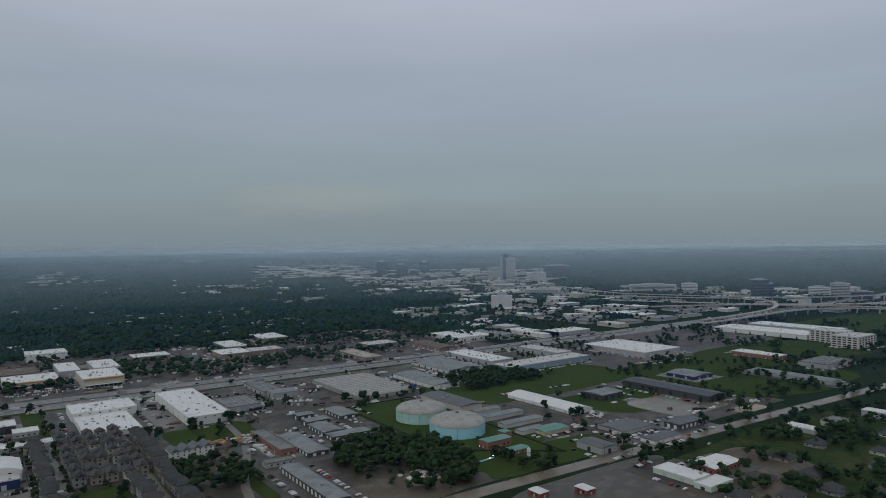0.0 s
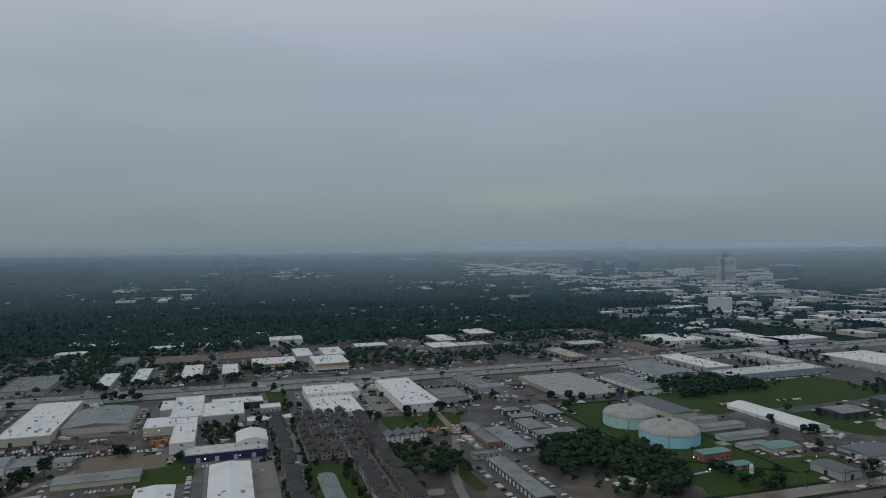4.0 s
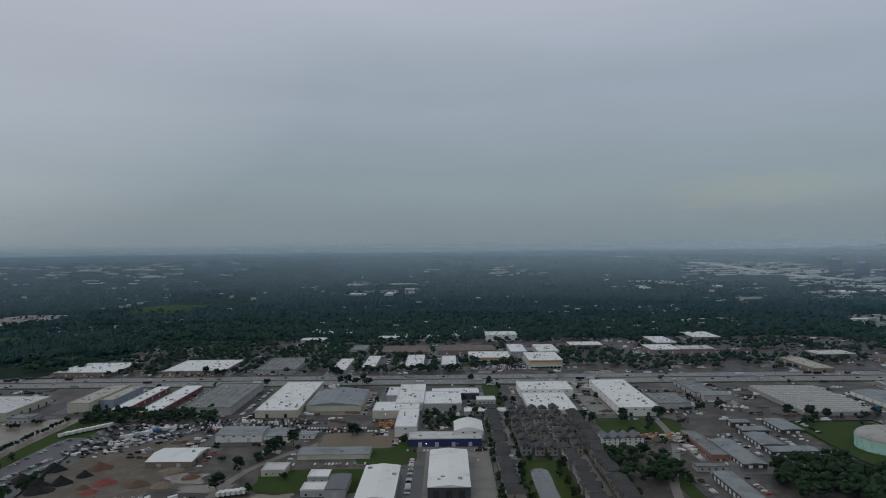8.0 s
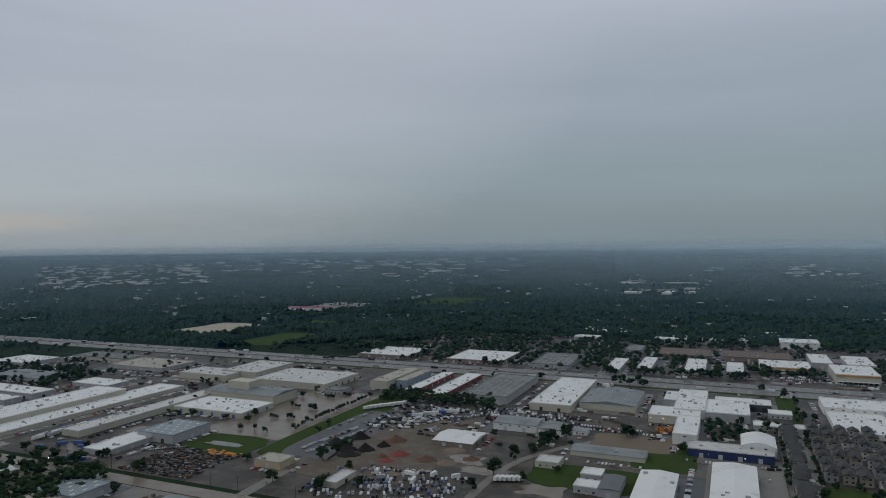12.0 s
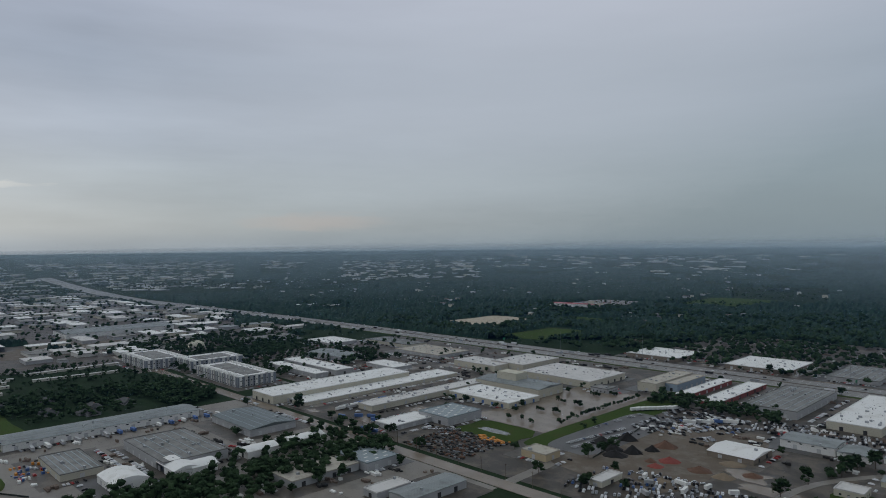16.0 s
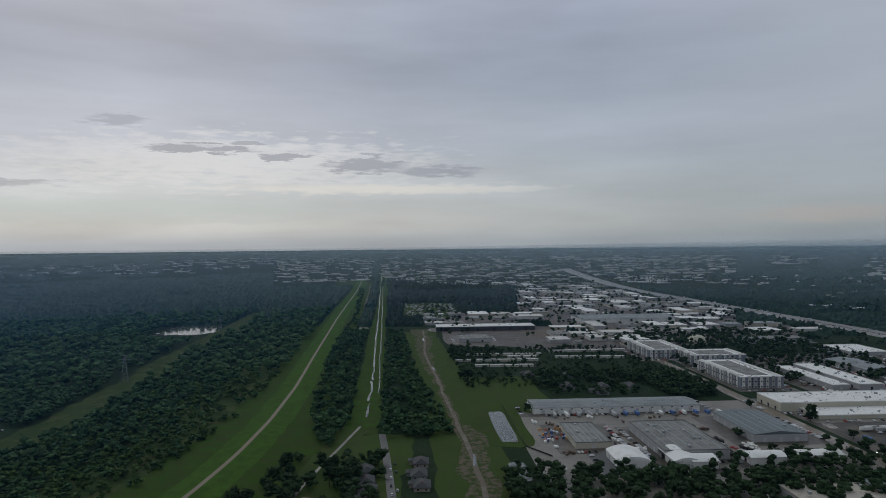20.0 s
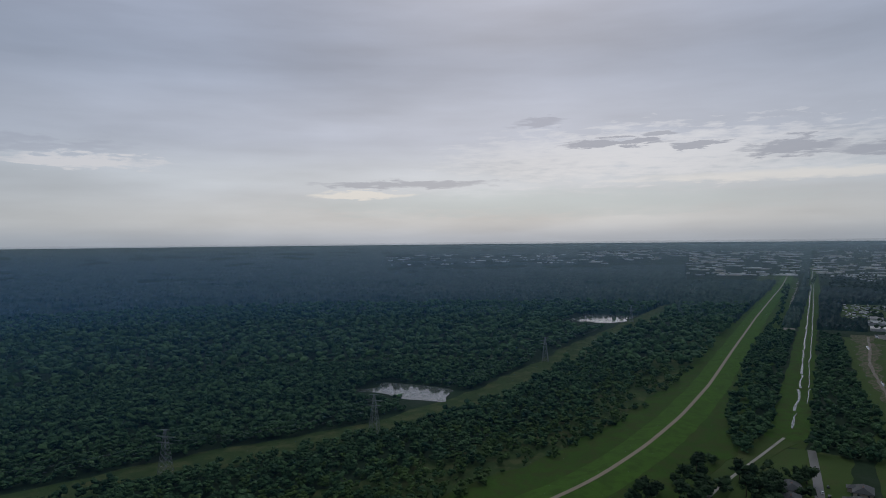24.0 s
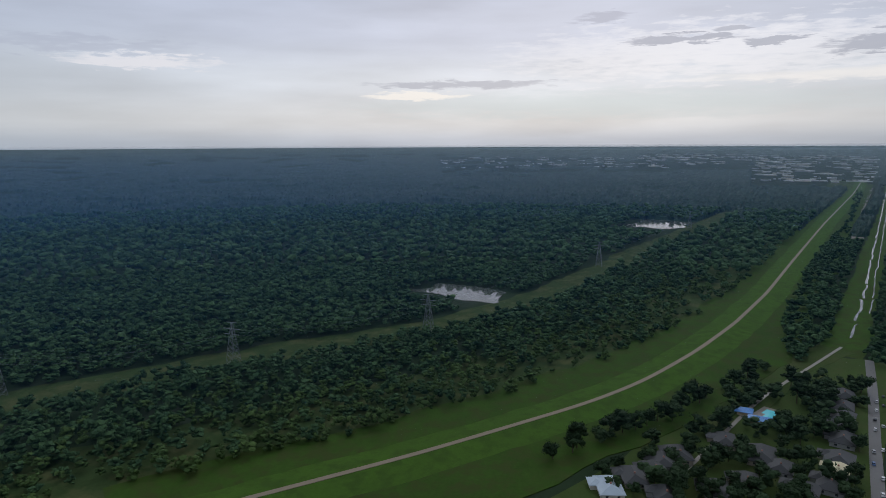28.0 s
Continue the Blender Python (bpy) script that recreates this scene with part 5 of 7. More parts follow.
# single trees
for x, y in ((-364, -150), (-374, -147), (-384, -145), (-394, -139), (-402, -134), (-413, -130), (-423, -126), (-438, -124), (-453, -122), (-462, -119), (-476, -116),
             (-500, -111), (-506, -106), (-534, -102), (-543, -99), (-562, -94), (-350, -156), (-340, -158), (-328, -164)):
    tree(x + rng.uniform(-2, 2), y + rng.uniform(-2, 2), rng.uniform(0.95, 1.4), group="trees along the levee meadow", label="dark tree standing in the levee meadow")
for x, y in ((-473, -88), (-478, -94), (-520, -52), (-530, -46), (-512, -44), (-500, -50), (-488, -46), (-540, -62), (-548, -52), (-505, -60), (-470, -46), (-458, -44), (-446, -46),
             (-438, -56), (-428, -50), (-418, -58), (-492, -34), (-520, -30), (-352, -96), (-366, -88), (-378, -84), (-345, -88), (-336, -96), (-330, -104), (-352, -60),
             (-372, -60), (-380, -46), (-396, -44), (-340, -66), (-330, -80), (-322, -90), (-360, -118), (-372, -120), (-338, -128), (-326, -130), (-412, -100), (-420, -94),
             (-436, -96), (-394, -20), (-370, -18), (-440, -22), (-560, -36), (-318, -112), (-404, -110), (-350, -46), (-334, -52), (-455, -64), (-426, -72)):
    tree(x + rng.uniform(-2, 2), y + rng.uniform(-2, 2), rng.uniform(0.75, 1.2), group="garden trees", label="full garden tree with dark leaves")
for x, y in ((-169, 538), (-165, 573), (-158, 590), (-153, 602), (-143, 613), (-175, 499), (-179, 462), (-41, 612), (-93, 644), (-88, 646), (-144, 889), (-134, 890), (-124, 889),
             (-114, 890), (-105, 889), (-241, 886), (-350, 980), (-332, 979), (-172, 987), (-165, 986), (-159, 987), (-152, 986), (-132, 984), (-124, 984), (-116, 985), (-38, 980),
             (-30, 981), (-22, 980), (0, 980), (8, 981), (16, 979), (364, 435), (365, 422), (364, 402), (380, 406), (381, 388), (373, 391), (407, 416), (524, 559), (516, 534),
             (526, 519), (514, 492), (512, 348), (464, 358), (487, 363), (497, 351), (591, 404), (617, 377), (676, 391), (688, 374), (675, 400), (475, 392), (461, 393),
             (65, 769), (63, 694), (28, 732), (53, 866), (32, 905), (146, 676), (179, 679), (225, 707), (271, 722), (292, 722), (286, 897), (139, 687), (183, 701), (200, 663),
             (219, 698), (361, 708), (375, 688), (390, 690), (446, 694), (430, 690), (-430, 258), (-433, 284), (-428, 301), (-322, 479), (-320, 516), (-322, 500), (-328, 419),
             (-383, 455), (-652, 400), (-604, 329), (-585, 372), (-590, 402), (-659, 412), (-775, 354), (-709, 368), (-536, 311), (-893, 76), (-895, 130), (-707, 138),
             (-444, 396), (-507, 411), (-421, 354), (-290, 430), (-285, 438), (-262, 436)):
    tree(x, y, rng.uniform(0.7, 1.15))
for x, y in ((59, 563), (68, 557), (84, 561), (95, 545), (58, 532), (55, 503), (86, 521), (88, 497), (57, 518), (90, 533), (56, 480), (90, 476)):
    tree(x, y, rng.uniform(0.5, 0.75), group="trees round the townhouse pond", label="small leafy tree on the townhouse lawn")
tree_row(-403, 545, -406, 716, 21, 0.5, 0.8, "young trees of the car park", "young round tree beside the flooded car park")
for x, y, n in ((-454, 532, 1), (-440, 535, 1), (-424, 531, 1), (-451, 581, 3), (-434, 586, 4), (-458, 629, 4), (-434, 627, 4), (-448, 683, 4), (-434, 700, 4), (-470, 560, 2)):
    tree_row(x - n * 1.5, y, x + n * 1.5, y, n, 0.45, 0.6, "young trees of the car park", "young round tree in the flooded car park")
for _ in range(400):
    x, y = rng.uniform(-560, 760), rng.uniform(400, 880)
    if len([o for o in PLOTS if abs(x - o[0]) < o[2] / 2 + 16 and abs(y - o[1]) < o[3] / 2 + 14]) and free(x, y) and noise.noise((x * 0.02, y * 0.02, 8)) > 0.12 and math.hypot(x, y) > 470:
        tree(x, y, rng.uniform(0.45, 0.85))
for _ in range(46):
    x, y = rng.uniform(-560, -310), rng.uniform(-128, -2)
    if abs(y + 13) > 9 and math.hypot(x + 466, y + 74) > 20 and y > -130 + max(0, (-310 - x) * 0.16):
        tree(x, y, rng.uniform(0.7, 1.25), group="garden trees", label="full garden tree with dark leaves")
tree_row(-150, 613, -162, 560, 5, 0.7)
tree_row(60, 745, 64, 880, 5, 0.5)
# ---- water tanks ----
TANKA = material("pale_green_tank_paint", (0.36, 0.56, 0.50), 0.5, 0.15, 0.4, 0.08, 0.05, second=(0.28, 0.42, 0.37), amount=0.2)
TANKB = material("light_blue_tank_paint", (0.30, 0.58, 0.66), 0.5, 0.1, 0.4, 0.08, 0.05)
DOME = material("stained_concrete_dome", (0.34, 0.32, 0.30), 0.85, 0.25, 0.4, 0.05, 0.1, second=(0.25, 0.235, 0.22), amount=0.3)


def lathe(profile, n=48):
    bm = bmesh.new()
    rows = [[bm.verts.new((r * math.cos(2 * math.pi * i / n), r * math.sin(2 * math.pi * i / n), z)) for i in range(n)] for r, z in profile]
    for a, b in zip(rows, rows[1:]):
        for i in range(n):
            bm.faces.new((a[i], a[(i + 1) % n], b[(i + 1) % n], b[i]))
    return bm


def tank(x, y, r, h, rise, mat, label):
    e = thing("water_tank", x, y, label, "tank", "water tanks")
    part("wall", lathe([(r, -0.3), (r, h)]), mat, e)
    cap = [(r + 0.35, h - 0.2), (r + 0.35, h + 0.3)] + [(r * math.cos(k * math.pi / 20) + 0.02, h + 0.3 + rise * math.sin(k * math.pi / 20)) for k in range(1, 10)] + [(0.05, h + 0.3 + rise)]
    top = part("roof", lathe(cap), DOME, e, "domed stained concrete roof")
    put("hatch", mesh_of("hatch", lathe([(1.8, 0), (1.8, 1.4), (2.1, 1.4), (0.1, 2.0)], 12), STEEL), top, 0, 0, h + rise)
    for k in range(36):
        a = 2 * math.pi * k / 36
        put("rib", shared_box("rib", 0.35, 0.35, h, mat), e, (r + 0.1) * math.cos(a), (r + 0.1) * math.sin(a), 0, math.degrees(a))
    put("ladder", shared_box("ladder", 0.8, 0.3, h + 0.6, STEEL), e, -(r + 0.3) * 0.6, -(r + 0.3) * 0.8, 0, 53)


tank(387, 586, 26.5, 10.5, 7.5, TANKA, "round pale green water tank with a stained dome")
tank(386, 521, 27.0, 10.5, 8.0, TANKB, "round light blue water tank with a concrete dome")
for k in range(4):
    e = thing("pipe", 338 + k * 6.5, 434 + k * 0.6, "light blue water pipe at the pumping station", "pipe", "pumping station pipes", z=0.3)
    part("tube", box(-3.6, 3.6, -0.45, 0.45, 0.5, 1.4), TANKB, e)
    for s in (-2.8, 2.8):
        put("foot", shared_box("foot", 0.5, 0.9, 0.6, STEEL), e, s, 0, -0.1)


# ---- townhouses and houses ----
def hip_roof(w, d, h, rise, over=0.5, ridge=0.4):
    bm = bmesh.new()
    a, b = w / 2 + over, d / 2 + over
    lo = [bm.verts.new((sx * a, sy * b, h)) for sx, sy in ((-1, -1), (1, -1), (1, 1), (-1, 1))]
    ed = [bm.verts.new((sx * a, sy * b, h - 0.25)) for sx, sy in ((-1, -1), (1, -1), (1, 1), (-1, 1))]
    if d >= w:
        r = [bm.verts.new((0, s * d * ridge / 2, h + rise)) for s in (-1, 1)]
        fs = ((lo[0], lo[1], r[0]), (lo[1], lo[2], r[1], r[0]), (lo[2], lo[3], r[1]), (lo[3], lo[0], r[0], r[1]))
    else:
        r = [bm.verts.new((s * w * ridge / 2, 0, h + rise)) for s in (-1, 1)]
        fs = ((lo[0], lo[1], r[1], r[0]), (lo[1], lo[2], r[1]), (lo[2], lo[3], r[0], r[1]), (lo[3], lo[0], r[0]))
    for f in fs:
        bm.faces.new(f)
    for i in range(4):
        bm.faces.new((ed[i], ed[(i + 1) % 4], lo[(i + 1) % 4], lo[i]))
    bm.faces.new(ed[::-1])
    bmesh.ops.recalc_face_normals(bm, faces=bm.faces)
    return bm


HOUSEWALL = [WALL["town"], material("cream_house_wall", (0.42, 0.40, 0.34), 0.8, 0.15), material("grey_house_wall", (0.22, 0.22, 0.22), 0.8, 0.2)]


def townhouse_model(k, w=8.8, d=11.5, h=8.2):
    e = thing("townhouse", 0, 0, ("tan brick townhouse with a steep black shingle roof", "cream townhouse with a steep black shingle roof",
                                  "grey townhouse with a steep black shingle roof")[k], "townhouse", "townhouses")
    gx = (-1.4, 1.2, 0.3)[k]
    bm = box(-w / 2, w / 2, -d / 2, d / 2, -0.3, h)
    add_box(bm, gx - 1.6, gx + 1.6, -d / 2 - 0.2, -d / 2 + 1.4, h - 2.0, h + 0.2)
    part("wall", bm, HOUSEWALL[k], e)
    top = part("roof", hip_roof(w, d, h, 3.4, 0.35, 0.62), ROOF["shingle"], e)
    put("gable", mesh_of("gable", arch_roof(3.4, 5.2, 0, 2.3), ROOF["shingle"]), top, (-1.4, 1.2, 0.3)[k], -d / 2 + 0.8, h + 0.1, 0)
    for z in (1.6, 5.4):
        for sx in (-2.2, 2.0):
            put("window", shared_box("window", 1.6, 0.2, 1.7, GLASS), e, sx, -d / 2, z)
    for sx in (-w / 2, w / 2):
        put("window", shared_box("window", 1.3, 0.2, 1.5, GLASS), e, sx, 1.5, 5.4, 90)
    put("garage_door", shared_box("garage_door", 4.2, 0.24, 2.3, DOOR), e, 0, d / 2, 0)
    return e


MODELS = [townhouse_model(k) for k in range(3)]
TOWN = []
for x, ya, yb, step, turn in ((46, 470, 735, 10.8, 90), (130, 604, 706, 10.4, -90), (103, 456, 566, 10.4, 90), (127, 452, 592, 10.4, -90)):
    y = ya
    while y < yb:
        TOWN.append((x + rng.uniform(-0.8, 0.8), y, turn))
        y += step
for y in (582, 603, 628, 649, 674, 695, 719):
    for x in (67.5, 79, 90.5, 102, 112.5):
        TOWN.append((x + rng.uniform(-0.4, 0.4), y + rng.uniform(-1.2, 1.2), 0))
for i, (x, y, turn) in enumerate(TOWN):
    k = rng.choice((0, 0, 1, 2, 2))
    m = pose(x + rng.uniform(-0.9, 0.9), y, 0, 0, 0, turn) @ Matrix.Diagonal((1, rng.uniform(0.86, 1.06), rng.uniform(0.82, 1.1), 1))
    if i < 3:
        MODELS[i].matrix_world = m
    else:
        copy_thing(MODELS[k], m)
strip("road", [(57, 455), (57, 575), (57, 735)], 7, CONC, 0.22, "narrow concrete lane between townhouses", "lane")
strip("road", [(115, 455), (115, 600), (119, 705)], 7, CONC, 0.22, "wet concrete lane between townhouses", "lane")


def house(x, y, w, d, yaw, wall, roof, label, h=3.2, group="suburban houses"):
    e = thing("house", x, y, label, "house", group, yaw=yaw)
    part("wall", box(-w / 2, w / 2, -d / 2, d / 2, -0.3, h), wall, e)
    top = part("roof", hip_roof(w, d, h, min(w, d) * 0.26, 0.7, 0.55), roof, e)
    put("wing", shared_box("wing", w * 0.42, d * 0.5, h, wall), e, -w * 0.22, -d * 0.55, -0.1)
    put("wing_roof", mesh_of("wing_roof", hip_roof(w * 0.42, d * 0.6, h, w * 0.1, 0.6, 0.3), roof), e, -w * 0.22, -d * 0.52, 0)
    for s in (-1, 1):
        for t in (-0.25, 0.25):
            put("window", shared_box("window", 1.6, 0.2, 1.3, GLASS), e, t * w, s * d / 2, 1.1)
            put("window", shared_box("window", 1.4, 0.2, 1.2, GLASS), e, s * w / 2, t * d, 1.1, 90)
    put("chimney", shared_box("chimney", 0.9, 0.9, 1.6, WALL["redb"]), top, w * 0.2, 0, h + min(w, d) * 0.18)
    return e


TINROOF = material("pale_blue_tin_roof", (0.36, 0.42, 0.48), 0.5, 0.15, 0.4, 0.1, 0.2, stripes=0.8)
YELROOF = material("cream_shingle_roof", (0.50, 0.44, 0.29), 0.8, 0.15)
BLUEROOF = material("bright_blue_metal_roof", (0.06, 0.20, 0.48), 0.45, 0.15, 0.4, 0.1, 0.2, stripes=0.7)
for x, y, w, d, a, k, r in ((-398, -66, 22, 15, 12, 0, 0), (-388, -54, 15, 12, 5, 2, 0), (-361, -66, 16, 12, 20, 0, 0), (-366, -40, 20, 14, 0, 2, 0), (-418, -29, 17, 14, 0, 0, 0),
                           (-403, -28, 13, 11, 0, 1, 1), (-384, -29, 20, 13, 0, 2, 0), (-449, -30, 18, 13, 0, 2, 0), (-531, -38, 17, 14, 15, 0, 0), (-313, -123, 19, 12, 35, 1, 2),
                           (-331, -117, 19, 12, 35, 0, 0), (-345, -110, 16, 12, 35, 1, 0), (-358, -110, 17, 12, 30, 2, 0), (-372, -105, 18, 12, 30, 0, 0), (-343, -77, 17, 12, 20, 2, 0),
                           (-406, -88, 17, 12, 20, 0, 0), (-486, -34, 20, 13, 0, 2, 0), (-470, -32, 15, 12, 0, 0, 0), (-507, -36, 16, 12, 5, 2, 0), (-330, -58, 18, 12, 10, 0, 0),
                           (-322, -96, 16, 12, 25, 2, 0), (-548, 6, 16, 12, 0, 0, 0), (-520, 4, 17, 12, 0, 2, 0), (-495, 6, 16, 12, 0, 0, 0), (-350, -28, 18, 12, 0, 0, 0)):
    house(x, y, w, d, a, HOUSEWALL[k], (ROOF["house"], YELROOF, TINROOF)[r], ("brick", "cream", "grey")[k] + " single-storey house with a " +
          ("dark shingle", "cream shingle", "pale blue tin")[r] + " roof")
for x, y in ((-910, 160), (-894, 208), (-829, 195), (-824, 238), (-824, 274), (-797, 227)):
    house(x, y, 22, 14, rng.uniform(-8, 8), HOUSEWALL[2], ROOF["house"], "low grey house among trees", group="houses by the trailer park")
for x, y in ((628, 243), (487, 272), (527, 256), (505, 230), (548, 288), (590, 230), (660, 240), (470, 240), (610, 290), (690, 260), (440, 262), (520, 205)):
    house(x, y, 17, 12, rng.choice((0, 90)), HOUSEWALL[rng.randrange(3)], ROOF["house"], "single-storey house under trees beside the flooded street", group="houses by the flooded street")


def pool_house():
    e = thing("swimming_pool", -470, -74, "turquoise swimming pool with a pale concrete deck", "pool", yaw=-12)
    part("deck", box(-11, 11, -9, 9, 0, 0.35), CONC, e)
    bm = bmesh.new()
    pts = [(-7, -5.5), (2, -5.5), (2, -2.5), (8, -2.5), (8, 3.5), (-1, 3.5), (-7, 5.5)]
    lo, hi = [bm.verts.new((*p, 0.3)) for p in pts], [bm.verts.new((*p, 0.4)) for p in pts]
    bm.faces.new(hi)
    for i in range(len(pts)):
        bm.faces.new((lo[i], lo[(i + 1) % len(pts)], hi[(i + 1) % len(pts)], hi[i]))
    part("water", bm, POOL, e, "clear turquoise water")
    for k in range(6):
        put("lounger", shared_box("lounger", 0.8, 2.0, 0.5, WALL["white"]), e, -9 + k * 1.6, 7.0, 0.35)
    for x, y, w, d in ((-452, -72, 9, 24), (-461, -89, 8, 10)):
        b = thing("pool_pavilion", x, y, "open pool pavilion with a bright blue metal roof", "pavilion", "pool pavilions", yaw=8)
        part("wall", box(-w / 2 + 1, w / 2 - 1, -d / 2 + 1, d / 2 - 1, -0.2, 3), WALL["tan"], b)
        part("roof", hip_roof(w, d, 3, 2.0, 0.8, 0.6), BLUEROOF, b)


pool_house()
for xa, ya, xb, yb, n in ((-1034, 66, -1027, 196, 6), (-1089, 74, -1081, 212, 6), (-1108, 228, -1111, 359, 6), (-1050, 226, -1040, 336, 5), (-986, 92, -980, 180, 4), (-1062, 150, -1058, 200, 2)):
    for i in range(n):
        q = (i + 0.5) / n
        e = thing("mobile_home", xa + (xb - xa) * q + rng.uniform(-1, 1), ya + (yb - ya) * q, "long pale mobile home in a row among trees", "mobile home", "mobile homes", yaw=90 + rng.uniform(-3, 3))
        part("wall", shared_box("wall", 20, 6, 3.1, HOUSEWALL[1]), None, e)
        put("roof", shared_box("roof", 20.6, 6.6, 0.4, ROOF["offwhite"]), e, 0, 0, 3.1)
        put("window", shared_box("window", 1.6, 0.2, 1.2, GLASS), e, 7, -3.0, 1.4)
        put("door", shared_box("door", 1.0, 0.2, 2.0, DOOR), e, -4, -3.0, 0.5)


# ---- vehicles ----
CARPAINT = [glossy("white_car_paint", (0.60, 0.60, 0.61), 0.25), glossy("silver_car_paint", (0.34, 0.35, 0.37), 0.3, 0.4), glossy("black_car_paint", (0.02, 0.02, 0.022), 0.25),
            glossy("red_car_paint", (0.30, 0.03, 0.03), 0.3), glossy("blue_car_paint", (0.04, 0.09, 0.22), 0.3)]
CARWORD = ("white", "silver", "black", "red", "blue")
TYRE = material("black_rubber", (0.018, 0.018, 0.018), 0.8, 0.2)
wheel_me = mesh_of("wheel", lathe([(0.02, -0.11), (0.33, -0.11), (0.33, 0.11), (0.02, 0.11)], 10), TYRE)


def car_body(pickup):
    bm = bmesh.new()
    prof = [(-2.2, 0.35), (-2.25, 0.85), (-1.3, 1.0), (2.15, 1.0 if pickup else 0.98), (2.25, 0.4)]
    rows = [[bm.verts.new((x, s * 0.9, z)) for x, z in prof] for s in (-1, 1)]
    for i in range(len(prof)):
        j = (i + 1) % len(prof)
        bm.faces.new((rows[0][i], rows[0][j], rows[1][j], rows[1][i]))
    bm.faces.new(rows[0])
    bm.faces.new(rows[1])
    bmesh.ops.recalc_face_normals(bm, faces=bm.faces)
    return bm


def cabin(x0, x1, z0, z1, inset):
    bm = bmesh.new()
    lo = [bm.verts.new(p) for p in ((x0, -0.86, z0), (x1, -0.86, z0), (x1, 0.86, z0), (x0, 0.86, z0))]
    hi = [bm.verts.new(p) for p in ((x0 + inset, -0.68, z1), (x1 - inset * 0.7, -0.68, z1), (x1 - inset * 0.7, 0.68, z1), (x0 + inset, 0.68, z1))]
    bm.faces.new(hi)
    for i in range(4):
        bm.faces.new((lo[i], lo[(i + 1) % 4], hi[(i + 1) % 4], hi[i]))
    return bm


CABGLASS = mesh_of("cabin_glass", cabin(-1.2, 1.7, 0.97, 1.42, 0.5), GLASS)
CARS = []
for k, paint in enumerate(CARPAINT):
    e = thing("car", 0, 0, CARWORD[k] + " car on wet paving", "car", "vehicles")
    bm = car_body(False)
    add_box(bm, -0.66, 1.32, -0.66, 0.66, 1.40, 1.46)
    part("body", bm, paint, e)
    part("cabin_glass", CABGLASS, GLASS, e)
    for wx in (-1.4, 1.4):
        for wy in (-0.82, 0.82):
            o = put("wheel", wheel_me, e, wx, wy, 0.33)
            o.matrix_basis = pose(wx, wy, 0.33, 90, 0, 0)
    CARS.append(e)
used = [0, 0]


def car(x, y, yaw, z=0.25):
    k = rng.choices(range(5), (50, 22, 16, 6, 6))[0]
    m = pose(x, y, gz(x, y) + z, 0, 0, yaw)
    if not used[0] >> k & 1:
        used[0] |= 1 << k
        CARS[k].matrix_world = m
    else:
        copy_thing(CARS[k], m)
    used[1] += 1


def car_row(x0, y0, x1, y1, n, yaw, gap=0.12):
    for i in range(n):
        if rng.random() > gap:
            s = (i + 0.5) / n
            car(x0 + (x1 - x0) * s + rng.uniform(-0.3, 0.3), y0 + (y1 - y0) * s + rng.uniform(-0.3, 0.3), yaw + rng.uniform(-4, 4))


for i in range(36):
    s = -1300 + i * 70 + rng.uniform(-12, 12)
    lane = rng.choice((-24, -19, -14, -10, -6, 6, 10, 14, 19, 24))
    car(s, line_y([(-3086, 842), (-2200, 880), (-1500, 908), (-800, 916), (300, 914), (1000, 905), (1500, 908)], s) + lane, 0 if lane < 0 else 180, 0.35)
TRAFFIC = [bmesh.new() for _ in range(3)]
for i in range(330):
    s = rng.uniform(-2300, 1900)
    o = rng.choice((-29, -21, -17, -13, -9, 9, 13, 17, 21, 29))
    yc = line_y([(-3086, 842), (-2200, 880), (-1500, 908), (-800, 916), (300, 914), (1000, 905), (1500, 908), (2600, 960)], s) + o
    bm, long = rng.choice(TRAFFIC), rng.choice((2.3, 2.3, 2.6, 5.5))
    add_box(bm, s - long, s + long, yc - 0.95, yc + 0.95, 0.75, 1.25 if long < 5 else 3.4)
    add_box(bm, s - long * 0.55, s + long * 0.55, yc - 0.75, yc + 0.75, 1.25, 1.8)
for bm, paint in zip(TRAFFIC, (CARPAINT[0], CARPAINT[1], CARPAINT[2])):
    tagged(new("freeway_traffic", mesh_of("freeway_traffic", bm, paint)), "cars and lorries spread along the freeway lanes", "cars", kind="stuff")
car_row(-358, 500, -346, 582, 26, 5)
car_row(-347, 492, -335, 574, 26, 5)
car_row(-370, 560, -364, 640, 14, 5, 0.4)
car_row(-262, 590, -240, 600, 7, 10)
car_row(163, 725, 163, 860, 9, 0, 0.5)
car_row(173, 725, 173, 860, 8, 0, 0.5)
car_row(-560, -16, -380, -6, 9, 4, 0.3)
car_row(-545, -19, -400, -12, 8, 4, 0.4)
car_row(300, 425, 318, 450, 6, 20, 0.2)
car_row(-280, 470, -215, 488, 10, 30, 0.2)
car_row(-490, 440, -455, 470, 8, 60, 0.3)
car_row(52, 480, 52, 560, 5, 90, 0.4)
car_row(500, 340, 640, 372, 9, 12, 0.5)

TRAILER = [WALL["white"], WALL["white"], WALL["grey"], DOORB]


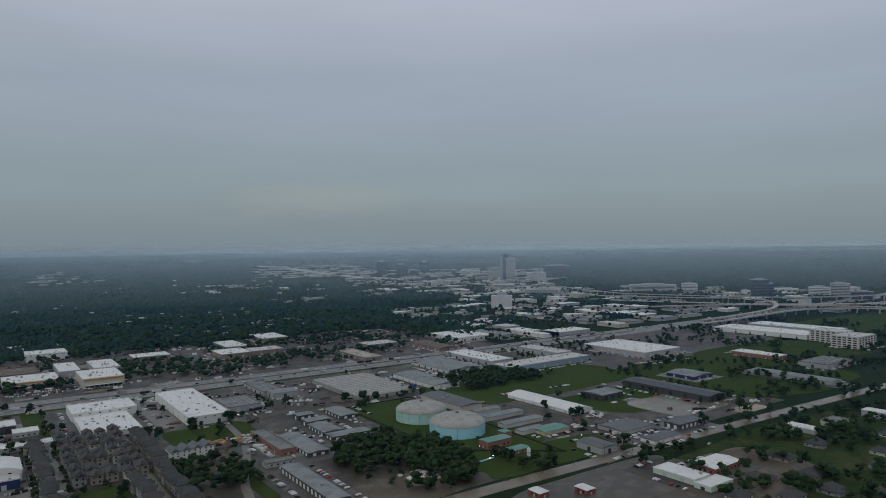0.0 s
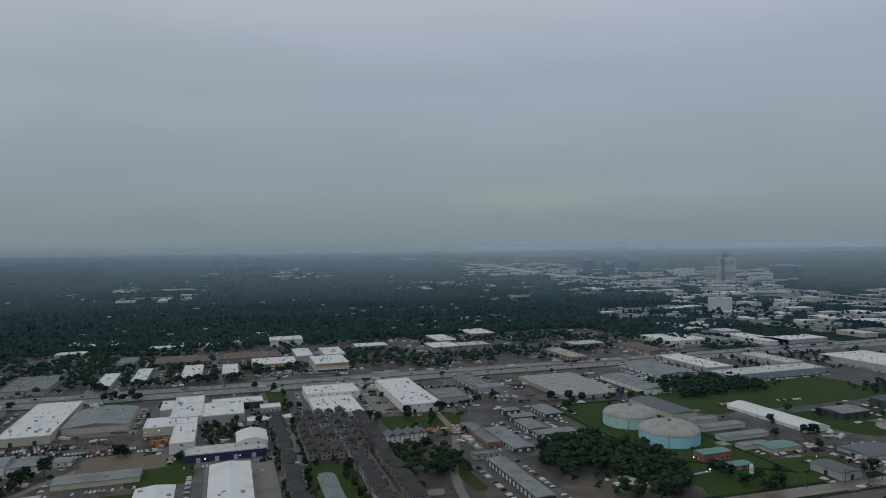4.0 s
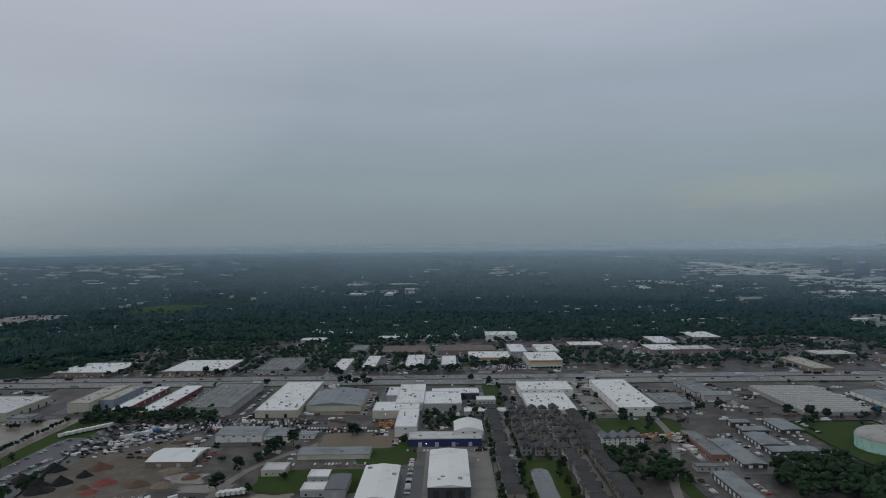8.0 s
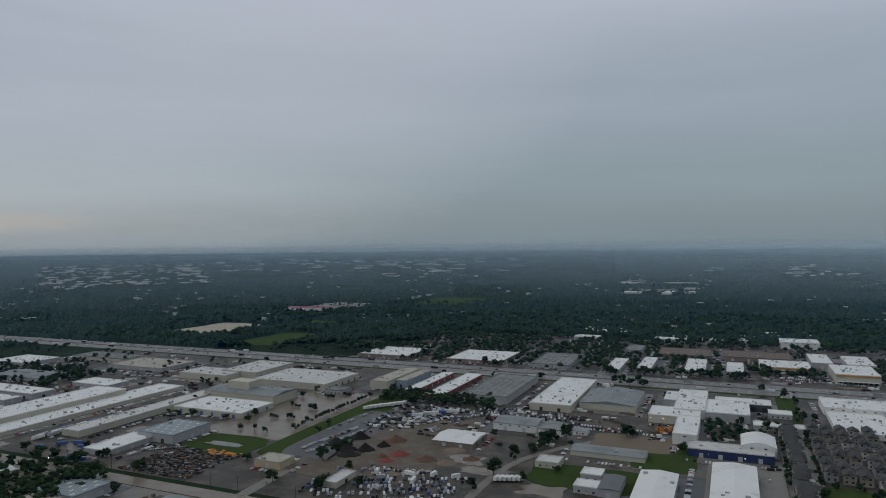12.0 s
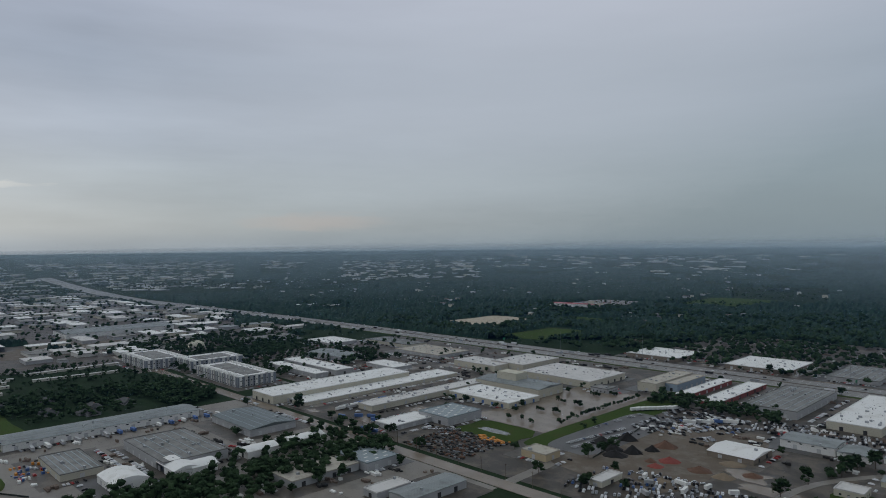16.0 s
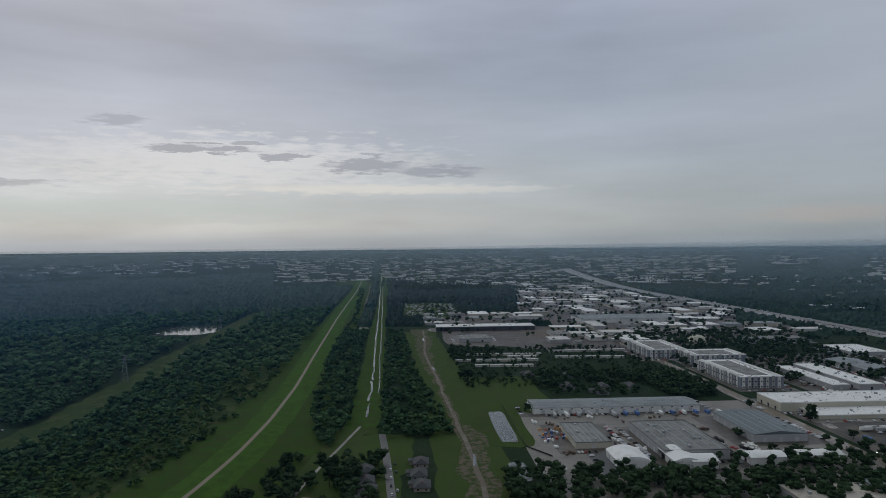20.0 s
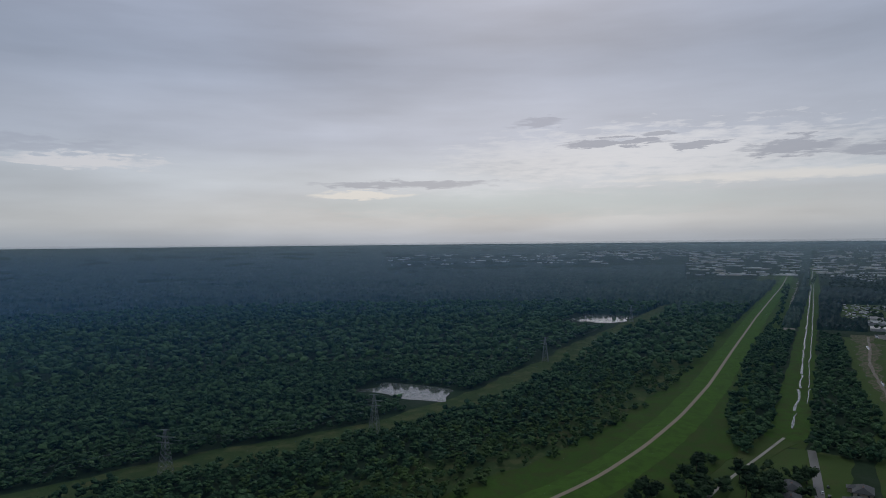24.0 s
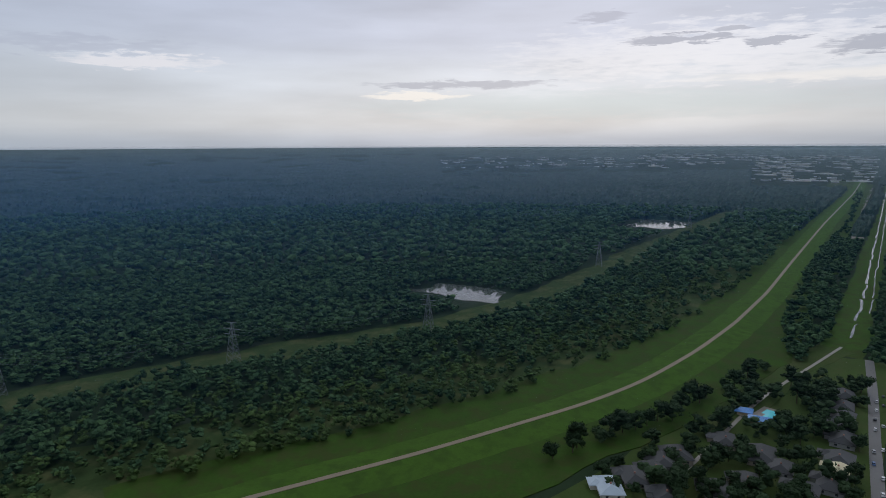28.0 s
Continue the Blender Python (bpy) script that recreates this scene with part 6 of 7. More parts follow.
def trailer(x, y, yaw, n=13.0, k=None):
    m = TRAILER[rng.randrange(4) if k is None else k]
    e = thing("semi_trailer", x, y, "long box trailer parked on wet paving" if m.name != "blue_roller_door_paint" else "long blue box trailer parked on wet paving", "trailer",
              "parked trailers", yaw=yaw, z=0.25)
    put("box", shared_box("box", n, 2.6, 2.8, m), e, 0, 0, 1.1)
    put("chassis", shared_box("chassis", n - 1, 1.4, 0.35, STEEL), e, 0, 0, 0.8)
    for wx in (-n / 2 + 1.5, -n / 2 + 2.8):
        for wy in (-1.1, 1.1):
            o = put("wheel", wheel_me, e, wx, wy, 0.5)
            o.matrix_basis = pose(wx, wy, 0.5, 90, 0, 0) @ Matrix.Scale(1.5, 4)
    put("support_leg", shared_box("support_leg", 0.25, 1.6, 0.9, STEEL), e, n / 2 - 2.5, 0, 0)


for i in range(9):
    trailer(-376 + i * 3.6, 650 + i * 4.5, 70 + rng.uniform(-6, 6), k=0)
for i in range(7):
    trailer(-310 + i * 5, 640 + i * 5, 10 + rng.uniform(-8, 8), rng.choice((6, 9, 12)))
for i in range(16):
    if rng.random() < 0.75:
        trailer(-690 + i * 0.1, 148 + i * 12.5, rng.uniform(-4, 4), rng.choice((9, 13)), rng.choice((0, 0, 2, 3)))
for i in range(10):
    trailer(-612 + rng.uniform(-10, 10), 430 + i * 7, 90 + rng.uniform(-5, 5), 12, rng.choice((0, 2, 3)))
for x, y in ((-582, 410), (-571, 424), (-513, 398), (-526, 398), (-560, 432), (-545, 425)):
    trailer(x, y, rng.uniform(0, 40), 9, 3)
for i in range(6):
    trailer(-168 + i * 3.4, 486 + i * 1.2, 80, 7, 0)
for i in range(8):
    trailer(-262 + i * 9, 420 + rng.uniform(0, 60), rng.uniform(0, 180), rng.choice((7, 10)), rng.choice((0, 2)))


# ---- lots and rows of parked cars round the buildings ----
LOTMATS = [YARD, CONC, ASPH, LOTBROWN, LOTBROWN]
LOTWORD = ["stained wet paving", "pale wet concrete", "wet asphalt", "puddled brown paving", "puddled brown paving"]
CROWD = [bmesh.new() for _ in range(4)]


def low_car(x, y, along_x):
    bm = CROWD[rng.choices(range(4), (50, 22, 20, 8))[0]]
    a, b = (2.2, 0.9) if along_x else (0.9, 2.2)
    add_box(bm, x - a, x + a, y - b, y + b, 0.5, 1.15)
    add_box(bm, x - a * 0.5, x + a * 0.6, y - b * 0.62, y + b * 0.62, 1.15, 1.6)


for i, (x, y, w, d) in enumerate(list(PLOTS)):
    if w * d < 500 or math.hypot(x, y) > 1700:
        continue
    k = rng.randrange(5)
    mx, my = rng.uniform(8, 20), rng.uniform(8, 20)
    patch("paved_lot", x - w / 2 - mx, x + w / 2 + mx, y - d / 2 - my, y + d / 2 + my, LOTMATS[k], 0.07 + 0.0008 * i, LOTWORD[k] + " round a building", "paving")
    for side in (-1, 1):
        if rng.random() < 0.75:
            s = x - w / 2
            while s < x + w / 2:
                if rng.random() < 0.55 and free(s, y + side * (d / 2 + my - 3)):
                    low_car(s, y + side * (d / 2 + my - 3), False)
                s += 3.0
        if rng.random() < 0.6:
            s = y - d / 2
            while s < y + d / 2:
                if rng.random() < 0.5 and free(x + side * (w / 2 + mx - 3), s):
                    low_car(x + side * (w / 2 + mx - 3), s, True)
                s += 3.0
for ax, ay, bx, by, n, flat in ((-300, 620, -285, 684, 22, True), (-290, 615, -270, 690, 26, True), (-310, 625, -296, 690, 22, True), (-140, 656, -70, 656, 24, False), (-140, 668, -80, 668, 20, False),
                               (40, 985, 130, 986, 30, False), (40, 1000, 125, 1000, 28, False), (-642, 132, -600, 150, 12, True), (-600, 268, -560, 285, 10, False), (560, 690, 640, 690, 26, False),
                               (560, 706, 640, 706, 26, False), (430, 800, 520, 790, 28, False), (820, 650, 920, 640, 30, False), (820, 636, 920, 628, 30, False), (250, 1090, 330, 1090, 26, False),
                               (250, 1060, 330, 1060, 26, False), (600, 610, 632, 606, 8, False), (-470, 430, -440, 466, 10, True), (-230, 930, -120, 930, 10, True), (620, 800, 720, 790, 30, False),
                               (260, 1020, 360, 1015, 24, False), (-380, 990, -300, 990, 20, False), (-520, 1000, -430, 1000, 20, False), (-700, 760, -600, 800, 20, False), (-800, 700, -640, 740, 40, False)):
    for i in range(n):
        if rng.random() < 0.75:
            low_car(ax + (bx - ax) * i / n, ay + (by - ay) * i / n, flat)
patch("field", -1160, -1010, 1090, 1300, SAND, 0.3, "pale bare sports ground", "field", 0.12)
patch("field", -890, -790, 1010, 1190, GRASS, 0.3, "green playing field", "field", 0.1)
patch("field", -995, -865, 1335, 1415, GRASS, 0.3, "green playing field", "field", 0.1)
patch("field", -980, -770, 1930, 2230, GRASS, 0.3, "wide green playing field among the suburbs", "field", 0.1)
patch("paved_lot", -1230, -1070, 1680, 1920, CONC, 0.3, "pale car park of a distant school", "car park", 0.05)
for _ in range(260):
    low_car(rng.uniform(-1225, -1075), 1690 + 14 * rng.randrange(16), False)
for _ in range(90):
    x, y = rng.uniform(-690, 740), rng.choice((rng.uniform(400, 880), rng.uniform(950, 1250)))
    w, d = rng.uniform(5, 22), rng.uniform(4, 13)
    if all(abs(x - a) > p / 2 + w or abs(y - b) > q / 2 + d for a, b, p, q in PLOTS):
        patch("puddle", x - w, x + w, y - d, y + d, FLOOD, 0.2 + 0.001 * (_ % 40), "shallow brown flood water on the paving", "puddle", 0.5)
for bm, paint in zip(CROWD, CARPAINT):
    tagged(new("parked_cars", mesh_of("parked_cars", bm, paint)), "rows of parked cars round the buildings", "cars", kind="stuff")


# ---- soil heaps, stored goods ----
def heap(x, y, r, h, mat, label):
    r *= 0.72
    bm = bmesh.new()
    rows = []
    for k, q in enumerate((1.0, 0.75, 0.5, 0.25, 0.06)):
        rows.append([bm.verts.new((q * r * (1 + 0.3 * noise.noise((x + math.cos(a) * 2, y + math.sin(a) * 2, k * 0.3))) * math.cos(a) * 1.25,
                                   q * r * (1 + 0.3 * noise.noise((x + math.cos(a) * 2, y + math.sin(a) * 2, k * 0.3))) * math.sin(a),
                                   (h * (1 - q) * (1 + 0.2 * noise.noise((a, k, x)))) if k else -0.2)) for a in [i * math.pi / 11 for i in range(22)]])
    for a, b in zip(rows, rows[1:]):
        for i in range(22):
            bm.faces.new((a[i], a[(i + 1) % 22], b[(i + 1) % 22], b[i]))
    bm.faces.new(rows[-1])
    ob = new("mound", mesh_of("mound", bm, mat))
    ob.matrix_world = pose(x, y, 0.2, 0, 0, 20)
    tagged(ob, label, "mound", "soil mounds")


DULLSAND = material("dull_wet_sand", (0.17, 0.13, 0.09), 0.9, 0.3, 0.6, 0.1, 0.3)
BLACKM = material("black_mulch", (0.012, 0.011, 0.011), 0.95, 0.4, 0.8, 0.2, 0.4)
REDM = material("red_mulch", (0.20, 0.05, 0.04), 0.95, 0.3, 0.8, 0.2, 0.4)
BROWNM = material("brown_soil", (0.11, 0.06, 0.04), 0.95, 0.3, 0.8, 0.2, 0.4)
for x, y, r, h in ((-337, 524, 13, 6), (-326, 549, 11, 7), (-309, 500, 12, 5), (-302, 517, 10, 7), (-293, 534, 8, 5), (-318, 512, 11, 6)):
    heap(x, y, r, h, BLACKM, "mound of black mulch on the wet yard")
for x, y, r, h in ((-268, 517, 11, 4), (-270, 497, 8, 3)):
    heap(x, y, r, h, REDM, "mound of red mulch on the wet yard")
for x, y, r, h in ((-290, 552, 12, 6), (-279, 506, 6, 3), (-240, 512, 11, 4), (-205, 528, 9, 3)):
    heap(x, y, r, h, BROWNM, "mound of brown soil on the wet yard")
for x, y, r, h in ((-220, 510, 10, 4), (-250, 470, 7, 2.5), (-228, 545, 12, 3)):
    heap(x, y, r, h, DULLSAND, "mound of dull sand on the wet yard")


def goods(name, x0, x1, y0, y1, n, size, mats, label, tall=2.2):
    """Many small stored pieces of one kind in one mesh."""
    r = random.Random(n)
    for m in mats:
        bm = bmesh.new()
        for _ in range(n // len(mats)):
            x, y, a, b = r.uniform(x0, x1), r.uniform(y0, y1), size * r.uniform(0.5, 1.4), size * r.uniform(0.4, 0.9)
            add_box(bm, x - a, x + a, y - b, y + b, 0.1, r.uniform(0.6, tall))
        tagged(new(name, mesh_of(name, bm, m)), label, "goods", kind="stuff")


def vehicle_rows(x0, x1, y0, y1, turn, pitch, mats, label, seed, full=0.55):
    """Old cars and vans standing in slanting rows, one mesh a colour."""
    r = random.Random(seed)
    bms = [bmesh.new() for _ in mats]
    c, n = math.cos(radians(turn)), math.sin(radians(turn))
    cx, cy, reach = (x0 + x1) / 2, (y0 + y1) / 2, math.hypot(x1 - x0, y1 - y0) / 2
    v = -reach
    while v < reach:
        u = -reach
        while u < reach:
            x, y = cx + u * c - v * n, cy + u * n + v * c
            if x0 < x < x1 and y0 < y < y1 and r.random() < full and noise.noise((x * 0.04, y * 0.04, seed)) > -0.35 and free(x, y):
                bm = bms[r.choices(range(len(mats)), [3, 4, 6, 1][:len(mats)])[0]]
                first = len(bm.verts)
                w, d, h = r.uniform(0.85, 1.05), r.uniform(2.0, 2.9), r.uniform(1.0, 1.3)
                add_box(bm, -w, w, -d, d, 0.45, h)
                add_box(bm, -w * 0.84, w * 0.84, -d * 0.55, d * 0.4, h, h + r.uniform(0.45, 1.0))
                bm.verts.ensure_lookup_table()
                bmesh.ops.transform(bm, matrix=pose(x, y, 0, 0, 0, turn + r.uniform(-9, 9)), verts=bm.verts[first:])
            u += r.uniform(2.5, 3.4)
        v += pitch
    for bm, m in zip(bms, mats):
        tagged(new("salvage_cars", mesh_of("salvage_cars", bm, m)), label, "cars", kind="stuff")


ORANGE = material("orange_machine_paint", (0.50, 0.20, 0.03), 0.6, 0.2)
vehicle_rows(-300, -190, 408, 482, 24, 7.0, [CARPAINT[0], CARPAINT[1], CARPAINT[2], CARPAINT[4]], "rows of salvaged cars on mud", 3)
vehicle_rows(-348, -262, 588, 690, 62, 7.6, [CARPAINT[0], CARPAINT[1], CARPAINT[2], CARPAINT[4]], "crowded yard of old cars and vans", 4)
vehicle_rows(-262, -140, 655, 705, 8, 8.5, [CARPAINT[0], CARPAINT[1], CARPAINT[2], CARPAINT[3]], "vehicles parked behind the grey workshop", 5, 0.6)
goods("pipe_stack", -470, -395, 398, 462, 520, 1.2, [TYRE, BROWNM, TYRE, STEEL], "dense rows of dark stored parts in the yard", 1.6)
goods("machine_row", -432, -398, 455, 466, 30, 1.6, [ORANGE], "row of orange machines in the yard", 2.0)
goods("machine_row", 165, 215, 625, 640, 60, 1.3, [ORANGE, CARPAINT[3], WALL["yellow"]], "row of bright yellow and red machines", 2.2)
goods("crate_stack", 185, 330, 560, 640, 70, 1.4, [WALL["white"], STEEL], "stacked goods between the sheds", 2.0)
goods("scrap_heap", -70, -40, 668, 690, 90, 1.2, [ORANGE, BROWNM], "rusty orange scrap beside the white hall", 3.0)
goods("site_goods", -650, -600, 118, 150, 48, 1.5, [ORANGE, CARPAINT[4], CARPAINT[3], WALL["white"]], "orange and blue machines in the depot", 2.4)
goods("stored_goods", -2080, -1700, -20, 120, 260, 4.0, [STEEL, WALL["grey"], TYRE], "rows of stored goods in a rough field", 2.4)
LAWNS = ((465, 765, 580, 740), (555, 725, 455, 565), (295, 445, 435, 680), (-400, -345, 465, 725), (-475, -390, 455, 515), (-155, -25, 485, 645), (145, 240, 635, 705), (505, 640, 650, 740))
for _x0, _x1, _y0, _y1, _n in ((-690, -380, 120, 360, 120), (-690, -500, 520, 880, 200), (-340, 60, 560, 880, 260), (120, 480, 560, 880, 240), (-540, 780, 950, 1300, 420), (-1040, -710, 490, 870, 200), (480, 760, 400, 880, 200)):
    for _m, _w in ((WALL["white"], "pale"), (TYRE, "dark"), (ROOF["brown"], "brown")):
        bm = bmesh.new()
        for _ in range(_n // 3):
            x, y = rng.uniform(_x0, _x1), rng.uniform(_y0, _y1)
            if not free(x, y) or abs(y - 915) < 40 or any(a < x < b and c < y < d for a, b, c, d in LAWNS):
                continue
            for _k in range(rng.choice((1, 2, 4, 6))):
                a, b = rng.uniform(0.7, 3.2), rng.uniform(0.6, 1.5)
                u, v = x + rng.uniform(-6, 6), y + rng.uniform(-4, 4)
                add_box(bm, u - a, u + a, v - b, v + b, 0.1, rng.uniform(0.7, 2.6))
        tagged(new("yard_goods", mesh_of("yard_goods", bm, _m)), _w + " crates, skips and pallets about the wet yards", "goods", kind="stuff")
goods("boat_row", 275, 300, 425, 450, 26, 1.6, [WALL["white"]], "white boats stored beside the grove", 1.6)


# ---- power pylons, lamp posts and poles ----
def pylon(x, y, h=36.0, yaw=15.0):
    e = thing("power_pylon", x, y, "tall grey lattice power pylon in the cleared corridor", "pylon", "power pylons", yaw=yaw)

    def bar(bm, a, b, t=0.17):
        a, b = Vector(a), Vector(b)
        d = (b - a).normalized()
        s = d.orthogonal().normalized() * t / 2
        u = d.cross(s)
        lo, hi = [[bm.verts.new(p + q) for q in (s + u, s - u, -s - u, -s + u)] for p in (a, b)]
        for i in range(4):
            bm.faces.new((lo[i], lo[(i + 1) % 4], hi[(i + 1) % 4], hi[i]))

    def half(z):
        return 4.0 * (1 - z / h) + 0.6
    for sx, sy in ((-1, -1), (1, -1), (1, 1), (-1, 1)):
        bm = bmesh.new()
        bar(bm, (sx * half(0), sy * half(0), -0.3), (sx * half(h), sy * half(h), h), 0.26)
        part("leg", bm, STEEL, e)
    for k in range(8):
        za, zb = h * k / 8, h * (k + 1) / 8
        bm = bmesh.new()
        for (ax, ay), (bx, by) in (((-1, -1), (1, -1)), ((1, -1), (1, 1)), ((1, 1), (-1, 1)), ((-1, 1), (-1, -1))):
            bar(bm, (ax * half(za), ay * half(za), za), (bx * half(zb), by * half(zb), zb))
            bar(bm, (bx * half(za), by * half(za), za), (ax * half(zb), ay * half(zb), zb))
        part("bracing", bm, STEEL, e)
    for z, w in ((h * 0.72, 7.0), (h * 0.85, 8.5), (h, 5.0)):
        bm = bmesh.new()
        bar(bm, (0, -w, z), (0, w, z), 0.4)
        part("cross_arm", bm, STEEL, e)


CORR = [(-325, -455), (-499, -385), (-921, -390), (-1450, -412)]
for x, y in CORR + [(-180, -535)]:
    pylon(x, y)
for k, (sy, z) in enumerate(((-8.5, 30.6), (8.5, 30.6), (-7, 25.9), (7, 25.9))):
    bm = bmesh.new()
    ends = [(-60, -590)] + [(-180, -535)] + CORR
    for (ax, ay), (bx, by) in zip(ends, ends[1:]):
        pv = None
        for i in range(13):
            s = i / 12
            p = Vector((ax + (bx - ax) * s, ay + sy + (by - ay) * s, z - 7 * 4 * s * (1 - s)))
            ring = [bm.verts.new(p + Vector((0, q * 0.03, r2 * 0.03))) for q, r2 in ((0, 1), (0.87, -0.5), (-0.87, -0.5))]
            if pv:
                for j in range(3):
                    bm.faces.new((pv[j], pv[(j + 1) % 3], ring[(j + 1) % 3], ring[j]))
            pv = ring
    tagged(new("power_cable", mesh_of("power_cable", bm, STEEL)), "thin dark power cable between pylons", "cable", "power cables")


def post(x, y, h, label, name="utility_pole", arms=1, mat=None):
    e = thing(name, x, y, label, name.replace("_", " "), name + "s")
    part("pole", lathe([(0.22, -0.3), (0.12, h), (0.01, h + 0.05)], 8), mat or BARK, e)
    for k in range(arms):
        put("cross_arm", shared_box("cross_arm", 2.4, 0.16, 0.16, mat or BARK), e, 0, 0, h - 0.8 - k * 1.0)


for k in range(14):
    post(-520 + k * 26, 391, 12, "wooden utility pole along the flooded street")
for k in range(12):
    post(300 + k * 34, 389 - k * 2.2, 12, "wooden utility pole along the flooded street")
for x, y, h in ((-641, 879, 42), (-542, 960, 40), (-252, 965, 38), (196, 955, 36), (330, 960, 34), (560, 955, 36), (-130, 962, 32)):
    post(x, y, h, "tall slim steel mast beside the freeway", "mast", 0, STEEL)
for k in range(18):
    post(-900 + k * 90, 916, 14, "twin-armed freeway lamp post", "lamp_post", 1, STEEL)

# ---- freeway markings and barrier, flyovers ----
bm = bmesh.new()
bd = bmesh.new()
for i in range(240):
    x = -1500 + i * 11.0
    yc = line_y([(-1500, 908), (-800, 916), (300, 914), (1000, 905), (1500, 908)], x)
    add_box(bd, x - 5.5, x + 5.5, yc - 0.4, yc + 0.4, 0.2, 1.3)
    for o in (-28, -21, -16.5, -12, 12, 16.5, 21, 28):
        add_box(bm, x - 2, x + 2, yc + o - 0.12, yc + o + 0.12, 0.3, 0.32)
tagged(new("road_marking", mesh_of("road_marking", bm, PAINT)), "white dashed lane lines of the freeway", "road marking", kind="stuff")
tagged(new("barrier", mesh_of("barrier", bd, CONC)), "low concrete barrier in the middle of the freeway", "barrier", kind="structure")
strip("grass_verge", [(-1500, 873), (-800, 880), (300, 878), (900, 868)], 6, GRASS, 0.25, "grass verge beside the freeway", "grass", wobble=0.4)


FLYCONC = material("pale_flyover_concrete", (0.36, 0.34, 0.31), 0.7, 0.15, 0.4, 0.03, 0.05)


def flyover(pts, z, width, label):
    p = []
    for (ax, ay), (bx, by) in zip(pts, pts[1:]):
        m = max(1, int(math.hypot(bx - ax, by - ay) / 15))
        p += [(ax + (bx - ax) * i / m, ay + (by - ay) * i / m) for i in range(m)]
    p = np.array(p + [pts[-1]], float)
    for _ in range(12):
        p[1:-1] = (p[:-2] + 2 * p[1:-1] + p[2:]) / 4
    t = np.gradient(p, axis=0)
    t /= np.linalg.norm(t, axis=1)[:, None]
    e = thing("flyover", p[0][0], p[0][1], label, "flyover", "flyovers", z=0)
    o = p - p[0]
    bm = bmesh.new()
    prev = None
    for q, (tx, ty) in zip(o, t):
        sec = [(-width / 2, z - 1.2), (-width / 2, z + 1.0), (-width / 2 + 0.4, z + 1.0), (-width / 2 + 0.4, z), (width / 2 - 0.4, z), (width / 2 - 0.4, z + 1.0), (width / 2, z + 1.0), (width / 2, z - 1.2)]
        row = [bm.verts.new((q[0] - ty * s, q[1] + tx * s, h)) for s, h in sec]
        if prev:
            for i in range(8):
                bm.faces.new((prev[i], prev[(i + 1) % 8], row[(i + 1) % 8], row[i]))
        prev = row
    bmesh.ops.recalc_face_normals(bm, faces=bm.faces)
    part("deck", bm, FLYCONC, e)
    for i in range(2, len(o) - 1, 3):
        put("pier", shared_box("pier", 3.0, 3.0, z - 0.8, FLYCONC), e, o[i][0], o[i][1], 0)
        put("pier_head", shared_box("pier_head", 3.0, width * 0.8, 1.2, FLYCONC), e, o[i][0], o[i][1], z - 2.2, math.degrees(math.atan2(t[i][1], t[i][0])))


flyover([(1700, 1500), (1760, 1390), (1830, 1221), (1915, 1131), (1925, 1065), (1840, 981), (1749, 924), (1622, 880), (1450, 862), (1300, 856)], 14, 12, "curved concrete flyover on piers above the freeway")
flyover([(1260, 828), (1347, 826), (1491, 838), (1660, 846), (1793, 815), (1849, 756), (1870, 640)], 12.5, 12, "curved concrete flyover on piers beside the freeway")
flyover([(1640, 1400), (1689, 1254), (1761, 1106), (1846, 960), (1988, 851), (2110, 760)], 9, 24, "long elevated concrete highway on piers")
flyover([(1925, 1880), (1840, 1640), (1798, 1484), (1850, 1320), (1905, 1180), (2000, 1020), (2145, 922), (2420, 850)], 17, 13, "high concrete flyover on tall piers")
flyover([(1404, 1197), (1612, 1115), (1760, 1010), (1863, 871), (1930, 730), (1960, 600)], 11, 14, "long concrete ramp on piers")
strip("road", [(1790, 1500), (1925, 1869), (1944, 2230), (1811, 2542), (1728, 2832), (1604, 3075), (1499, 3725), (1338, 4042), (1124, 4372)], 46, FLYCONC, 1.5,
      "pale highway leading into the distance", "highway", end=70)


# ---- distant towers and roofs ----
TOWERMAT = {"pale": material("pale_tower_stone", (0.34, 0.34, 0.33), 0.7, 0.15, 0.2, 0.02, 0.0), "dark": material("dark_tower_glass", (0.055, 0.07, 0.085), 0.3, 0.2, 0.2, 0.02, 0.0),
            "blue": material("blue_tower_glass", (0.045, 0.075, 0.11), 0.25, 0.2, 0.2, 0.02, 0.0), "white": material("white_tower_panel", (0.50, 0.50, 0.49), 0.7, 0.15, 0.2, 0.02, 0.0)}


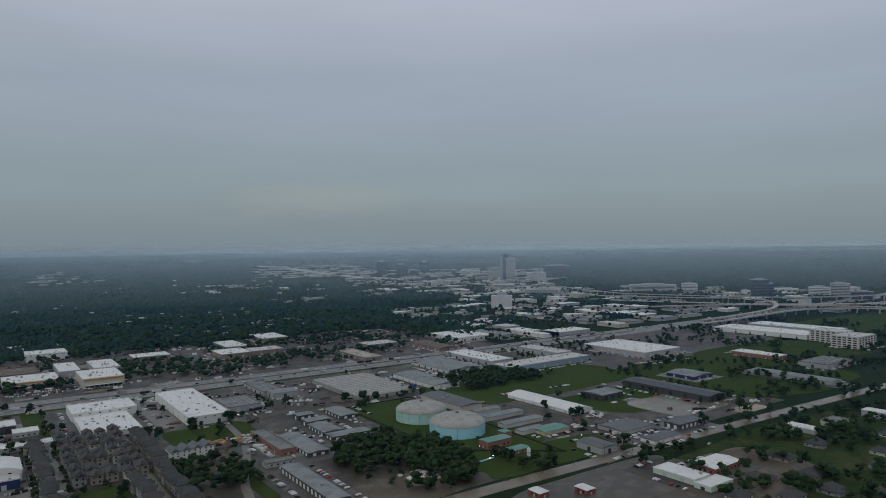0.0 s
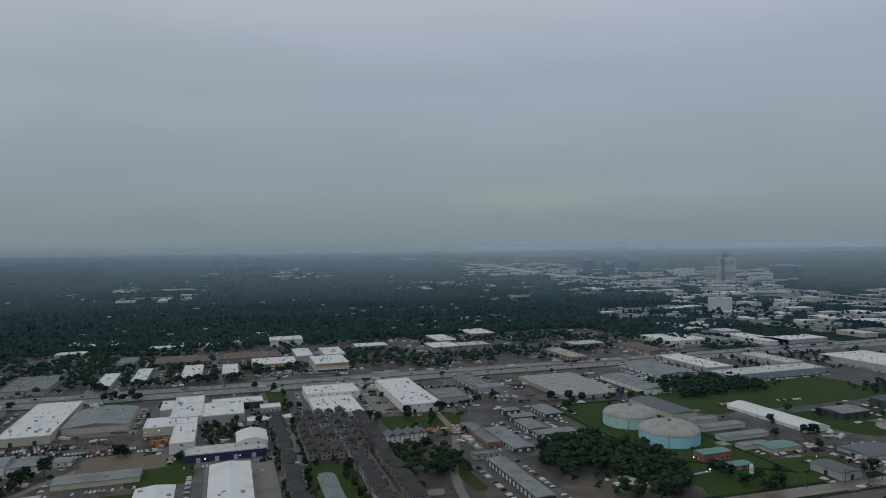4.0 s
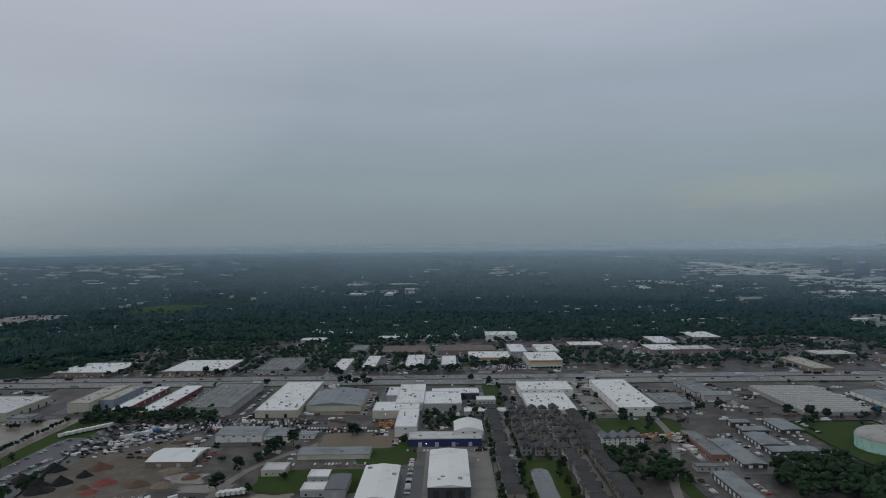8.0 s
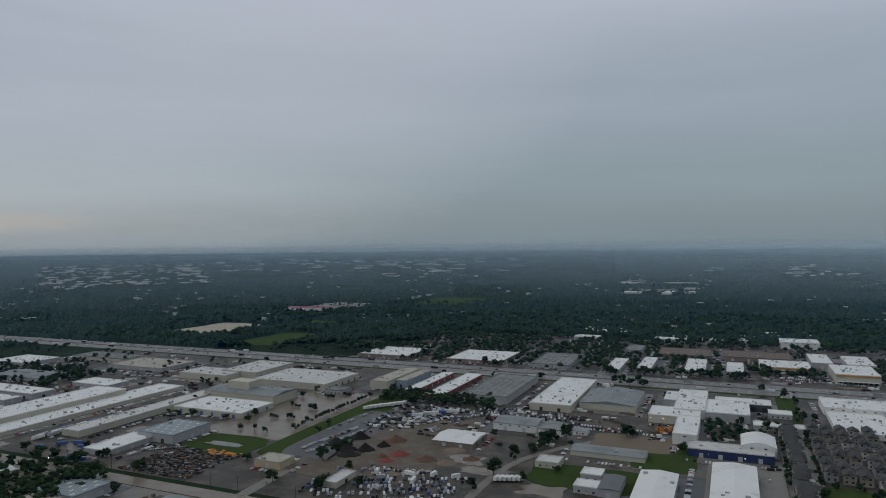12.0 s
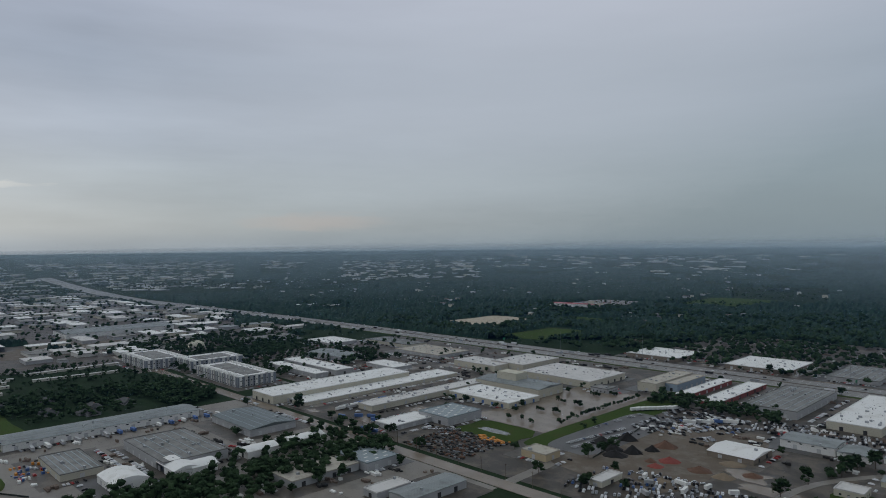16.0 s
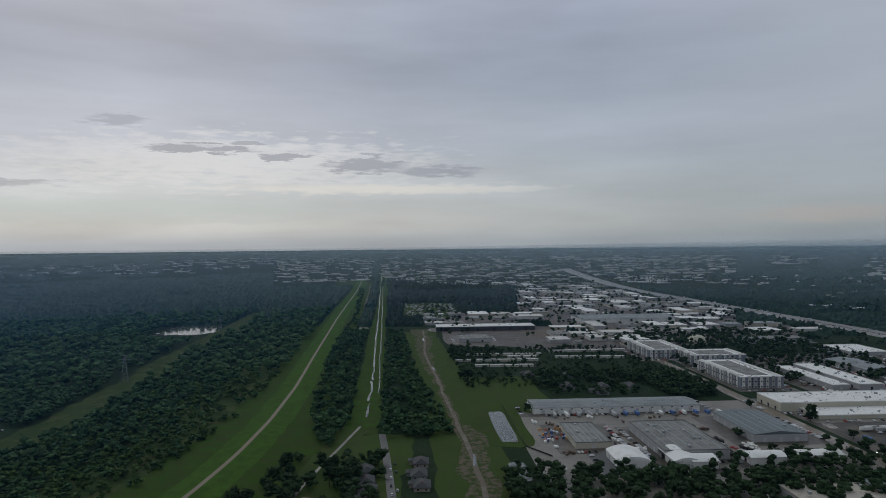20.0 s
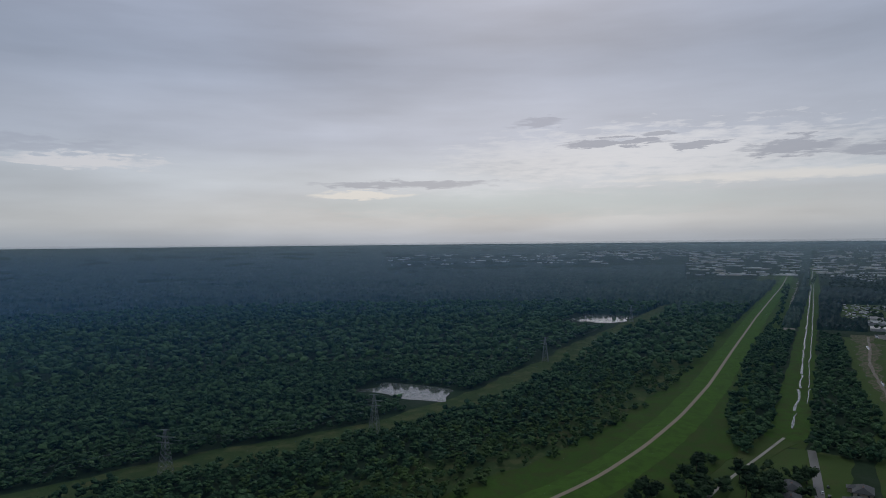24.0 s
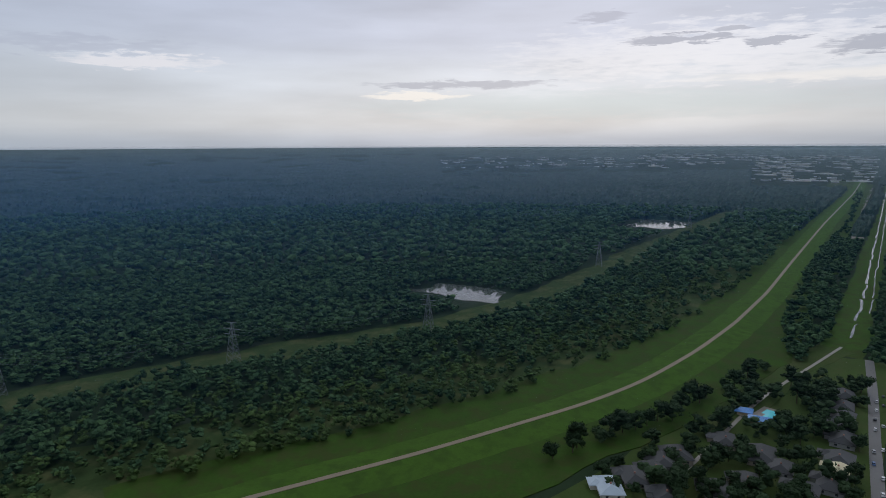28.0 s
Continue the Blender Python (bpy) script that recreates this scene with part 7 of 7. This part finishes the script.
def tower(x, y, w, h, look_, d=None, crown=False, ribs=0):
    d = d or w * 0.6
    a = -math.degrees(math.atan2(x, y))
    e = thing("tower_block", x, y, {"pale": "pale stone office tower in the distance", "dark": "dark glass office tower in the distance", "blue": "blue glass office tower in the distance",
                                    "white": "white office block in the distance"}[look_], "tower", "distant towers", yaw=a)
    part("wall", box(-w / 2, w / 2, -d / 2, d / 2, -4, h), TOWERMAT[look_], e)
    m = max(2, int(h / 5))
    for k in range(ribs):
        put("rib", shared_box("rib", w / ribs * 0.62, 2.4, h - 1, TOWERMAT[look_]), e, (k + 0.5) * w / ribs - w / 2, -d / 2 - 0.6, 0)
    for k in range(0 if ribs else m):
        put("window_band", shared_box("window_band", w * 0.92, 0.5, 1.8, GLASS), e, 0, -d / 2, 2 + k * (h - 3) / m)
    put("roof_plant", shared_box("roof_plant", w * 0.5, d * 0.5, 4, UNIT), e, 0, 0, h)
    if crown:
        put("shaft", shared_box("shaft", w * 0.2, 2.0, h, TOWERMAT["blue"]), e, -w * 0.23, -d / 2 - 0.4, 0, 0, "blue glass strip")
        put("crown", shared_box("crown", w * 0.36, d * 0.5, h * 0.24, TOWERMAT["blue"]), e, -w * 0.13, 0, h, 0, "blue glass crown")


tower(2114, 2428, 71, 100, "pale", 50, True)
tower(2096, 2510, 63, 54, "pale")
tower(2177, 2297, 90, 38, "white")
tower(2366, 2354, 128, 56, "dark")
tower(1769, 3036, 54, 71, "dark")
tower(1833, 2945, 56, 59, "blue")
tower(2004, 2985, 53, 58, "blue")
tower(1885, 2899, 46, 29, "dark")
tower(1278, 1497, 61, 37, "white", 30, ribs=9)
tower(1728, 1793, 124, 22, "pale")
tower(2140, 2753, 98, 23, "white")
tower(1701, 2406, 83, 25, "white")
tower(1812, 2108, 86, 22, "white")
tower(2712, 3743, 24, 46, "dark")
tower(2720, 3752, 14, 60, "dark")
tower(2606, 4004, 30, 34, "dark")
for k in range(11):
    a = radians(28.6 + k * 0.42)
    tower(4700 * math.sin(a), 4700 * math.cos(a), rng.uniform(18, 34), rng.uniform(20, 36), "dark")
for k in range(9):
    a = radians(14.4 + k * 0.42)
    tower(4720 * math.sin(a), 4720 * math.cos(a), rng.uniform(16, 30), rng.uniform(24, 44) * (1 - abs(k - 4) / 9), "dark")
for k in range(6):
    a = radians(33.6 + k * 0.55)
    tower(4690 * math.sin(a), 4690 * math.cos(a), rng.uniform(18, 34), rng.uniform(20, 34), "dark")
tower(2122, 1602, 170, 28, "pale", 40)
tower(2194, 1492, 56, 34, "white")
tower(2121, 1182, 52, 61, "dark")
tower(2190, 1180, 18, 44, "dark")
tower(2295, 1073, 62, 33, "white")
tower(2293, 1007, 56, 48, "pale")
tower(2294, 943, 62, 24, "dark")
tower(2417, 1245, 77, 14, "white")


def box_cloud(name, boxes, mat, label, category):
    """Many plain far boxes (x0, x1, y0, y1, z0, z1) in one mesh."""
    v = np.array([[(q[i], q[2 + j], q[4 + k]) for k in (0, 1) for j in (0, 1) for i in (0, 1)] for q in boxes]).reshape(-1, 3)
    f = np.array([(4, 5, 7, 6), (0, 1, 5, 4), (2, 6, 7, 3), (0, 4, 6, 2), (1, 3, 7, 5)])
    f = (np.arange(len(boxes))[:, None, None] * 8 + f[None]).reshape(-1, 4)
    tagged(new(name, from_arrays(name, v, f, mat)), label, category, kind="stuff")


def far_halls():
    """Distant halls with pale roofs on darker walls, street by street, and small houses among the trees."""
    r = random.Random(21)
    tops, sides = {k: [] for k in ("white", "offwhite", "grey", "bluegrey", "brown")}, {k: [] for k in ("offwhite", "grey", "beige")}

    def add(x, y, w, d, h, top, side):
        z = gz(x, y)
        sides[side].append((x - w / 2, x + w / 2, y - d / 2, y + d / 2, z - 3, z + h))
        tops[top].append((x - w / 2 - 0.4, x + w / 2 + 0.4, y - d / 2 - 0.4, y + d / 2 + 0.4, z + h, z + h + 0.7))

    for sx, sy, near, far in ((96, 60, 1200, 2300), (104, 66, 2300, 3000), (96, 40, 3000, 4600)):
        for gx in np.arange(-4500, 2900, sx):
            for gy in np.arange(-2600, 4500, sy):
                x, y = gx + r.uniform(-0.16, 0.16) * sx, gy + r.uniform(-0.2, 0.2) * sy
                if near >= 3000:
                    x, y = x + r.uniform(-0.5, 0.5) * sx, y + r.uniform(-0.5, 0.5) * sy
                dist = math.hypot(x, y)
                roll, pick = r.random(), r.random()
                if not near < dist < far or -1170 < x < -600:
                    continue
                if x < -450 and line_y(LEVEE_EDGE, x) - 25 < y < 20 and dist < 3150 or abs(y - line_y(FREEWAY, x)) < 60:
                    continue
                full, tall = district(x, y)
                if not full or roll > full * (1.05 + 1.1 * noise.noise((x * 0.0035, y * 0.0035, 2.0))) + 0.15 * (full > 0.4):
                    continue
                if not all(abs(x - p) > w / 2 + 45 or abs(y - q) > d / 2 + 32 for p, q, w, d in PLOTS):
                    continue
                tone = noise.noise((x * 0.004, y * 0.004, 8.0)) * 0.5 + pick
                top = "white" if tone < 0.34 else "offwhite" if tone < 0.58 else "grey" if tone < 0.9 else "bluegrey"
                w, d = sx * r.uniform(0.4, 0.93), sy * r.uniform(0.4, 0.85)
                if dist > 3000:
                    w, d = sx * r.uniform(0.15, 1.2), sy * r.uniform(0.15, 0.42)
                    if abs(x) > abs(y):
                        w, d = r.uniform(8, 18), r.uniform(10, 66)
                    h_far = r.uniform(2.6, 4.2)
                    top = top if r.random() < 0.25 else "white"
                elif r.random() < 0.35:
                    w, d = w * 0.55, min(d * 1.5, sy * 1.2)
                h = r.uniform(4.5, 6.5) if tall < 8 or r.random() < 0.7 else r.uniform(7, tall)
                if dist > 3000:
                    h = h_far if tall < 10 or r.random() < 0.6 else h
                add(x, y, w, d, h, top, r.choice(("offwhite", "grey", "beige")))
                if r.random() < 0.5:
                    add(x + sx * r.uniform(-0.4, 0.4), y + sy * 0.5, sx * r.uniform(0.1, 0.25), sy * 0.22, 4.0, r.choice(("white", "offwhite", "grey")), "grey")
    for _ in range(620):
        a, dist = radians(r.uniform(-62, 40)), 1 / r.uniform(1 / 3600, 1 / 1450)
        x, y = dist * math.sin(a), dist * math.cos(a)
        if y > 1340 and noise.noise((x * 0.003, y * 0.003, 1.0)) > 0.0:
            add(x, y, r.uniform(8, 18), r.uniform(7, 12), r.uniform(7, 10), r.choice(("grey", "brown", "offwhite")), r.choice(("beige", "grey")))
    for k, boxes in tops.items():
        box_cloud("far_roof", boxes, ROOF[k], ROOFWORD[k] + " roofs of distant halls and houses", "roofs")
    for k, boxes in sides.items():
        box_cloud("far_wall", boxes, WALL[k], WALLWORD[k] + " walls of distant halls and houses", "walls")
    spots, sizes = [], []
    for gx in np.arange(-3200, 2800, 29):
        for gy in np.arange(-300, 3000, 29):
            x, y = gx + r.uniform(-11, 11), gy + r.uniform(-11, 11)
            full = district(x, y)[0]
            if full and math.hypot(x, y) < 3300 and noise.noise((x * 0.014, y * 0.014, 5.0)) > -0.14 and abs(y - line_y(FREEWAY, x)) > 50:
                spots.append((x, y))
                sizes.append(r.uniform(0.5, 1.0))
    wood("street_trees", spots, sizes, ROUGH, CREST, "dark trees between the distant halls")


far_halls()
hall(-1178, 1640, 86, 34, 9, "redr", "white")
hall(-1120, 1660, 60, 26, 8, "redr", "white")


# ---- particular buildings and small details ----
def greenhouse(x, y, w, d, bays):
    e = thing("greenhouse", x, y, "wide greenhouse with many low dirty glazed ridges", "greenhouse")
    part("wall", box(-w / 2, w / 2, -d / 2, d / 2, -0.3, 4.2), WALL["glass"], e)
    step = d / bays
    me = mesh_of("roof_bay", arch_roof(w, step - 0.9, 4.2, 1.7), ROOF["glass"])
    for i in range(bays):
        put("roof_bay", me, e, 0, -d / 2 + (i + 0.5) * step, 0)
        put("ridge_bar", shared_box("ridge_bar", w, 0.7, 0.25, WALL["offwhite"]), e, 0, -d / 2 + (i + 0.5) * step, 6.0)
    for i in range(9):
        put("cross_bar", shared_box("cross_bar", 0.7, d, 0.25, WALL["offwhite"]), e, -w / 2 + (i + 0.5) * w / 9, 0, 5.2)
    for i in range(6):
        put("vent", shared_box("vent", 2.0, 2.0, 1.2, UNIT), e, -w * 0.4 + i * w * 0.16, rng.uniform(-0.4, 0.4) * d, 5.0)
    # Closed dark panels: the shade of open doorways is in their colour.
    facade(e, w, d, 4.2, "S", "roller_door", 3.6, 3.0, 0.0, 14.0, BAYSHADE, 0.12, 3.0)
    b = thing("silo_tower", x + w / 2 - 4, y - d / 2 - 4, "blue steel hopper tower beside the greenhouse", "tower")
    for sx in (-1.5, 1.5):
        for sy in (-1.5, 1.5):
            put("leg", shared_box("leg", 0.4, 0.4, 7.0, DOORB), b, sx, sy, -0.1)
    put("hopper", shared_box("hopper", 4.0, 4.0, 4.5, DOORB), b, 0, 0, 7.0)


greenhouse(412, 764, 78, 130, 14)


def gabled_row(x, y, n=4, w=9.4, d=17.0, h=8.4):
    e = thing("apartment_row", x, y, "white three-storey row with four stepped grey gables", "apartments")
    for i in range(n):
        px = (i - (n - 1) / 2) * w
        wl = put("unit_wall", mesh_of("unit_wall", box(-w / 2 + 0.05, w / 2 - 0.05, -d / 2, d / 2, -0.2, h), WALL["white"]), e, px, i * 0.8, 0)
        bm = bmesh.new()
        a, b = d / 2 + 0.4, w / 2
        lo = [bm.verts.new(p) for p in ((-b, -a, h), (b, -a, h), (b, a, h), (-b, a, h))]
        hi = [bm.verts.new(p) for p in ((-b * 0.1, -a, h + 3.2), (-b * 0.1, a, h + 3.2))]
        for f in ((lo[0], lo[1], hi[0]), (lo[2], lo[3], hi[1]), (lo[1], lo[2], hi[1], hi[0]), (lo[3], lo[0], hi[0], hi[1]), (lo[3], lo[2], lo[1], lo[0])):
            bm.faces.new(f)
        put("unit_roof", mesh_of("unit_roof", bm, ROOF["darkgrey"]), wl, 0, 0, 0)
        for z in (1.2, 4.0, 6.6):
            for sx in (-2.2, 1.8):
                put("window", shared_box("window", 1.3, 0.2, 1.3, GLASS), wl, sx, -d / 2, z)


gabled_row(156, 603)

e = thing("domed_hall", -1205, 525, "pale beige dome behind the apartments", "dome")
part("shell", lathe([(17 * math.cos(k * math.pi / 20), 12 * math.sin(k * math.pi / 20) - 0.2) for k in range(10)] + [(0.1, 12)], 36), WALL["beige"], e)
# A solid block whose dark colour imitates a shaded doorway.
put("door", shared_box("door", 4, 1.6, 4, BAYSHADE), e, 14, -9, 0, -30)

ORANGEBAND = material("orange_fascia", (0.50, 0.23, 0.05), 0.6, 0.15)
for x, y, w, d, h in ((67, 1076, 65, 61, 7.5), (146, 1027, 50, 75, 12.1)):
    b = thing("shop_front", x, y - d / 2 - 1.6, "orange fascia and dark shop windows under a canopy", "shop front", "shop fronts")
    put("fascia", shared_box("fascia", w * 0.94, 0.7, 1.5, ORANGEBAND), b, 0, 1.0, h - 1.7)
    put("canopy", shared_box("canopy", w * 0.9, 3.0, 0.4, WALL["white"]), b, 0, 0, 3.6)
    for i in range(8):
        put("post", shared_box("post", 0.35, 0.35, 3.8, STEEL), b, -w * 0.43 + i * w * 0.122, -1.2, -0.2)
        put("shop_window", shared_box("shop_window", w * 0.09, 0.25, 2.6, GLASS), b, -w * 0.40 + i * w * 0.114, 1.45, 0.4)


def fence(pts, label="low chain-link fence on steel posts", h=1.5):
    for (ax, ay), (bx, by) in zip(pts, pts[1:]):
        L = math.hypot(bx - ax, by - ay)
        n = max(2, int(L / 14))
        e = thing("fence", ax, ay, label, "fence", "fences", yaw=math.degrees(math.atan2(by - ay, bx - ax)))
        put("mesh_panel", shared_box("mesh_panel", L, 0.06, h - 0.2, FENCE), e, L / 2, 0, 0.1)
        for i in range(n + 1):
            put("post", shared_box("post", 0.16, 0.16, h + 0.3, STEEL), e, L * i / n, 0, -0.2)


FENCE = material("dark_green_fence_mesh", (0.018, 0.026, 0.020), 0.8, 0.2)
fence([(343, 676), (341, 556), (352, 470), (424, 412)])
fence([(343, 676), (430, 676), (428, 555), (422, 414)])
fence([(-745, 100), (-590, 100), (-560, 118)])
fence([(-345, 640), (-318, 480)])
fence([(46, 460), (46, 440)])
fence([(36, 470), (36, 735)], "tall dark fence behind the townhouses")

e = thing("water_softener", 390, 424, "white upright water vessel at the pumping station", "vessel")
part("vessel", lathe([(0.05, 0), (1.7, 0.2), (1.7, 6.0), (0.9, 7.0), (0.05, 7.2)], 16), WALL["white"], e)
part("ring", lathe([(1.75, 3.0), (1.95, 3.0), (1.95, 3.4), (1.75, 3.4)], 16), STEEL, e)

SIGN = material("green_highway_sign", (0.015, 0.20, 0.09), 0.5, 0.1)
for x, y in ((640, 882), (-240, 945), (-820, 948)):
    e = thing("highway_sign", x, y, "green highway sign on a steel mast beside the freeway", "sign", "highway signs")
    put("mast", shared_box("mast", 0.6, 0.6, 8.0, STEEL), e, 0, 0, -0.2)
    put("board", shared_box("board", 0.3, 7.0, 3.6, SIGN), e, -0.5, 0, 5.4)
    for k in range(2):
        put("text_bar", shared_box("text_bar", 0.08, 4.6 - k, 0.5, PAINT), e, -0.72, 0, 7.6 - k * 1.1)

for x, y, w, d in ((333, 352, 9, 12), (364, 336, 9, 12), (420, 205, 9, 12)):
    hall(x, y, w, d, 4.0, "white", "red", "gable", units=0, name="red_shed")

# wet lights seen at loading bays
LAMP = bpy.data.materials.new("lit_lamp")
LAMP.use_nodes = True
_p = LAMP.node_tree.nodes["Principled BSDF"]
_p.inputs["Emission Color"].default_value, _p.inputs["Emission Strength"].default_value = (1.0, 0.92, 0.75, 1), 6.0
for x, y, z in ((-66, 706, 5), (-78, 706, 5), (-534, 384, 5), (-520, 386, 5), (-20, 597, 5), (8, 597, 5), (366, 462, 4), (352, 430, 4), (358, 433, 4), (232, 706, 5), (452, 700, 4), (398, 560, 4),
                (462, 430, 4), (-1180, 500, 5), (-1150, 470, 5), (-620, 765, 6), (-640, 770, 6)):
    e = thing("wall_lamp", x, y, "small lit wall lamp on a bracket", "lamp", "wall lamps", z=z)
    put("bracket", shared_box("bracket", 0.2, 0.6, 0.2, STEEL), e, 0, 0.3, 0)
    put("bulb", shared_box("bulb", 0.55, 0.4, 0.4, LAMP), e, 0, 0, -0.1)
